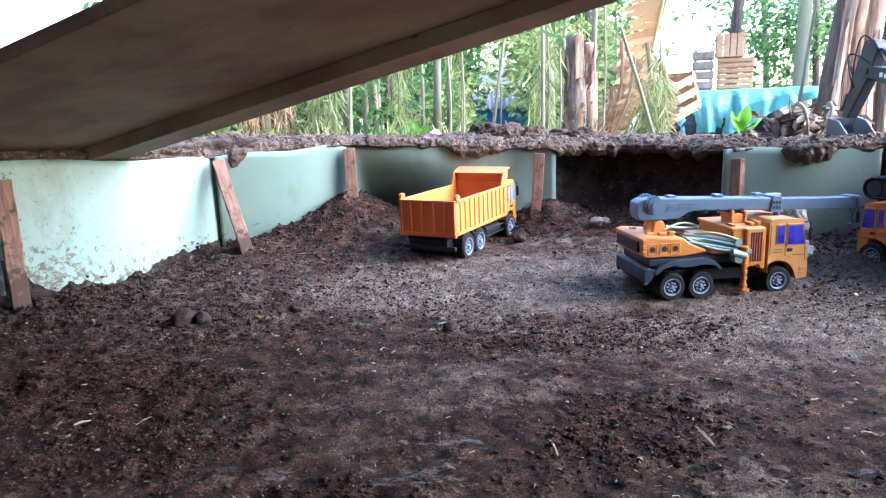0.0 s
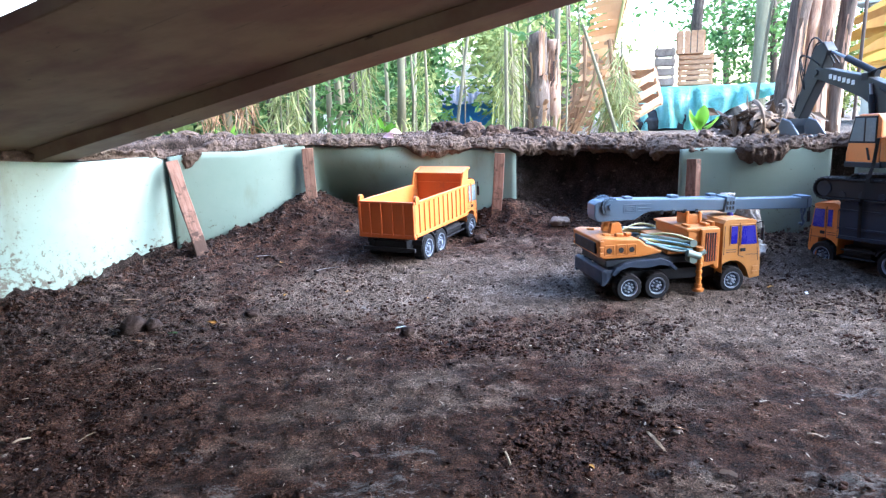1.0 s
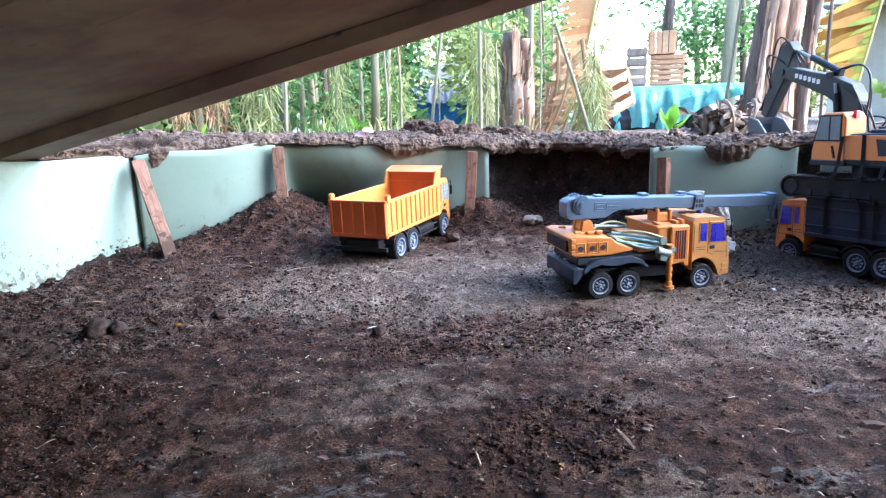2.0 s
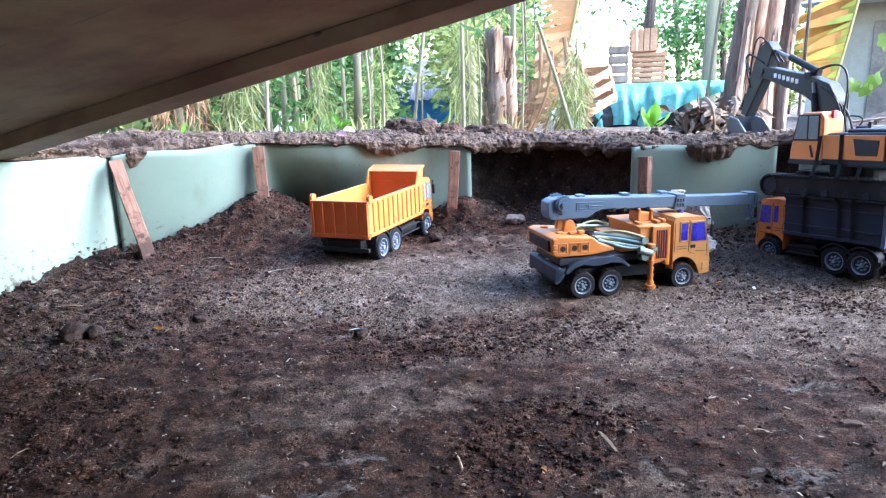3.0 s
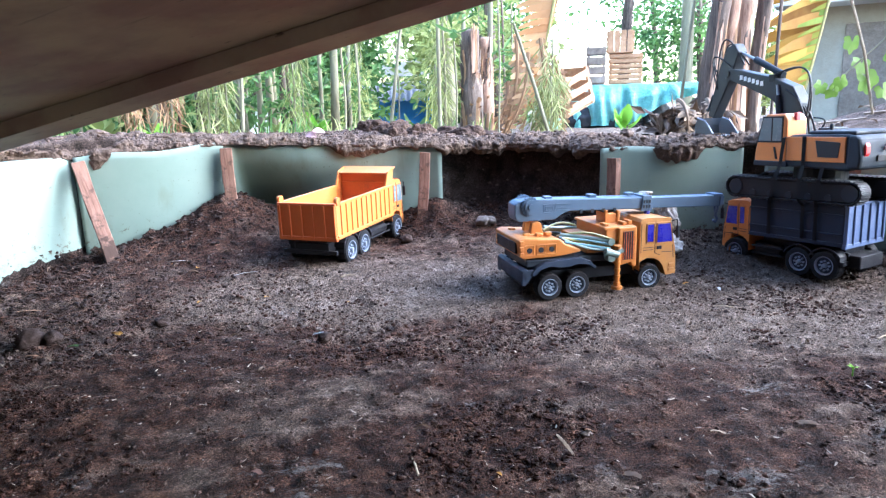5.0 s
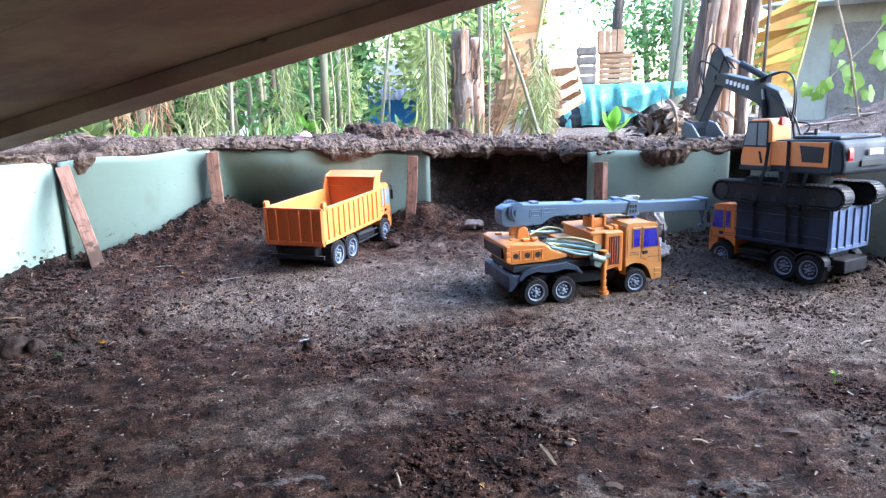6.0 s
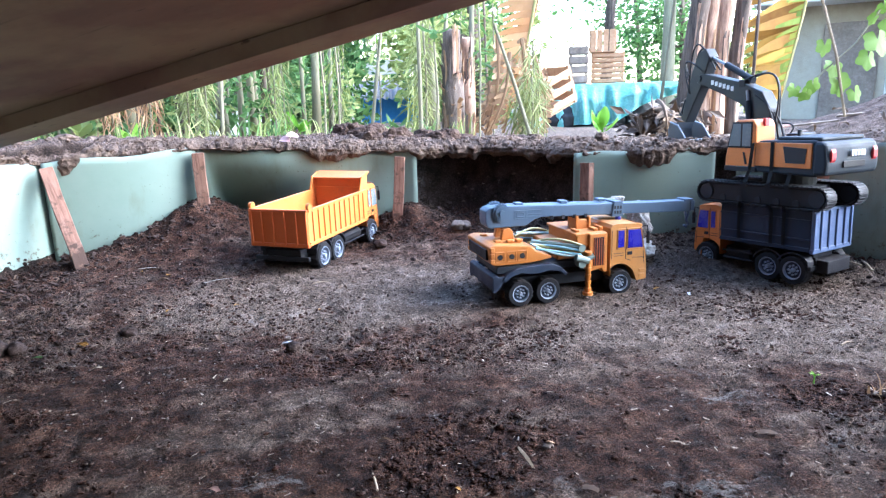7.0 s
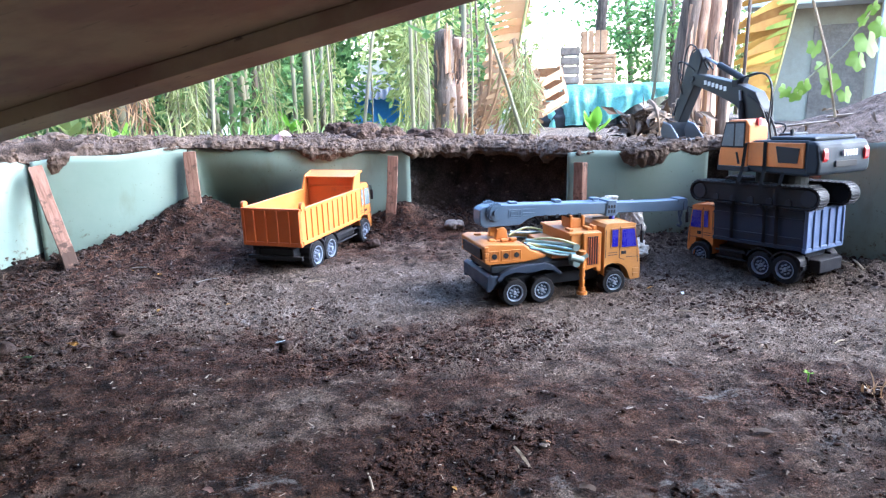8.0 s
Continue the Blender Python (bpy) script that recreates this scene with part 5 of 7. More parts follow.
    me.from_pydata(np.concatenate(verts).tolist(), [], np.concatenate([bf + k * len(bv) for k in range(len(spots))]).tolist())
    me.materials.append(CRUST)
    tagged(new("crust_crumbs", me), "crumbs of earth on the rim's crust", "soil crumbs", kind="stuff")


rim_crust()
clump(0.10, 1.560, 0.250, 19, 0.045, 0.028, 0.014, 0, "dark mud clump on the rim")
for k in range(34):
    rnd = random.Random(400 + k)
    x = -0.60 + 1.55 * k / 33
    y = (1.60 if x < 0.3 else 1.66 - 0.42 * (min(x, 0.95) - 0.3)) + rnd.uniform(0.0, 0.09)
    clump(x, y, on_ground(x, y) - 0.001, 500 + k, rnd.uniform(0.015, 0.042), rnd.uniform(0.012, 0.03), rnd.uniform(0.005, 0.012), rnd.uniform(-30, 30), "crumbly earth clump along the pit rim")
for k in range(16):
    rnd = random.Random(600 + k)
    x, y = rnd.uniform(0.08, 0.42), rnd.uniform(1.66, 1.80)
    clump(x, y, on_ground(x, y) + rnd.uniform(-0.004, 0.006), 620 + k, rnd.uniform(0.025, 0.06), rnd.uniform(0.02, 0.04), rnd.uniform(0.014, 0.030), rnd.uniform(-60, 60), "larger dark earth clump heaped on the rim", HEAP)


def scatter(name, count, area, size, mat, label, category, seed, keep=None, flat=0.7, sink=0.25, level=1):
    """Many small clods of one kind, in one mesh."""
    rnd = random.Random(seed)
    base = bmesh.new()
    bmesh.ops.create_icosphere(base, subdivisions=level, radius=1.0)
    bv = np.array([v.co[:] for v in base.verts])
    bf = np.array([[v.index for v in f.verts] for f in base.faces])
    base.free()
    rs = np.random.RandomState(seed)
    sp = np.stack([rs.uniform(area[0], area[1], count * 12), rs.uniform(area[2], area[3], count * 12)], -1)
    if keep is not None:
        sp = sp[rs.rand(len(sp)) < keep(sp[:, 0], sp[:, 1])]
    sp = sp[:count]
    count = len(sp)
    gz = ground_height(sp[:, 0], sp[:, 1])
    verts, faces = [], []
    for k in range(count):
        s = size[0] + (size[1] - size[0]) * rs.rand() ** 3
        v = bv * (1 + 0.7 * (rs.rand(len(bv), 1) - 0.5)) * s * np.array([rs.uniform(0.7, 1.4), rs.uniform(0.7, 1.2), flat])
        a = rs.rand() * 6.28
        c, sn = math.cos(a), math.sin(a)
        v = np.stack([v[:, 0] * c - v[:, 1] * sn, v[:, 0] * sn + v[:, 1] * c, v[:, 2]], -1)
        verts.append(v + np.array([sp[k, 0], sp[k, 1], gz[k] + s * flat * (1 - 2 * sink)]))
        faces.append(bf + k * len(bv))
    me = bpy.data.meshes.new(name)
    me.from_pydata(np.concatenate(verts).tolist(), [], np.concatenate(faces).tolist())
    me.materials.append(mat)
    return tagged(new(name, me), label, category, kind="stuff")


def by_wall(x, y):
    d = rim_distance(x, y)
    left = np.clip((-0.15 - x) / 0.4, 0, 1) * np.where(y > 0.9, 1, 0.5)
    inside = 0.012 + np.clip(1 - d / np.where(x > 0.3, 0.13, 0.20), 0, 1) * 0.95 + left * 0.35
    return np.where(d < -0.01, 0.0, inside)


scatter("soil_clods", 12000, (-1.0, 1.3, 0.85, 1.95), (0.0012, 0.0056), CLOD, "loose dark crumbs of soil", "soil crumbs", 21, by_wall, 0.75, 0.38)
scatter("rim_crumbs", 9000, (-0.95, 1.3, 1.25, 2.2), (0.0012, 0.0060), CRUST, "dry crumbs of earth along the rim", "soil crumbs", 25, lambda x, y: np.where(rim_distance(x, y) < -0.005, 1.0, 0.0))
CRUMB = rough_stuff("crumb_soil", [(0.3, (0.028, 0.017, 0.0125)), (0.55, (0.074, 0.048, 0.036)), (0.75, (0.15, 0.106, 0.084))], 30, 240, 120, 0.004, rand=0.6)
scatter("soil_crumbs", 34000, (-0.75, 1.25, 0.30, 1.35), (0.0005, 0.0023), CRUMB, "fine crumbs on the trodden pit floor", "soil crumbs", 22)
DAMP = rough_stuff("damp_crumb_soil", [(0.3, (0.011, 0.0047, 0.0030)), (0.55, (0.041, 0.0190, 0.0120)), (0.75, (0.100, 0.056, 0.038))], 30, 240, 120, 0.004, rand=0.6)
scatter("damp_crumbs", 17000, (-0.75, 1.05, 0.34, 1.30), (0.0009, 0.0036), DAMP, "dark damp crumbs strewn over the pit floor", "soil crumbs", 26, lambda x, y: (0.02 + 0.98 * loose_patch(x, y) ** 1.5) * (0.30 + 0.70 * step(1.02, 0.80, y)), 0.65, 0.30)
PEBBLE = rough_stuff("pale_grit", [(0.3, (0.08, 0.06, 0.05)), (0.6, (0.20, 0.165, 0.14)), (0.8, (0.36, 0.32, 0.28))], 60, 300, 200, 0.002, rand=0.5)
scatter("pale_grit", 2600, (-0.8, 1.25, 0.28, 1.45), (0.0005, 0.0026), PEBBLE, "small pale stones and chips", "grit", 23, None, 0.5, 0.2)
scatter("rim_grit", 260, (-0.6, 1.1, 1.2, 1.9), (0.0015, 0.006), PEBBLE, "pale grit by the earth wall", "grit", 24, lambda x, y: np.where(rim_distance(x, y) < -0.06, 1.0, 0.0), 0.5, 0.2)
for k, (x, y, s) in enumerate(((0.255, 0.55, 0.0045), (0.154, 1.40, 0.014), (0.335, 1.42, 0.016), (0.352, 1.42, 0.012), (-0.03, 0.95, 0.004), (0.47, 1.20, 0.013), (0.49, 1.22, 0.016), (-0.46, 0.98, 0.018), (-0.43, 0.985, 0.012), (-0.28, 1.02, 0.010), (-0.02, 0.90, 0.009))):
    solid("stone", lump(700 + k, s * 1.2, s, s * 0.8, 0.4, 3), PEBBLE if k not in (1, 7, 8, 9, 10) else CLOD, pose(x, y, on_ground(x, y) + s * 0.3, 0, 0, 37 * k), "small pale stone on the soil" if k < 7 else "dark lump of earth on the floor", "stone", "loose stones", smooth=True)


def flakes(name, count, area, size, mat, label, category, seed):
    """Thin bits of straw and bark strewn on the floor, in one mesh."""
    rs = np.random.RandomState(seed)
    x, y = rs.uniform(area[0], area[1], count), rs.uniform(area[2], area[3], count)
    z = ground_height(x, y) + 0.0016
    L, a, t = rs.uniform(size[0], size[1], count) * rs.rand(count) ** 0.6, rs.rand(count) * 6.28, rs.uniform(-0.25, 0.25, count)
    w = L * rs.uniform(0.10, 0.38, count)
    d = np.stack([np.cos(a), np.sin(a), t], -1) * L[:, None] / 2
    s = np.stack([-np.sin(a), np.cos(a), rs.uniform(-0.3, 0.3, count)], -1) * w[:, None] / 2
    p = np.stack([x, y, z], -1)
    v = np.stack([p - d - s, p + d - s * 0.6, p + d * 1.1 + s * 0.5, p - d * 0.9 + s], 1).reshape(-1, 3)
    me = bpy.data.meshes.new(name)
    me.from_pydata(v.tolist(), [], np.arange(count * 4).reshape(count, 4).tolist())
    me.materials.append(mat)
    return tagged(new(name, me), label, category, kind="stuff")


CHAFF = leaf_material("pale_chaff", (0.07, 0.045, 0.03), (0.42, 0.34, 0.25), 0.1)
flakes("chaff", 3600, (-0.75, 1.2, 0.3, 1.42), (0.0015, 0.009), CHAFF, "pale bits of straw and bark on the soil", "chaff", 31)
flakes("rim_chaff", 250, (-0.7, 1.2, 1.4, 2.0), (0.004, 0.016), CHAFF, "pale bits of straw on the rim", "chaff", 32)


def leaf_mesh(length, width, curl, fold, n=5):
    """One fallen leaf: a pointed, curled blade."""
    b = bmesh.new()
    rows = []
    for i in range(n + 1):
        u = i / n
        w = width * math.sin(math.pi * (0.06 + 0.90 * u)) ** 0.8
        z = curl * math.sin(math.pi * u)
        rows.append([b.verts.new((length * (u - 0.5), k * w / 2, z + abs(k) * fold * w)) for k in (-1, 0, 1)])
    for a, c in zip(rows, rows[1:]):
        for k in range(2):
            b.faces.new((a[k], c[k], c[k + 1], a[k + 1]))
    return b


FALLEN = [finish("fallen_leaf", leaf_mesh(0.022, 0.009, 0.003, 0.25), LITTER, True), finish("fallen_leaf", leaf_mesh(0.028, 0.006, 0.006, 0.5), LITTER, True),
          finish("fallen_leaf", leaf_mesh(0.016, 0.010, 0.002, 0.15), GOLDLEAF, True)]
rnd = random.Random(77)
for k in range(70):
    x, y = (rnd.uniform(-0.6, 1.0), rnd.uniform(0.4, 1.4)) if k > 34 else (rnd.uniform(-0.62, 0.0), rnd.uniform(0.95, 1.42))
    o = new("fallen_leaf", FALLEN[2 if k % 9 == 0 else k % 2])
    o.matrix_world = pose(x, y, on_ground(x, y) + 0.0025, rnd.uniform(-12, 12), rnd.uniform(-12, 12), rnd.uniform(0, 360)) @ Matrix.Scale(rnd.uniform(0.35, 0.95), 4)
    tagged(o, "small dry fallen leaf on dark soil", "leaf", "fallen leaves")
TWIG = rough_stuff("dry_twig", [(0.3, (0.22, 0.16, 0.10)), (0.7, (0.46, 0.38, 0.28))], 40, 200, 100, 0.001)
for k, (x, y, ln, r, a) in enumerate(((-0.44, 0.62, 0.02, 0.0012, 40), (0.075, 0.53, 0.03, 0.0012, 95), (0.36, 1.30, 0.05, 0.0014, 25), (0.47, 1.33, 0.045, 0.0013, 60), (0.02, 1.17, 0.03, 0.001, 10),
                                          (0.62, 0.9, 0.03, 0.001, 150), (0.75, 0.72, 0.025, 0.0012, 20), (1.03, 1.0, 0.09, 0.002, 60), (1.0, 1.02, 0.07, 0.0016, 100))):
    d = Vector((math.cos(radians(a)), math.sin(radians(a)), 0)) * ln / 2
    z = on_ground(x, y) + r + 0.0015
    solid("twig", tube([Vector((x, y, z)) - d, Vector((x, y, z + 0.002)), Vector((x, y, z)) + d], [r, r * 1.1, r * 0.7], None, 6), TWIG, Matrix(), "short pale dry twig on the soil", "twig", "dry twigs")
GREYCHIP = rough_stuff("grey_split_wood", [(0.3, (0.22, 0.20, 0.17)), (0.7, (0.44, 0.42, 0.38))], 40, 200, 100, 0.001)


def chip(x, y, ln, wd, turn, mat, label):
    """A thin split of wood or bark with ragged ends."""
    r2 = random.Random(int(1000 * (x + y)))
    b = bmesh.new()
    rows = []
    for i in range(6):
        u = i / 5
        w = wd * (0.5 + 0.5 * math.sin(math.pi * (0.12 + 0.76 * u))) * r2.uniform(0.75, 1.1)
        rows.append([b.verts.new((ln * (u - 0.5) + r2.uniform(-0.05, 0.05) * ln, e * w / 2, 0.0012 + 0.0016 * math.sin(3 * u) + r2.uniform(0, 0.0008))) for e in (-1, 0, 1)])
    for a, c in zip(rows, rows[1:]):
        for e in range(2):
            b.faces.new((a[e], c[e], c[e + 1], a[e + 1]))
    bmesh.ops.solidify(b, geom=b.faces[:], thickness=0.0010)
    return solid("wood_chip", b, mat, pose(x, y, on_ground(x, y) + 0.0022, r2.uniform(-8, 8), r2.uniform(-6, 6), turn), label, "wood chip", "chips on the pit floor", smooth=True)


for x, y, ln, wd, a, mat in ((0.226, 0.531, 0.036, 0.0040, 98, TWIG), (0.258, 0.551, 0.010, 0.005, 150, PALEWOOD), (0.385, 0.524, 0.015, 0.005, 160, TWIG), (0.486, 0.523, 0.022, 0.010, 170, LITTER), (0.527, 0.511, 0.014, 0.008, 10, LITTER),
                         (0.267, 0.465, 0.016, 0.009, 150, LITTER), (-0.028, 0.935, 0.024, 0.009, 20, WHITEP), (-0.285, 0.882, 0.014, 0.006, 10, TWIG), (-0.336, 0.981, 0.018, 0.011, -30, GOLDLEAF), (-0.388, 0.951, 0.016, 0.008, -10, LEAF),
                         (-0.075, 0.542, 0.014, 0.007, -50, RAWWOOD), (-0.371, 0.624, 0.022, 0.003, 55, TWIG), (-0.516, 1.11, 0.036, 0.008, 10, DRYLEAF), (-0.433, 0.92, 0.018, 0.008, 0, DRYLEAF), (0.296, 1.245, 0.05, 0.007, 5, LITTER), (0.308, 1.018, 0.020, 0.005, 0, TWIG),
                         (-0.36, 0.80, 0.016, 0.004, 35, TWIG), (-0.10, 0.80, 0.010, 0.005, 60, TWIG), (-0.314, 1.305, 0.040, 0.010, 18, GREYCHIP), (-0.17, 1.21, 0.052, 0.006, 33, GREYCHIP), (0.62, 1.02, 0.018, 0.007, 30, GOLDLEAF), (0.66, 0.98, 0.014, 0.006, 70, WHITEP)):
    chip(x, y, ln, wd, a, mat, "thin dry chip lying on dark soil")


for k, (x, y) in enumerate(((0.624, 0.626),)):
    b = bmesh.new()
    r2 = random.Random(k)
    for q in range(5):
        a = r2.uniform(0, 6.28)
        lf = leaf_mesh(0.007, 0.003, 0.001, 0.2)
        lf.transform(Matrix.Rotation(a, 4, 'Z') @ Matrix.Translation((0.004, 0, 0.012)) @ Matrix.Rotation(-0.5, 4, 'Y'))
        merge(b, lf)
    tube([(0, 0, 0), (0, 0, 0.013)], 0.0008, b, 5)
    solid("seedling", b, LEAFB, pose(x, y, on_ground(x, y)), "tiny green seedling in the soil", "seedling", "seedlings")

# ---- the garden behind ----
def away(bearing, r):
    """Ground place at a compass bearing (degrees from y towards x) and a distance from the pit's front."""
    a = radians(bearing)
    return 0.05 + r * math.sin(a), -0.04 + r * math.cos(a)


def leaf_cloud(rs, centres, per, spread, size, droop=0.3, slim=0.45):
    """Folded pointed leaves strewn about the centres, as vertices and faces."""
    c = np.repeat(np.asarray(centres, float), per, axis=0)
    n = len(c)
    p = c + rs.normal(0, 1, (n, 3)) * np.asarray(spread)
    L = size * rs.uniform(0.6, 1.4, n)
    d = rs.normal(0, 1, (n, 3))
    d[:, 2] = d[:, 2] * 0.6 - droop
    d /= np.linalg.norm(d, axis=1)[:, None]
    s = np.cross(d, rs.normal(0, 1, (n, 3)))
    s /= np.linalg.norm(s, axis=1)[:, None] + 1e-9
    u = np.cross(s, d)
    w = (L * slim / 2)[:, None]
    L = L[:, None]
    v = np.stack([p, p + d * L * 0.45 + s * w + u * w * 0.35, p + d * L, p + d * L * 0.45 - s * w + u * w * 0.35], 1)
    f = np.arange(n * 4).reshape(n, 4)
    faces = np.concatenate([f[:, [0, 1, 2]], f[:, [0, 2, 3]]])
    return v.reshape(-1, 3), faces


def leaves_part(name, v, f, mat, parent, label=""):
    me = bpy.data.meshes.new(name)
    me.from_pydata(v.tolist(), [], f.tolist())
    me.materials.append(mat)
    ob = new(name, me)
    ob.parent = parent
    if label:
        tagged(ob, label)
    return ob


def tree(x, y, height, girth, lean, mat, leafmat, label, seed, crown_from, per=45, nodes=40, size=0.09, spread=0.22, reach=0.5, name="tree", slim=0.45, group="garden trees"):
    z = on_ground(x, y) - 0.05
    t = thing(name, Matrix.Translation((x, y, z)), label, "tree", group)
    rs, rnd = np.random.RandomState(seed), random.Random(seed)
    pts = [(lean[0] * (k / 7) ** 1.2 + rnd.uniform(-1, 1) * girth * 0.35, lean[1] * k / 7 + rnd.uniform(-1, 1) * girth * 0.3, height * k / 7) for k in range(8)]
    tr = tube(pts, [girth * (1.25 - 0.65 * k / 7) if k else girth * 1.5 for k in range(8)], None, 12, rnd, 0.07)
    part("trunk", tr, mat, t, smooth=True)
    if leafmat is None:
        return t
    tips = []
    for k in range(max(3, nodes // 6)):
        u = crown_from + (1 - crown_from) * rnd.random()
        i = min(6, int(u * 7))
        p = Vector(pts[i]).lerp(Vector(pts[i + 1]), u * 7 - i)
        a = rnd.uniform(0, 6.28)
        q = p + Vector((math.cos(a) * reach, math.sin(a) * reach, rnd.uniform(0.0, 0.5) * reach)) * rnd.uniform(0.5, 1.1)
        limbs = bmesh.new()
        tube(arc(p, q, (0, 0, 0.08 * reach), 5), [girth * 0.4, girth * 0.33, girth * 0.26, girth * 0.18, girth * 0.08], limbs, 5)
        part("limb", limbs, mat, t)
        for f in (0.45, 0.65, 0.85, 1.0, 1.05, 0.95):
            tips.append(p.lerp(q, f) + Vector((rnd.uniform(-1, 1), rnd.uniform(-1, 1), rnd.uniform(-1, 1))) * 0.15 * reach)
    v, f = leaf_cloud(rs, [tuple(p) for p in tips], per, (spread, spread, spread * 0.8), size, 0.35, slim)
    leaves_part("crown", v, f, leafmat, t)
    return t


rnd = random.Random(5)
for k in range(22):
    b = -21 + 68 * k / 21 + rnd.uniform(-1.5, 1.5)
    r = rnd.uniform(8.0, 12.0)
    if 16.5 < b < 25.5:
        continue
    if 25.5 <= b < 30:
        r += 4
    if 0.5 < b < 9.5:
        r = 21
    if b > 34:
        r += 9
    tree(*away(b, r), rnd.uniform(2.8, 4.2), rnd.uniform(0.03, 0.06), (rnd.uniform(-0.3, 0.3), rnd.uniform(-0.3, 0.3)), BARK, (LEAF, LEAF, LEAFY)[k % 3], "leafy green garden tree with a thin trunk", 100 + k, 0.12, 70, 42, 0.13, 0.34, 0.9)
for k in range(16):
    b = -24 + 36 * k / 15 + rnd.uniform(-0.8, 0.8)
    r = rnd.uniform(4.2, 6.2)
    if 1.8 < b < 9.2:
        continue
    tree(*away(b, r), rnd.uniform(1.6, 2.4), rnd.uniform(0.010, 0.022), (rnd.uniform(-0.1, 0.1), 0), PALESTEM, (LEAFY, LEAF)[k % 2], "slender sapling with hanging narrow leaves", 200 + k, 0.06, (15, 22, 24)[k % 3], 34, (0.12, 0.075, 0.06)[k % 3], 0.13, 0.28, "sapling", (0.2, 0.5, 0.55)[k % 3], "saplings")
for k in range(26):
    b, r = -24 + 38 * k / 25 + rnd.uniform(-0.7, 0.7), rnd.uniform(4.4, 7.5)
    if 2.2 < b < 7.8 or (k % 3 == 0 and b > -8):
        continue
    tree(*away(b, r), rnd.uniform(1.6, 2.8), rnd.uniform(0.005, 0.013), (rnd.uniform(-0.25, 0.25), 0), (PALESTEM, BARK, PALESTEM)[k % 3] if not 3.2 < b < 8.2 else BARK, None, "thin bare upright stem among foliage", 340 + k, 0.5, name="bare_sapling", group="bare saplings")
for b, r, g, mat, lab in ((-0.9, 4.6, 0.024, PALESTEM, "pale smooth tree trunk"), (-6.0, 5.2, 0.022, PALESTEM, "thin pale tree trunk"), (-11.5, 5.6, 0.022, BARK, "thin brown tree trunk"), (-8.4, 5.0, 0.028, GREYBARK, "mottled grey tree trunk"), (-5.0, 4.9, 0.020, BARK, "thin brown tree trunk"), (-3.9, 5.3, 0.018, GREYBARK, "thin grey tree trunk"), (0.4, 5.4, 0.016, GREYBARK, "thin grey tree trunk"), (-14.2, 5.2, 0.020, BARK, "thin brown tree trunk"), (28.4, 8.2, 0.07, PALESTEM, "pale smooth tree trunk"), (23.5, 9.5, 0.07, BARK, "grey forked tree trunk"), (8.9, 6.4, 0.05, PALESTEM, "pale broken tree trunk")):
    tree(*away(b, r), 3.2, g, (rnd.uniform(-0.05, 0.15), 0), mat, None, lab, 300 + int(r * 10), 0.5)


def hanging_grass(x, y, z0, z1, count, spread, mat, label, seed, width=0.006):
    """A tuft of long narrow blades."""
    rs = np.random.RandomState(seed)
    verts, faces = [], []
    for k in range(count):
        a = rs.rand() * 6.28
        px, py = x + rs.normal(0, spread * 0.4), y + rs.normal(0, spread * 0.4)
        ln = (z1 - z0) * rs.uniform(0.4, 1.0)
        out = spread * rs.uniform(0.3, 1.3)
        w = width * rs.uniform(0.6, 1.3)
        o = len(verts)
        for i in range(6):
            u = i / 5
            q = (px + math.cos(a) * out * u ** 1.5, py + math.sin(a) * out * u ** 1.5, z0 + ln * (1.9 * u - 0.95 * u * u))
            ww = w * (1 - 0.9 * u)
            verts += [(q[0] - math.sin(a) * ww, q[1] + math.cos(a) * ww, q[2]), (q[0] + math.sin(a) * ww, q[1] - math.cos(a) * ww, q[2])]
        for i in range(5):
            faces.append((o + 2 * i, o + 2 * i + 1, o + 2 * i + 3, o + 2 * i + 2))
    me = bpy.data.meshes.new("grass_tuft")
    me.from_pydata(verts, [], faces)
    me.materials.append(mat)
    return tagged(new("grass_tuft", me), label, "grass", "grass tufts", "stuff")


for k in range(34):
    b, r = -24 + 36 * k / 33 + rnd.uniform(-0.6, 0.6), rnd.uniform(2.6, 4.0)
    x, y = away(b, r)
    hanging_grass(x, y, on_ground(x, y) - 0.01, on_ground(x, y) + rnd.uniform(0.05, 0.17), 12, rnd.uniform(0.05, 0.12), (LEAF, LEAFY, LEAF, BLADE)[k % 4], "tuft of long narrow grass blades", 900 + k, 0.005)

SLATLEAF = leaf_material("tan_leaf", (0.38, 0.17, 0.06), (0.62, 0.36, 0.17), 0.35)
GREENGOLD = leaf_material("green_gold_leaf", (0.16, 0.26, 0.04), (0.46, 0.42, 0.06), 0.4)


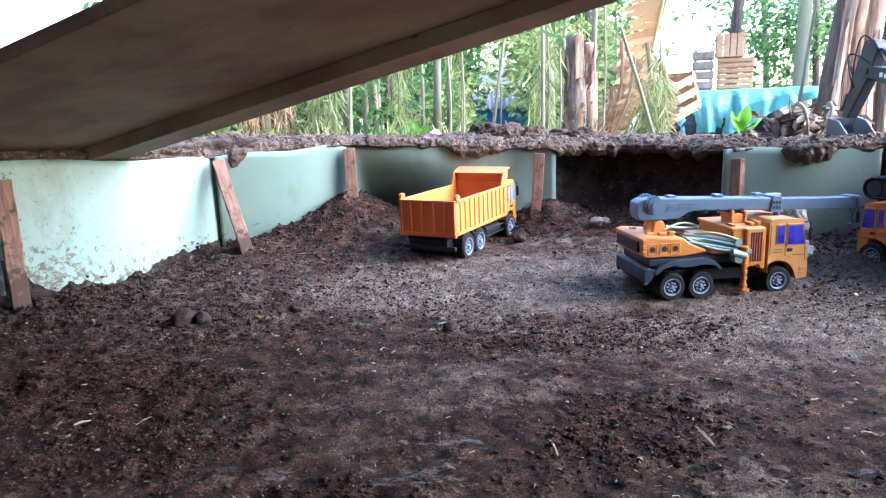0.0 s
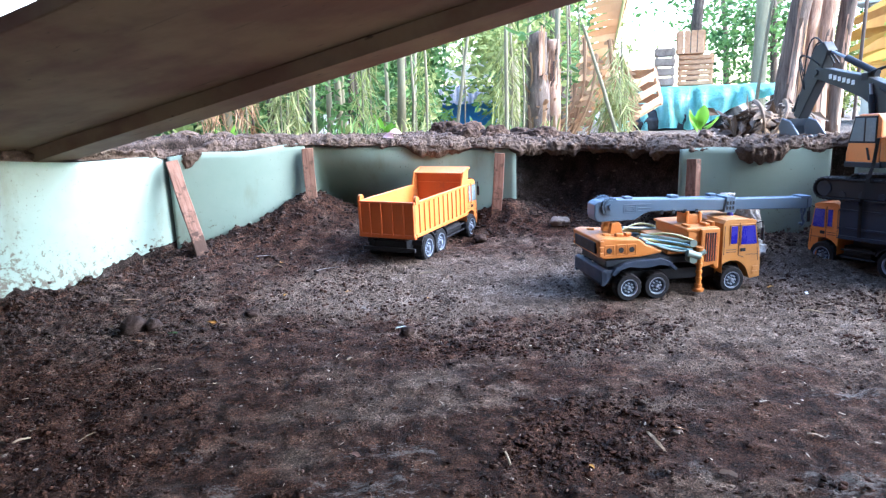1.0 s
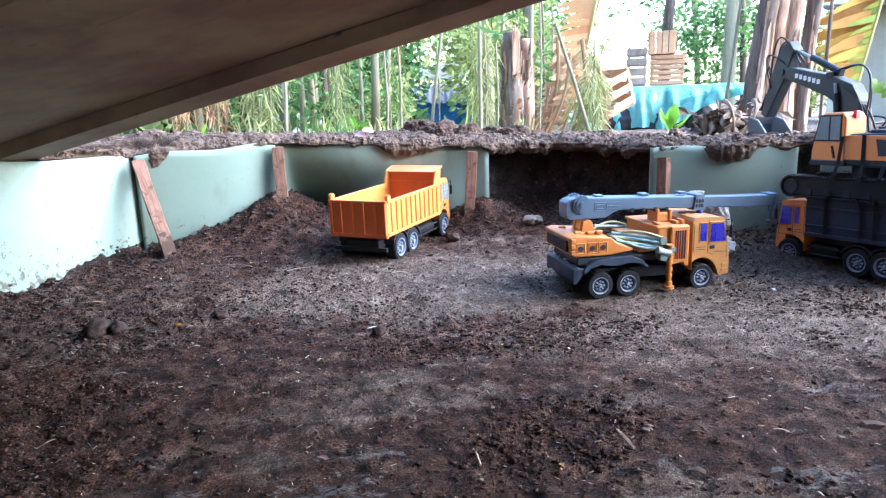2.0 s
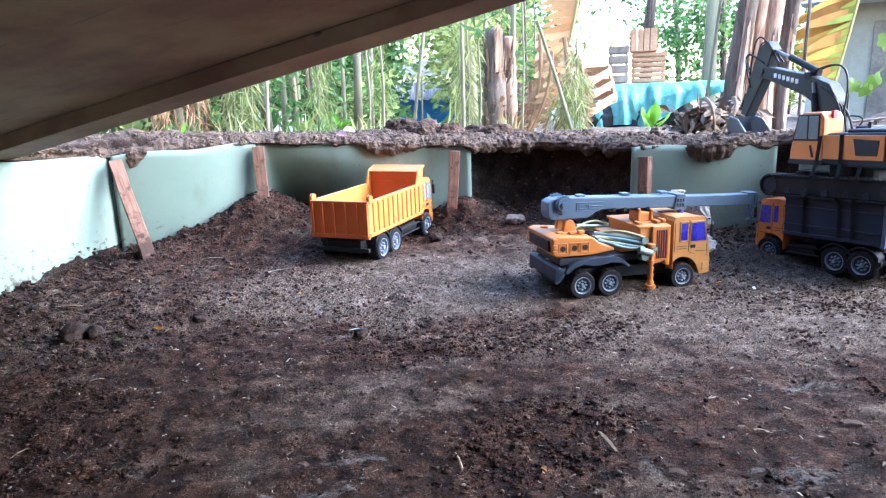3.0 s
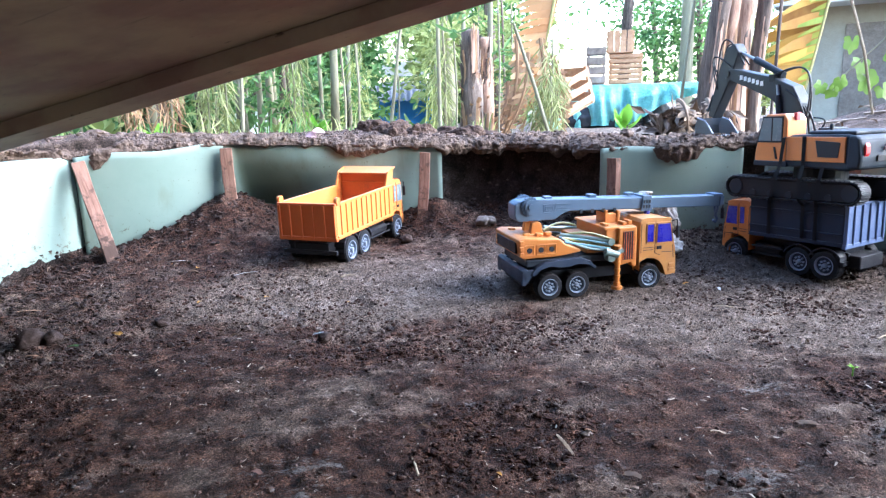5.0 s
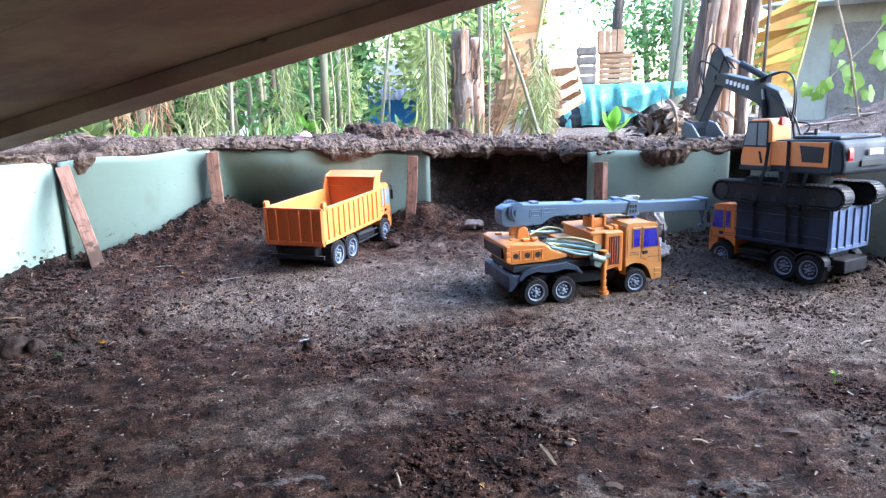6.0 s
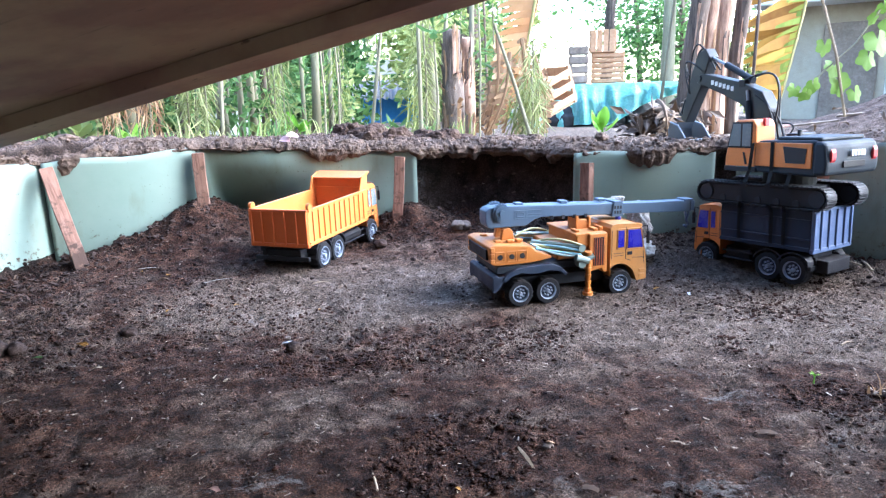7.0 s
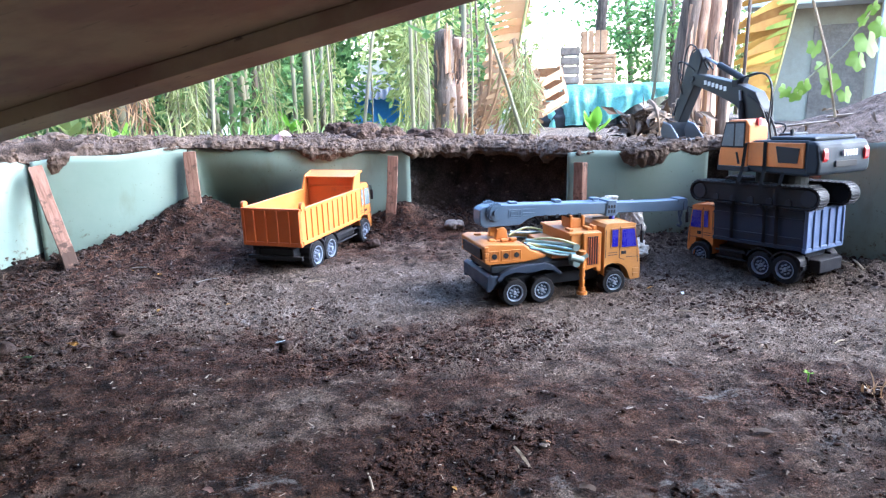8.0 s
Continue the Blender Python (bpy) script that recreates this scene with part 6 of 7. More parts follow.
def ragged_stem(x, y, z0, z1, r, lean, mat, name, label, seed, strips=9, group="banana stems"):
    """A banana stem: an uneven stem wrapped in peeling dry sheaths."""
    rnd = random.Random(seed)
    t = thing(name, Matrix.Translation((x, y, z0)), label, "tree trunk", group)
    n = 10
    pts = [(lean * (k / n), 0.02 * math.sin(k), (z1 - z0) * k / n) for k in range(n + 1)]
    part("stem", tube(pts, [r * (1.15 - 0.3 * k / n) for k in range(n + 1)], None, 16, rnd, 0.10), mat, t, smooth=True)
    for q in range(strips):
        a = rnd.uniform(-2.6, -0.4) if q % 2 else rnd.uniform(0, 6.28)
        b = bmesh.new()
        u0, u1 = sorted((rnd.uniform(0.0, 0.6), rnd.uniform(0.35, 1.05)))
        w = rnd.uniform(0.18, 0.5)
        rows = []
        for i in range(9):
            u = u0 + (u1 - u0) * i / 8
            peel = r * (1.12 - 0.3 * u) * (1.03 + (0.5 * rnd.random() if i == 8 else 0) + 0.25 * (i / 8) ** 3)
            row = []
            for k in range(4):
                aa = a + w * (k / 3 - 0.5) * (1 - 0.5 * i / 8)
                row.append(b.verts.new((lean * u + peel * math.cos(aa) + rnd.uniform(-1, 1) * r * 0.05, peel * math.sin(aa), (z1 - z0) * u + rnd.uniform(-1, 1) * r * 0.06)))
            rows.append(row)
        for c, d in zip(rows, rows[1:]):
            for k in range(3):
                b.faces.new((c[k], c[k + 1], d[k + 1], d[k]))
        part("sheath", b, (BANANA, DRYLEAF, BARK)[q % 3], t, "peeling dry sheath")
    return t


def ground_at(bearing, r):
    x, y = away(bearing, r)
    return x, y, on_ground(x, y)


x, y, z = ground_at(10.75, 4.0)
ragged_stem(x, y, z - 0.05, 0.74, 0.062, 0.0, BARK, "banana_stump", "torn dead banana stump with peeling sheaths", 31, 34)
x, y, z = ground_at(12.0, 4.08)
ragged_stem(x, y, z - 0.05, 0.70, 0.044, 0.0, BANANA, "banana_plant", "torn pale banana stem beside a stump", 32, 30)
for k, (b, r, g, lean, mat, lab) in enumerate(((29.7, 4.1, 0.048, 0.07, BARK, "dark leaning tree trunk with rough bark"), (31.05, 4.2, 0.036, 0.02, BANANA, "pinkish banana stem with dry sheaths"),
                                               (32.1, 4.25, 0.045, 0.0, BANANA, "pale banana stem with dry sheaths"), (33.15, 4.3, 0.036, 0.03, BARK, "dark banana stem leaning outward"))):
    x, y, z = ground_at(b, r)
    ragged_stem(x, y, z - 0.05, 2.0, g, lean * 2, mat, "banana_plant", lab, 40 + k, 16)


def strip_leaf(name, base, tip, bow, width, mat, ribmat, label, seed, strips=34, side=Vector((1, 0, 0)), tear=0.35, droop=0.3, fill=1.0, group="dead banana leaves", sides=(-1, 1)):
    """A banana leaf torn into strips: a midrib and separate narrow lobes."""
    rnd = random.Random(seed)
    t = thing(name, Matrix.Translation(base), label, "leaf", group)
    base, tip = Vector(base), Vector(tip)
    line = [p - base for p in arc(base, tip, bow, 13)]
    part("midrib", tube(line, [0.014 * (1 - 0.75 * k / 12) for k in range(13)], None, 6), ribmat, t)
    b = bmesh.new()
    for s in sides:
        for k in range(strips):
            u = (k + 0.2) / strips
            i = min(11, int(u * 12))
            p = line[i].lerp(line[i + 1], u * 12 - i)
            d = (line[i + 1] - line[i]).normalized()
            w = width * math.sin(math.pi * (0.08 + 0.88 * u)) ** 0.6 * rnd.uniform(1 - tear, 1.05)
            hw = (tip - base).length / strips * rnd.uniform(0.42, 0.62) * fill
            out = (side * s + d * rnd.uniform(0.1, 1.0) * droop + Vector((0, rnd.uniform(-0.25, 0.25), rnd.uniform(-1.0, 0.3) * droop))).normalized()
            sag = Vector((0, rnd.uniform(-0.02, 0.02), -rnd.uniform(0.0, 0.25) * w))
            prev = None
            for j in range(4):
                f = j / 3
                c = p + out * w * f + sag * f * f
                ww = hw * (1 - 0.6 * f * f)
                row = (b.verts.new(c - d * ww), b.verts.new(c + d * ww))
                if prev:
                    b.faces.new((prev[0], prev[1], row[1], row[0]))
                prev = row
    part("blade", b, mat, t)
    return t


x, y = away(18.6, 4.4)
x2, y2 = away(16.0, 4.4)
strip_leaf("dead_banana_leaf", (x, y, 1.30), (x2, y2, 0.27), (0.0, 0, 0), 0.235, SLATLEAF, GOLDLEAF_RIB, "dry orange-brown banana leaf hanging in torn slats", 51, 24, tear=0.18, droop=0.04, fill=1.05, sides=(-1,))
strip_leaf("dead_banana_leaf", (x - 0.03, y + 0.05, 1.0), (x2 - 0.06, y2 + 0.05, 0.12), (0.0, 0, 0), 0.13, DRYLEAF, DRYLEAF, "brown shredded banana leaf hanging behind another", 52, 30, tear=0.6, droop=0.5, sides=(-1,))
for k, (b, z1, dx) in enumerate(((14.6, 0.72, -0.10), (15.6, 0.62, -0.16), (16.6, 0.70, -0.05), (17.6, 0.60, 0.05), (13.9, 0.45, -0.14))):
    x, y = away(b, 4.25)
    strip_leaf("dead_banana_leaf", (x, y, z1), (x + dx, y - 0.05, 0.12), (0.03, -0.03, 0), 0.07, DRYLEAF, DRYLEAF, "crumpled brown dead leaf hanging down", 60 + k, 16, tear=0.5)
x, y = away(38.6, 4.6)
x2, y2 = away(36.6, 4.6)
strip_leaf("golden_banana_leaf", (x, y, 1.55), (x2, y2, 0.30), (0.02, 0, 0), 0.37, GOLDLEAF, GOLDLEAF_RIB, "large yellow-brown banana leaf hanging down", 71, 40, tear=0.08, droop=0.10, fill=2.3, sides=(-1,))
strip_leaf("golden_banana_leaf", (x - 0.01, y - 0.02, 1.55), (x2 - 0.01, y2 - 0.02, 0.36), (0.02, 0, 0), 0.20, GREENGOLD, GOLDLEAF_RIB, "yellow-green banana leaf beside a golden one", 72, 30, tear=0.6, droop=0.25, fill=0.8, sides=(-1,))
x, y = away(34.5, 4.2)
solid("thin_pole", tube([(x, y, 0.2), (x + 0.01, y, 1.0), (x + 0.03, y, 1.9)], 0.009, None, 8), BARK, Matrix(), "thin dark upright pole among leaves", "pole")
for k, (b, r, top) in enumerate(((27.6, 4.2, (0.10, 0, 1.0)), (8.0, 3.6, (0.0, 0, 1.1)), (17.6, 3.7, (-0.22, 0, 0.62)), (3.6, 4.0, (0.12, 0, 0.8)), (-8.5, 4.0, (0.04, 0, 0.7)))):
    x, y, z = ground_at(b, r)
    solid("bamboo_stick", tube([(x, y, z - 0.03), (x + top[0] * 0.5, y, z + top[2] * 0.5), (x + top[0], y, z + top[2])], [0.011, 0.010, 0.008], None, 8), PALESTEM, Matrix(), "thin bare bamboo stick standing in soil", "stick", "bamboo sticks")
for k, (b, r, z1, w) in enumerate(((17.5, 3.9, 0.66, 0.035), (17.4, 3.8, 0.46, 0.040), (16.6, 3.9, 0.42, 0.035), (8.4, 3.7, 0.75, 0.028), (7.7, 3.9, 0.55, 0.025), (-13.8, 4.3, 0.62, 0.035), (-11.0, 4.4, 0.70, 0.03), (-9.6, 4.2, 0.75, 0.025), (-4.2, 4.2, 0.85, 0.035), (-3.5, 4.4, 0.80, 0.025), (1.2, 4.3, 0.9, 0.025), (-16.5, 4.3, 0.55, 0.04))):
    x, y, z = ground_at(b, r)
    v, f = leaf_cloud(np.random.RandomState(80 + k), [(0, 0, h) for h in np.linspace(0.10, z1 - z, 14)], 12, (w, w, 0.05), 0.13, 1.8, 0.06)
    t = thing("trailing_vine", Matrix.Translation((x, y, z)), "trailing plant with narrow drooping green leaves", "plant", "trailing plants")
    leaves_part("leaves", v, f, (BLADE, BLADE, LEAFY, BLADE, LEAFY, DRYLEAF)[k % 6], t)
    part("stem", tube([(0, 0, -0.02), (0.01, 0, (z1 - z) * 0.5), (0, 0, z1 - z)], 0.006, None, 6), PALESTEM, t)


# a deep thicket behind the saplings
rs = np.random.RandomState(301)
for k, (b0, b1, r, top) in enumerate(((-24, -14, 9.5, 1.7), (-16, -5, 10.5, 2.0), (-6, 2.5, 11.5, 2.0), (8.5, 14.5, 13.0, 1.7))):
    cs = [(*away(rs.uniform(b0, b1), r + rs.uniform(-0.6, 0.9)), rs.uniform(-0.2, top)) for q in range(130)]
    v, f = leaf_cloud(rs, cs, 46, (0.22, 0.22, 0.18), 0.16, 0.4, 0.5)
    me = bpy.data.meshes.new("thicket")
    me.from_pydata(v.tolist(), [], f.tolist())
    me.materials.append(LEAF)
    tagged(new("thicket", me), "dense dark green thicket of leaves behind thin trees", "thicket", kind="stuff")


# ---- crates and tarpaulin ----
def crate(m, w, d, h, slats, label, upright=False, mat=PALEWOOD):
    t = thing("wooden_crate", m, label, "crate", "wooden crates")
    for sx in (-1, 1):
        for sy in (-1, 1):
            part("corner_post", box(sx * (w / 2 - 0.012) - 0.012, sx * (w / 2 - 0.012) + 0.012, sy * (d / 2 - 0.012) - 0.012, sy * (d / 2 - 0.012) + 0.012, 0, h, 0.002), mat, t)
    for sy in (-1, 1):
        for k in range(slats):
            if upright:
                c = -w / 2 + w * (k + 0.5) / slats
                part("slat", box(c - w / slats * 0.42, c + w / slats * 0.42, sy * (d / 2 + 0.005) - 0.005, sy * (d / 2 + 0.005) + 0.005, 0, h, 0.002), mat, t)
            else:
                c = h * (k + 0.5) / slats
                f = 0.36 if slats > 3 else 0.27
                part("slat", box(-w / 2, w / 2, sy * (d / 2 + 0.005) - 0.005, sy * (d / 2 + 0.005) + 0.005, c - h / slats * f, c + h / slats * f, 0.002), mat, t)
    for sx in (-1, 1):
        for k in range(slats):
            c = h * (k + 0.5) / slats
            part("slat", box(sx * (w / 2 + 0.005) - 0.005, sx * (w / 2 + 0.005) + 0.005, -d / 2, d / 2, c - h / slats * 0.36, c + h / slats * 0.36, 0.002), mat, t)
    for k in range(3):
        c = -d / 2 + d * (k + 0.5) / 3
        part("floor_slat", box(-w / 2, w / 2, c - 0.04, c + 0.04, 0.0, 0.010, 0.002), mat, t)
    return t


GREYWOOD = rough_stuff("grey_crate_wood", [(0.3, (0.12, 0.09, 0.07)), (0.55, (0.24, 0.19, 0.15)), (0.75, (0.36, 0.30, 0.25))], 4, 40, 30, 0.002, 0.85)
x, y = away(23.6, 7.0)
tz = 0.46
crate(pose(x, y, tz, 0, 0, -24), 0.30, 0.24, 0.29, 6, "slatted wooden crate standing on a covered table")
crate(pose(x - 0.06, y, tz + 0.295, 0, 0, -24), 0.24, 0.22, 0.21, 4, "pale wooden crate stacked on another crate", True)
x2, y2 = away(21.4, 6.9)
crate(pose(x2 - 0.02, y2, tz, 0, 0, -22), 0.17, 0.26, 0.36, 4, "dark weathered wooden crate beside a paler one", False, GREYWOOD)
x3, y3 = away(19.0, 5.9)
TILTED = pose(x3, y3, 0.165, 0, -20, 30)
tilted = crate(TILTED @ Matrix.Translation((0.19, 0.145, 0)), 0.38, 0.29, 0.34, 3, "empty wooden crate tilted on its end")
part("end_board", box(-0.208, -0.199, -0.14, 0.14, 0.03, 0.31, 0.002), GREYWOOD, tilted, "dark end board")


def tarp():
    m, n, l, bs = material("turquoise_tarp", 0.42)
    v = coords(n, l, 1.0)
    f = noise_tex(n, l, v, 5, 5)
    l.new(ramp(n, l, f, [(0.3, (0.20, 0.50, 0.44)), (0.7, (0.36, 0.66, 0.59))]), bs.inputs["Base Color"])
    bump(n, l, bs, noise_tex(n, l, v, 11, 7, 0.6), 0.8, 0.04)
    b = bmesh.new()
    nu, nv = 60, 40
    g = {}
    c, s = math.cos(radians(-24)), math.sin(radians(-24))
    ox, oy = away(23.8, 6.75)
    for i in range(nu + 1):
        for j in range(nv + 1):
            u, w = i / nu * 2 - 1, j / nv
            X = u * 0.66
            if w < 0.35:
                Y, Z = 0.42 * (1 - w / 0.35), 0.455 + 0.006 * math.sin(11 * u)
            else:
                q = (w - 0.35) / 0.65
                drop = 0.40 + 0.02 * math.sin(7 * u + 1) - 0.30 * max(0, u + 0.1)
                fold = 0.6 * abs(math.sin(5.5 * u + 0.8 * q)) + 0.4 * abs(math.sin(12 * u - 1.3 * q + 1)) + 0.28 * math.sin(19 * u + 2.2 * q) * q + 0.16 * math.sin(43 * u - 3 * q)
                Y = -0.16 * fold * min(1, 2.5 * q) - 0.03 * math.sin(31 * u - 2 * q) * q - 0.06 * q
                Z = 0.455 - drop * q
            if u < -0.55:
                k = (-0.55 - u) / 0.45
                X -= 0.10 * k
                Z -= 0.30 * k * k * (1 - 0.3 * w)
            g[i, j] = b.verts.new((ox + X * c - Y * s, oy + X * s + Y * c, Z))
    for i in range(nu):
        for j in range(nv):
            b.faces.new((g[i, j], g[i + 1, j], g[i + 1, j + 1], g[i, j + 1]))
    bmesh.ops.solidify(b, geom=b.faces[:], thickness=0.003)
    solid("tarpaulin", b, m, Matrix(), "turquoise plastic tarpaulin draped over a table", "tarpaulin", smooth=True)
    t = thing("garden_table", pose(ox + 0.09, oy + 0.2, 0, 0, 0, -24), "low rough wooden table under a tarpaulin", "table")
    part("tabletop", box(-0.56, 0.56, -0.2, 0.2, 0.41, 0.44, 0.004), GREYWOOD, t)
    for sx in (-1, 1):
        for sy in (-1, 1):
            part("leg", box(sx * 0.5 - 0.025, sx * 0.5 + 0.025, sy * 0.15 - 0.025, sy * 0.15 + 0.025, -0.1, 0.41, 0.003), GREYWOOD, t)


tarp()
# dark lumps added to fill the black space below the tarpaulin
DARKLUMP = rough_stuff("black_sack", [(0.3, (0.008, 0.008, 0.009)), (0.7, (0.025, 0.024, 0.024))], 6, 40, 30, 0.006, 0.6)
for k, (b, r) in enumerate(((20.2, 6.7), (22.2, 6.75), (24.2, 6.8), (26.0, 6.8))):
    x, y = away(b, r)
    solid("black_sack", lump(1700 + k, 0.17, 0.09, 0.20, 0.3, 4), DARKLUMP, pose(x, y, 0.08, 0, 0, -24), "added dark lump filling the black space under a table", "sack", "sacks under the table", smooth=True)


# ---- broad-leaved plants ----
def broad_plant(x, y, z, n, size, mat, label, seed, up=0.5):
    rnd = random.Random(seed)
    t = thing("broad_leaved_plant", Matrix.Translation((x, y, z)), label, "plant", "broad-leaved plants")
    for k in range(n):
        a = 6.28 * k / n + rnd.uniform(-0.4, 0.4)
        ln = size * rnd.uniform(0.7, 1.1)
        b = leaf_mesh(ln, ln * 0.5, -0.12 * ln, 0.18, 8)
        b.transform(Matrix.Rotation(a, 4, 'Z') @ Matrix.Translation((0.01, 0, size * rnd.uniform(0.2, 0.6))) @ Matrix.Rotation(-rnd.uniform(up * 0.5, up * 1.5), 4, 'Y') @ Matrix.Translation((ln / 2, 0, 0)))
        part("leaf", b, mat, t, smooth=True)
    part("stem", tube([(0, 0, -0.01), (0.002, 0, size * 0.3), (0, 0, size * 0.62)], 0.0035, None, 6), mat, t)
    return t


x, y, z = ground_at(23.3, 2.25)
broad_plant(x, y, z, 8, 0.072, LEAFB, "bright green broad-leaved young plant on the rim", 91, 0.95)
rnd = random.Random(8)
for k in range(12):
    b, r = rnd.uniform(-22, 6), rnd.uniform(4.2, 5.6)
    x, y, z = ground_at(b, r)
    broad_plant(x, y, z, 7, rnd.uniform(0.08, 0.16), (LEAF, LEAFB, LEAF, LEAFY)[k % 4], "green broad-leaved weed among grass", 92 + k, 0.8)
for k, (b, r, z, s) in enumerate(((-0.2, 3.2, 0.66, 0.13), (1.0, 3.3, 0.74, 0.11), (4.5, 4.2, 0.82, 0.34), (9.3, 3.4, 0.66, 0.10), (14.2, 4.8, 1.1, 0.30), (13.0, 3.6, 0.92, 0.14))):
    x, y = away(b, r)
    broad_plant(x, y, z - s * 0.4, 4, s, (LEAFB, LEAF)[k % 2], "large green leaves on a thin stalk", 130 + k, 0.3)
    solid("stalk", tube([(x, y, on_ground(x, y) - 0.02), (x + 0.01, y, (z - s * 0.4) * 0.6), (x, y, z - s * 0.4 + 0.01)], 0.005, None, 6), PALESTEM, Matrix(), "thin green stalk carrying leaves", "stalk", "leaf stalks")


def lobed_leaf(size, seed):
    """A maple-like vine leaf: five pointed, toothed lobes, slightly cupped."""
    b = bmesh.new()
    c = b.verts.new((0, 0, 0))
    ring = []
    lobes = ((0, 1.0), (1.05, 0.86), (-1.05, 0.86), (2.15, 0.58), (-2.15, 0.58))
    for k in range(61):
        a = -2.85 + 5.7 * k / 60
        rr = max(h * max(0.0, 1 - abs(a - q) / 0.85) ** 0.7 for q, h in lobes)
        rr = size * (0.30 + 0.40 * rr + 0.025 * (k % 2))
        ring.append(b.verts.new((rr * math.sin(a), rr * math.cos(a), 0.10 * size * math.sin(2 * a + seed) - 0.25 * rr * rr / size)))
    for p, q in zip(ring, ring[1:]):
        b.faces.new((c, p, q))
    return b


VINELEAF = leaf_material("vine_leaf", (0.09, 0.17, 0.02), (0.16, 0.25, 0.035), 0.35)
vx, vy = away(40.5, 2.3)
vine = thing("leafy_vine", Matrix.Translation((vx, vy, 0.31)), "climbing vine with bright lobed leaves on a bare twig", "plant")
part("twig", tube([(-0.15, 0, 0.42), (-0.08, 0.01, 0.28), (-0.03, 0, 0.14), (0.02, 0, -0.04)], 0.004, None, 6), TWIG, vine)
part("tendril", tube([(-0.10, 0.02, 0.05), (0.03, 0, 0.17), (0.12, 0, 0.29), (0.22, 0.01, 0.36)], 0.0025, None, 6), PALESTEM, vine)
for k, (dx, dz, s) in enumerate(((-0.055, 0.165, 0.075), (0.075, 0.175, 0.115), (0.100, 0.130, 0.09), (-0.115, 0.055, 0.07), (-0.135, 0.030, 0.06), (-0.005, 0.060, 0.10), (-0.020, 0.105, 0.085), (0.030, 0.030, 0.07), (0.06, 0.235, 0.05), (0.10, 0.27, 0.06), (0.14, 0.22, 0.09), (0.18, 0.30, 0.07), (-0.16, 0.045, 0.06))):
    b = lobed_leaf(s * 0.64, k)
    b.transform(Matrix.Translation((dx, random.Random(k).uniform(-0.04, 0.03), dz)) @ Matrix.Rotation(radians(90 + 24 * math.sin(5 * k)), 4, 'X') @ Matrix.Rotation(radians(180 + 30 * math.sin(3 * k)), 4, 'Z'))
    part("leaf", b, VINELEAF, vine, smooth=True)

# ---- buildings ----
PLASTER = rough_stuff("grey_plaster", [(0.3, (0.33, 0.285, 0.215)), (0.6, (0.42, 0.375, 0.29)), (0.8, (0.50, 0.455, 0.36))], 1.2, 14, 40, 0.004, 0.85)
BLUEWALL = rough_stuff("blue_paint", [(0.3, (0.04, 0.16, 0.42)), (0.7, (0.08, 0.26, 0.58))], 1.5, 14, 40, 0.003, 0.7)
ROOFING = rough_stuff("fibre_roofing", [(0.3, (0.20, 0.18, 0.18)), (0.6, (0.34, 0.31, 0.31)), (0.8, (0.44, 0.41, 0.40))], 1.5, 14, 30, 0.006, 0.85)
WHITEWASH = rough_stuff("white_render", [(0.3, (0.55, 0.54, 0.51)), (0.7, (0.72, 0.71, 0.68))], 1.2, 14, 40, 0.003, 0.8)
DARKHOLE = rough_stuff("dark_interior", [(0.3, (0.02, 0.03, 0.05)), (0.7, (0.04, 0.05, 0.08))], 2, 10, 20, 0.002, 0.7)


def corrugated(w, l, waves, amp):
    b = bmesh.new()
    n = waves * 6
    rows = [[b.verts.new((-w / 2 + w * i / n, y, amp * math.sin(2 * math.pi * waves * i / n))) for i in range(n + 1)] for y in (0, l)]
    for i in range(n):
        b.faces.new((rows[0][i], rows[0][i + 1], rows[1][i + 1], rows[1][i]))
    bmesh.ops.solidify(b, geom=b.faces[:], thickness=0.012)
    return b


x, y = away(5.4, 14.0)
hut = thing("blue_hut", pose(x, y, 0, 0, 0, -5), "small blue-walled hut with a corrugated roof", "house")
part("wall", box(-0.60, 0.60, 0, 1.6, -0.6, 0.40, 0.01), BLUEWALL, hut)
rf = corrugated(1.9, 0.95, 15, 0.020)
rf.transform(Matrix.Translation((0, -0.25, 0.38)) @ Matrix.Rotation(radians(24), 4, 'X'))
part("roof", rf, ROOFING, hut, "grey-brown corrugated roof")
part("gable", prism([(-0.5, 0.9), (-0.5, 1.15), (0.6, 1.30), (0.9, 0.95)], 1.2, 1.3, 0.004), PLASTER, hut)
x, y = away(-6.9, 5.6)
fence = thing("picket_fence", pose(x, y, 0, 0, 0, 6), "low weathered pale picket fence among plants", "fence")
for k in range(9):
    r2 = random.Random(40 + k)
    part("picket", box(-0.26 + 0.056 * k, -0.214 + 0.056 * k, -0.006, 0.006, -0.2, 0.30 + r2.uniform(-0.02, 0.03), 0.002), WHITEWASH, fence)
for z in (0.06, 0.22):
    part("rail", box(-0.27, 0.25, 0.0065, 0.022, z - 0.015, z + 0.015, 0.002), GREYWOOD, fence)

REDTILE = rough_stuff("red_tile", [(0.3, (0.26, 0.10, 0.07)), (0.7, (0.42, 0.19, 0.14))], 2, 14, 30, 0.004, 0.85)
x, y = away(42.5, 9.0)
villa = thing("grey_house", pose(x, y, 0, 0, 0, -40), "grey plastered house with a pale concrete beam", "house")
part("wall", box(-1.15, 4.0, 0.4, 3.4, -0.4, 2.6, 0.01), PLASTER, villa)
part("beam", box(-1.3, 4.0, -0.15, 0.36, 1.30, 1.50, 0.02), WHITEWASH, villa, "pale concrete beam")
part("column", box(0.10, 0.26, -0.1, 0.2, -0.4, 1.30, 0.01), WHITEWASH, villa)
part("column", box(-1.15, -0.98, -0.1, 0.2, -0.4, 1.30, 0.01), PLASTER, villa)
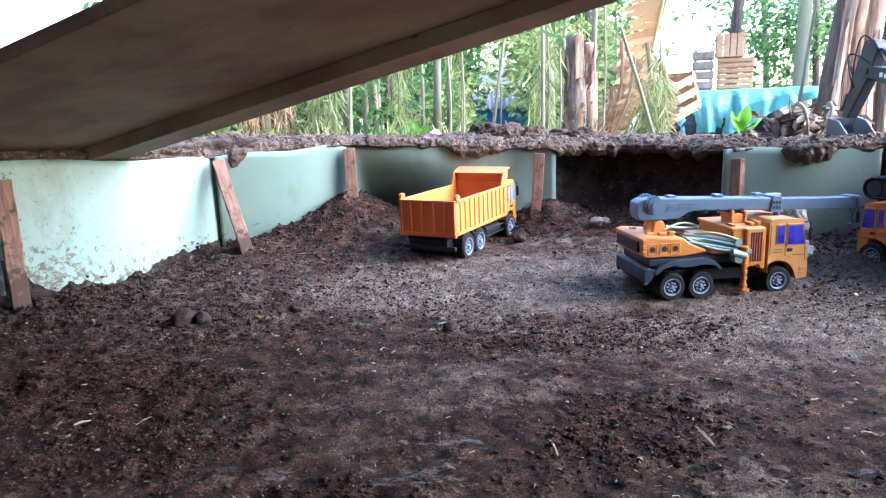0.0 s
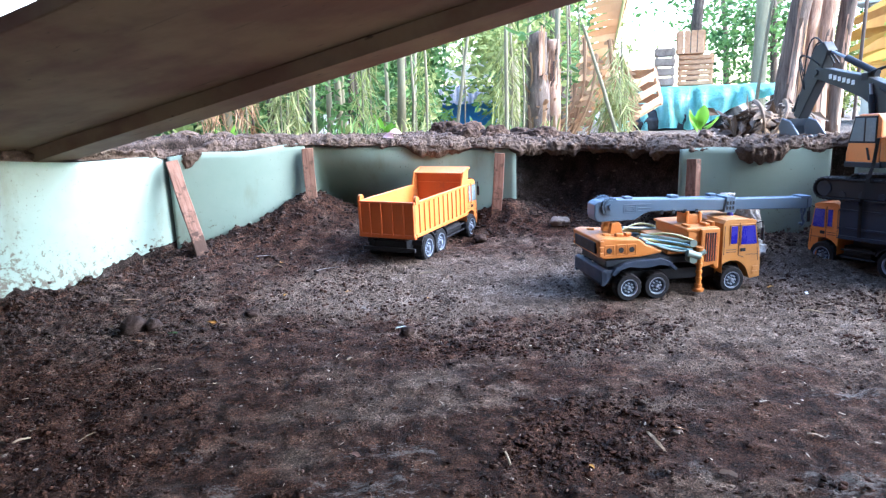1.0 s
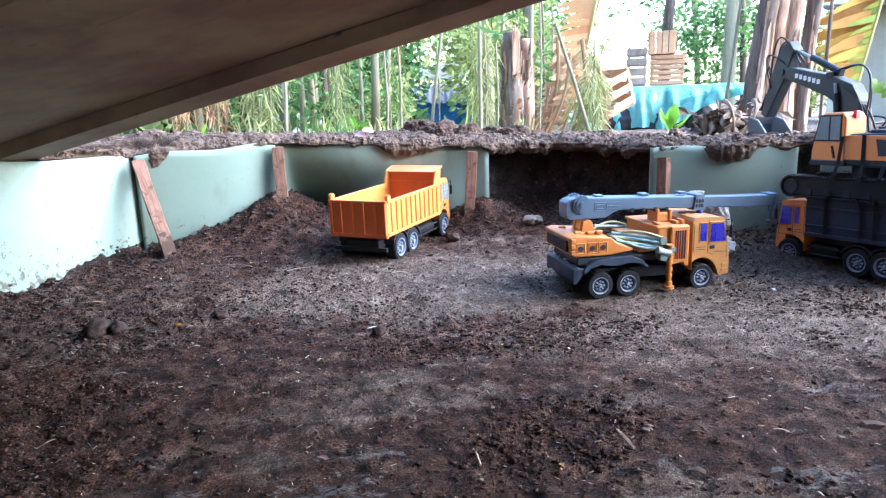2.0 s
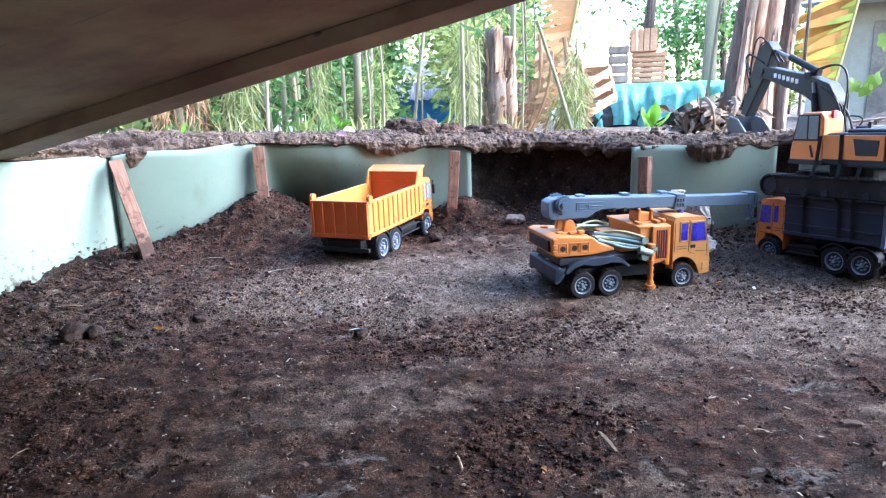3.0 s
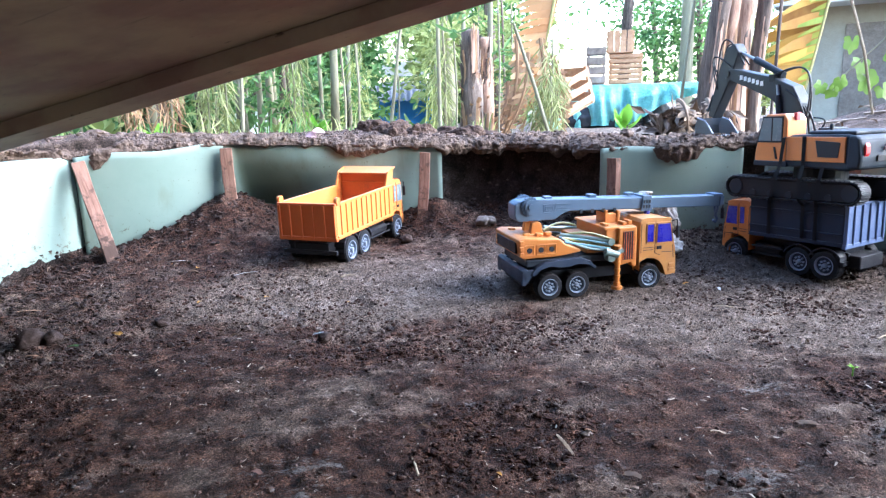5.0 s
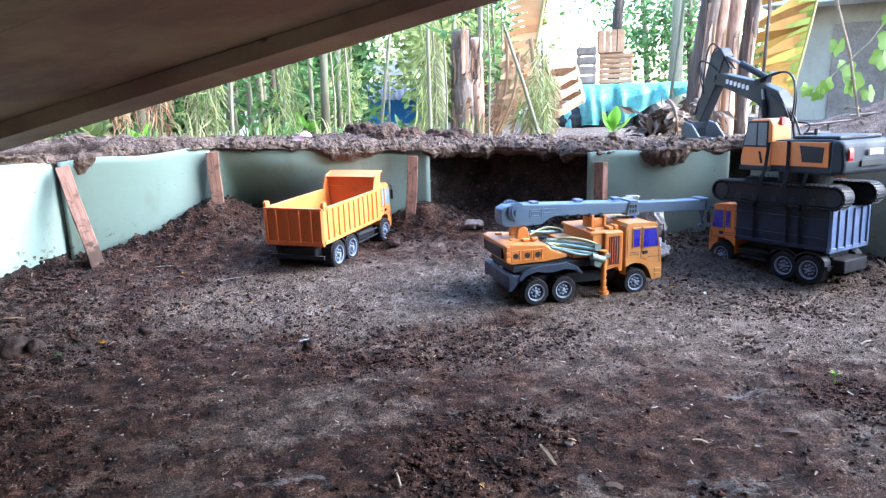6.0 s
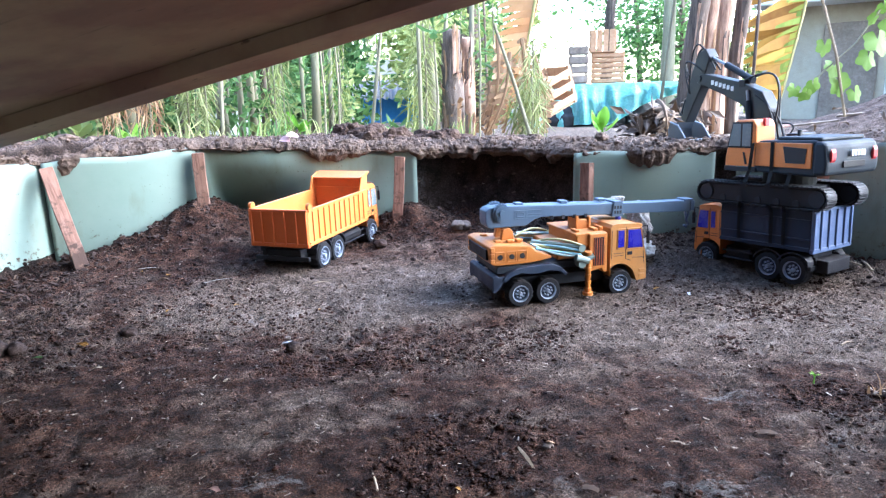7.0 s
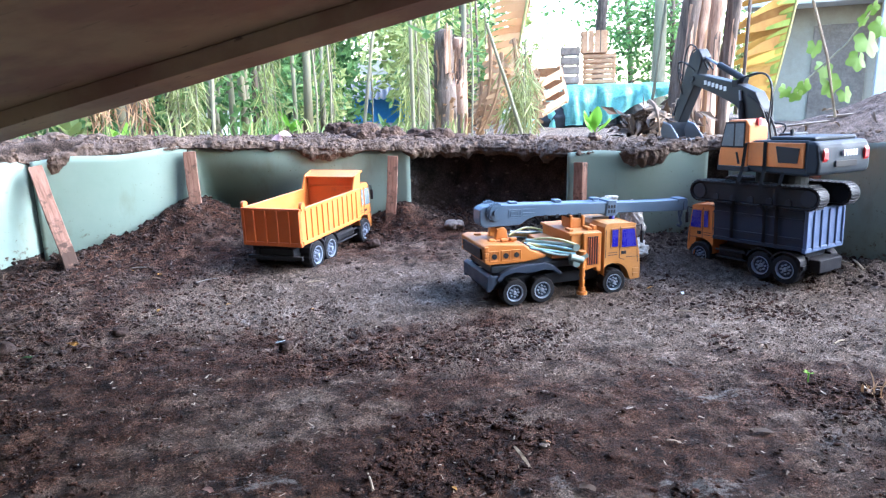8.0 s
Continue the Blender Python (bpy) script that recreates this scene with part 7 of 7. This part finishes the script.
for k in range(14):
    part("roof_tile", rod((-1.2 + 0.30 * k, -0.25, 1.53), (-1.2 + 0.30 * k, 0.30, 1.66), 0.085, None, 10), REDTILE, villa)
part("door", box(-0.55, 0.02, 0.36, 0.41, -0.4, 1.1, 0.01), GREYWOOD, villa, "grey wooden door")
w = part("window", box(0.62, 1.25, 0.37, 0.41, 0.45, 0.98, 0.004), DARKHOLE, villa, "dark blue window opening")
part("window_frame", box(0.56, 0.62, 0.34, 0.41, 0.42, 1.02, 0.004), RAWWOOD, w)
part("sill", box(0.55, 1.3, 0.30, 0.41, 0.38, 0.42, 0.004), PLASTER, w)
part("roof", box(-1.6, 4.2, -0.5, 3.6, 2.6, 2.7, 0.02), ROOFING, villa)

# boards and sticks lying on the earth heap
for k, (b, r, ln, a, dz) in enumerate(((37.8, 2.3, 0.11, 2, 0.006), (39.0, 2.35, 0.13, -22, 0.006), (41.5, 2.4, 0.10, -28, 0.006), (36.6, 2.6, 0.10, 15, 0.006))):
    x, y, z = ground_at(b, r)
    solid("old_board", box(-ln / 2, ln / 2, -0.008, 0.008, -0.003, 0.003, 0.001), RAWWOOD if k == 3 else GREYWOOD, pose(x, y, z + dz, 4, -6, a), "weathered grey board lying on the earth heap", "board", "boards on the heap")
for k in range(26):
    r2 = random.Random(1200 + k)
    x, y, z = ground_at(r2.uniform(26, 44), r2.uniform(2.2, 3.6))
    o = new("fallen_leaf", FALLEN[k % 2])
    o.matrix_world = pose(x, y, z + 0.012, r2.uniform(-40, 40), r2.uniform(-40, 40), r2.uniform(0, 360)) @ Matrix.Scale(r2.uniform(0.8, 2.0), 4)
    tagged(o, "dry brown leaf on the earth heap", "leaf", "fallen leaves")
for k in range(6):
    r2 = random.Random(1500 + k)
    x, y, z = ground_at(r2.uniform(27.3, 30.0), r2.uniform(3.5, 4.3))
    strip_leaf("dead_banana_leaf", (x, y, z + r2.uniform(0.10, 0.24)), (x + r2.uniform(-0.18, 0.18), y - 0.12, z + 0.01), (r2.uniform(-0.06, 0.06), -0.05, 0.04), r2.uniform(0.03, 0.06), LITTER, LITTER, "crumpled brown dead leaf in a heap", 1600 + k, 12, tear=0.5)
x, y, z = ground_at(28.6, 3.95)
heap_v, heap_f = leaf_cloud(np.random.RandomState(88), [(0.13 * math.sin(2.4 * k) - 0.02, 0.08 * math.cos(2.4 * k), 0.03 + 0.012 * (k % 9)) for k in range(18)], 30, (0.06, 0.05, 0.03), 0.10, 0.5, 0.34)
litter = thing("leaf_heap", Matrix.Translation((x, y, z)), "heap of crumpled brown dead leaves by a trunk", "leaf heap")
DEADLEAF = leaf_material("dark_dead_leaf", (0.025, 0.015, 0.010), (0.13, 0.08, 0.048), 0.1)
leaves_part("leaves", heap_v, heap_f, DEADLEAF, litter)
part("mound", lump(1800, 0.20, 0.12, 0.07, 0.3, 4), DEADLEAF, litter)
PETAL = leaf_material("pink_petal", (0.50, 0.30, 0.30), (0.62, 0.44, 0.43), 0.3)
for x, z, a in ((-0.030, 0.279, 20), (-0.048, 0.270, -35)):
    solid("pink_petal", leaf_mesh(0.030, 0.020, 0.004, 0.1), PETAL, pose(x, 1.552, z, 38, 8, a), "pale pink fallen petal on the rim", "petal", "petals on the rim", smooth=True)
hanging_grass(0.672, 0.575, on_ground(0.672, 0.575) - 0.004, on_ground(0.672, 0.575) + 0.022, 16, 0.016, DRYLEAF, "small dry grass root standing in the soil", 977, 0.0016)

# ---- unseen walls and overhang, added to block light from behind and the left ----
SHADEWALL = rough_stuff("shade_wall_dark", [(0.3, (0.045, 0.035, 0.028)), (0.6, (0.075, 0.06, 0.048)), (0.8, (0.11, 0.09, 0.075))], 1.2, 14, 40, 0.004, 0.85)
solid("wall_south", box(-3.2, 2.8, -1.75, -1.6, -0.2, 1.695, 0.0), SHADEWALL, Matrix(), "added dark wall out of view that blocks light", "wall", kind="structure")
solid("wall_west", box(-2.55, -2.4, -1.595, 3.3, -0.4, 4.2, 0.0), SHADEWALL, Matrix(), "added dark wall out of view that blocks light", "wall", kind="structure")
solid("eave", box(-2.395, 2.6, -1.75, 0.68, 1.70, 1.76, 0.0), ROOFING, Matrix(), "added overhang out of view that shades the pit's front", "roof", kind="structure")
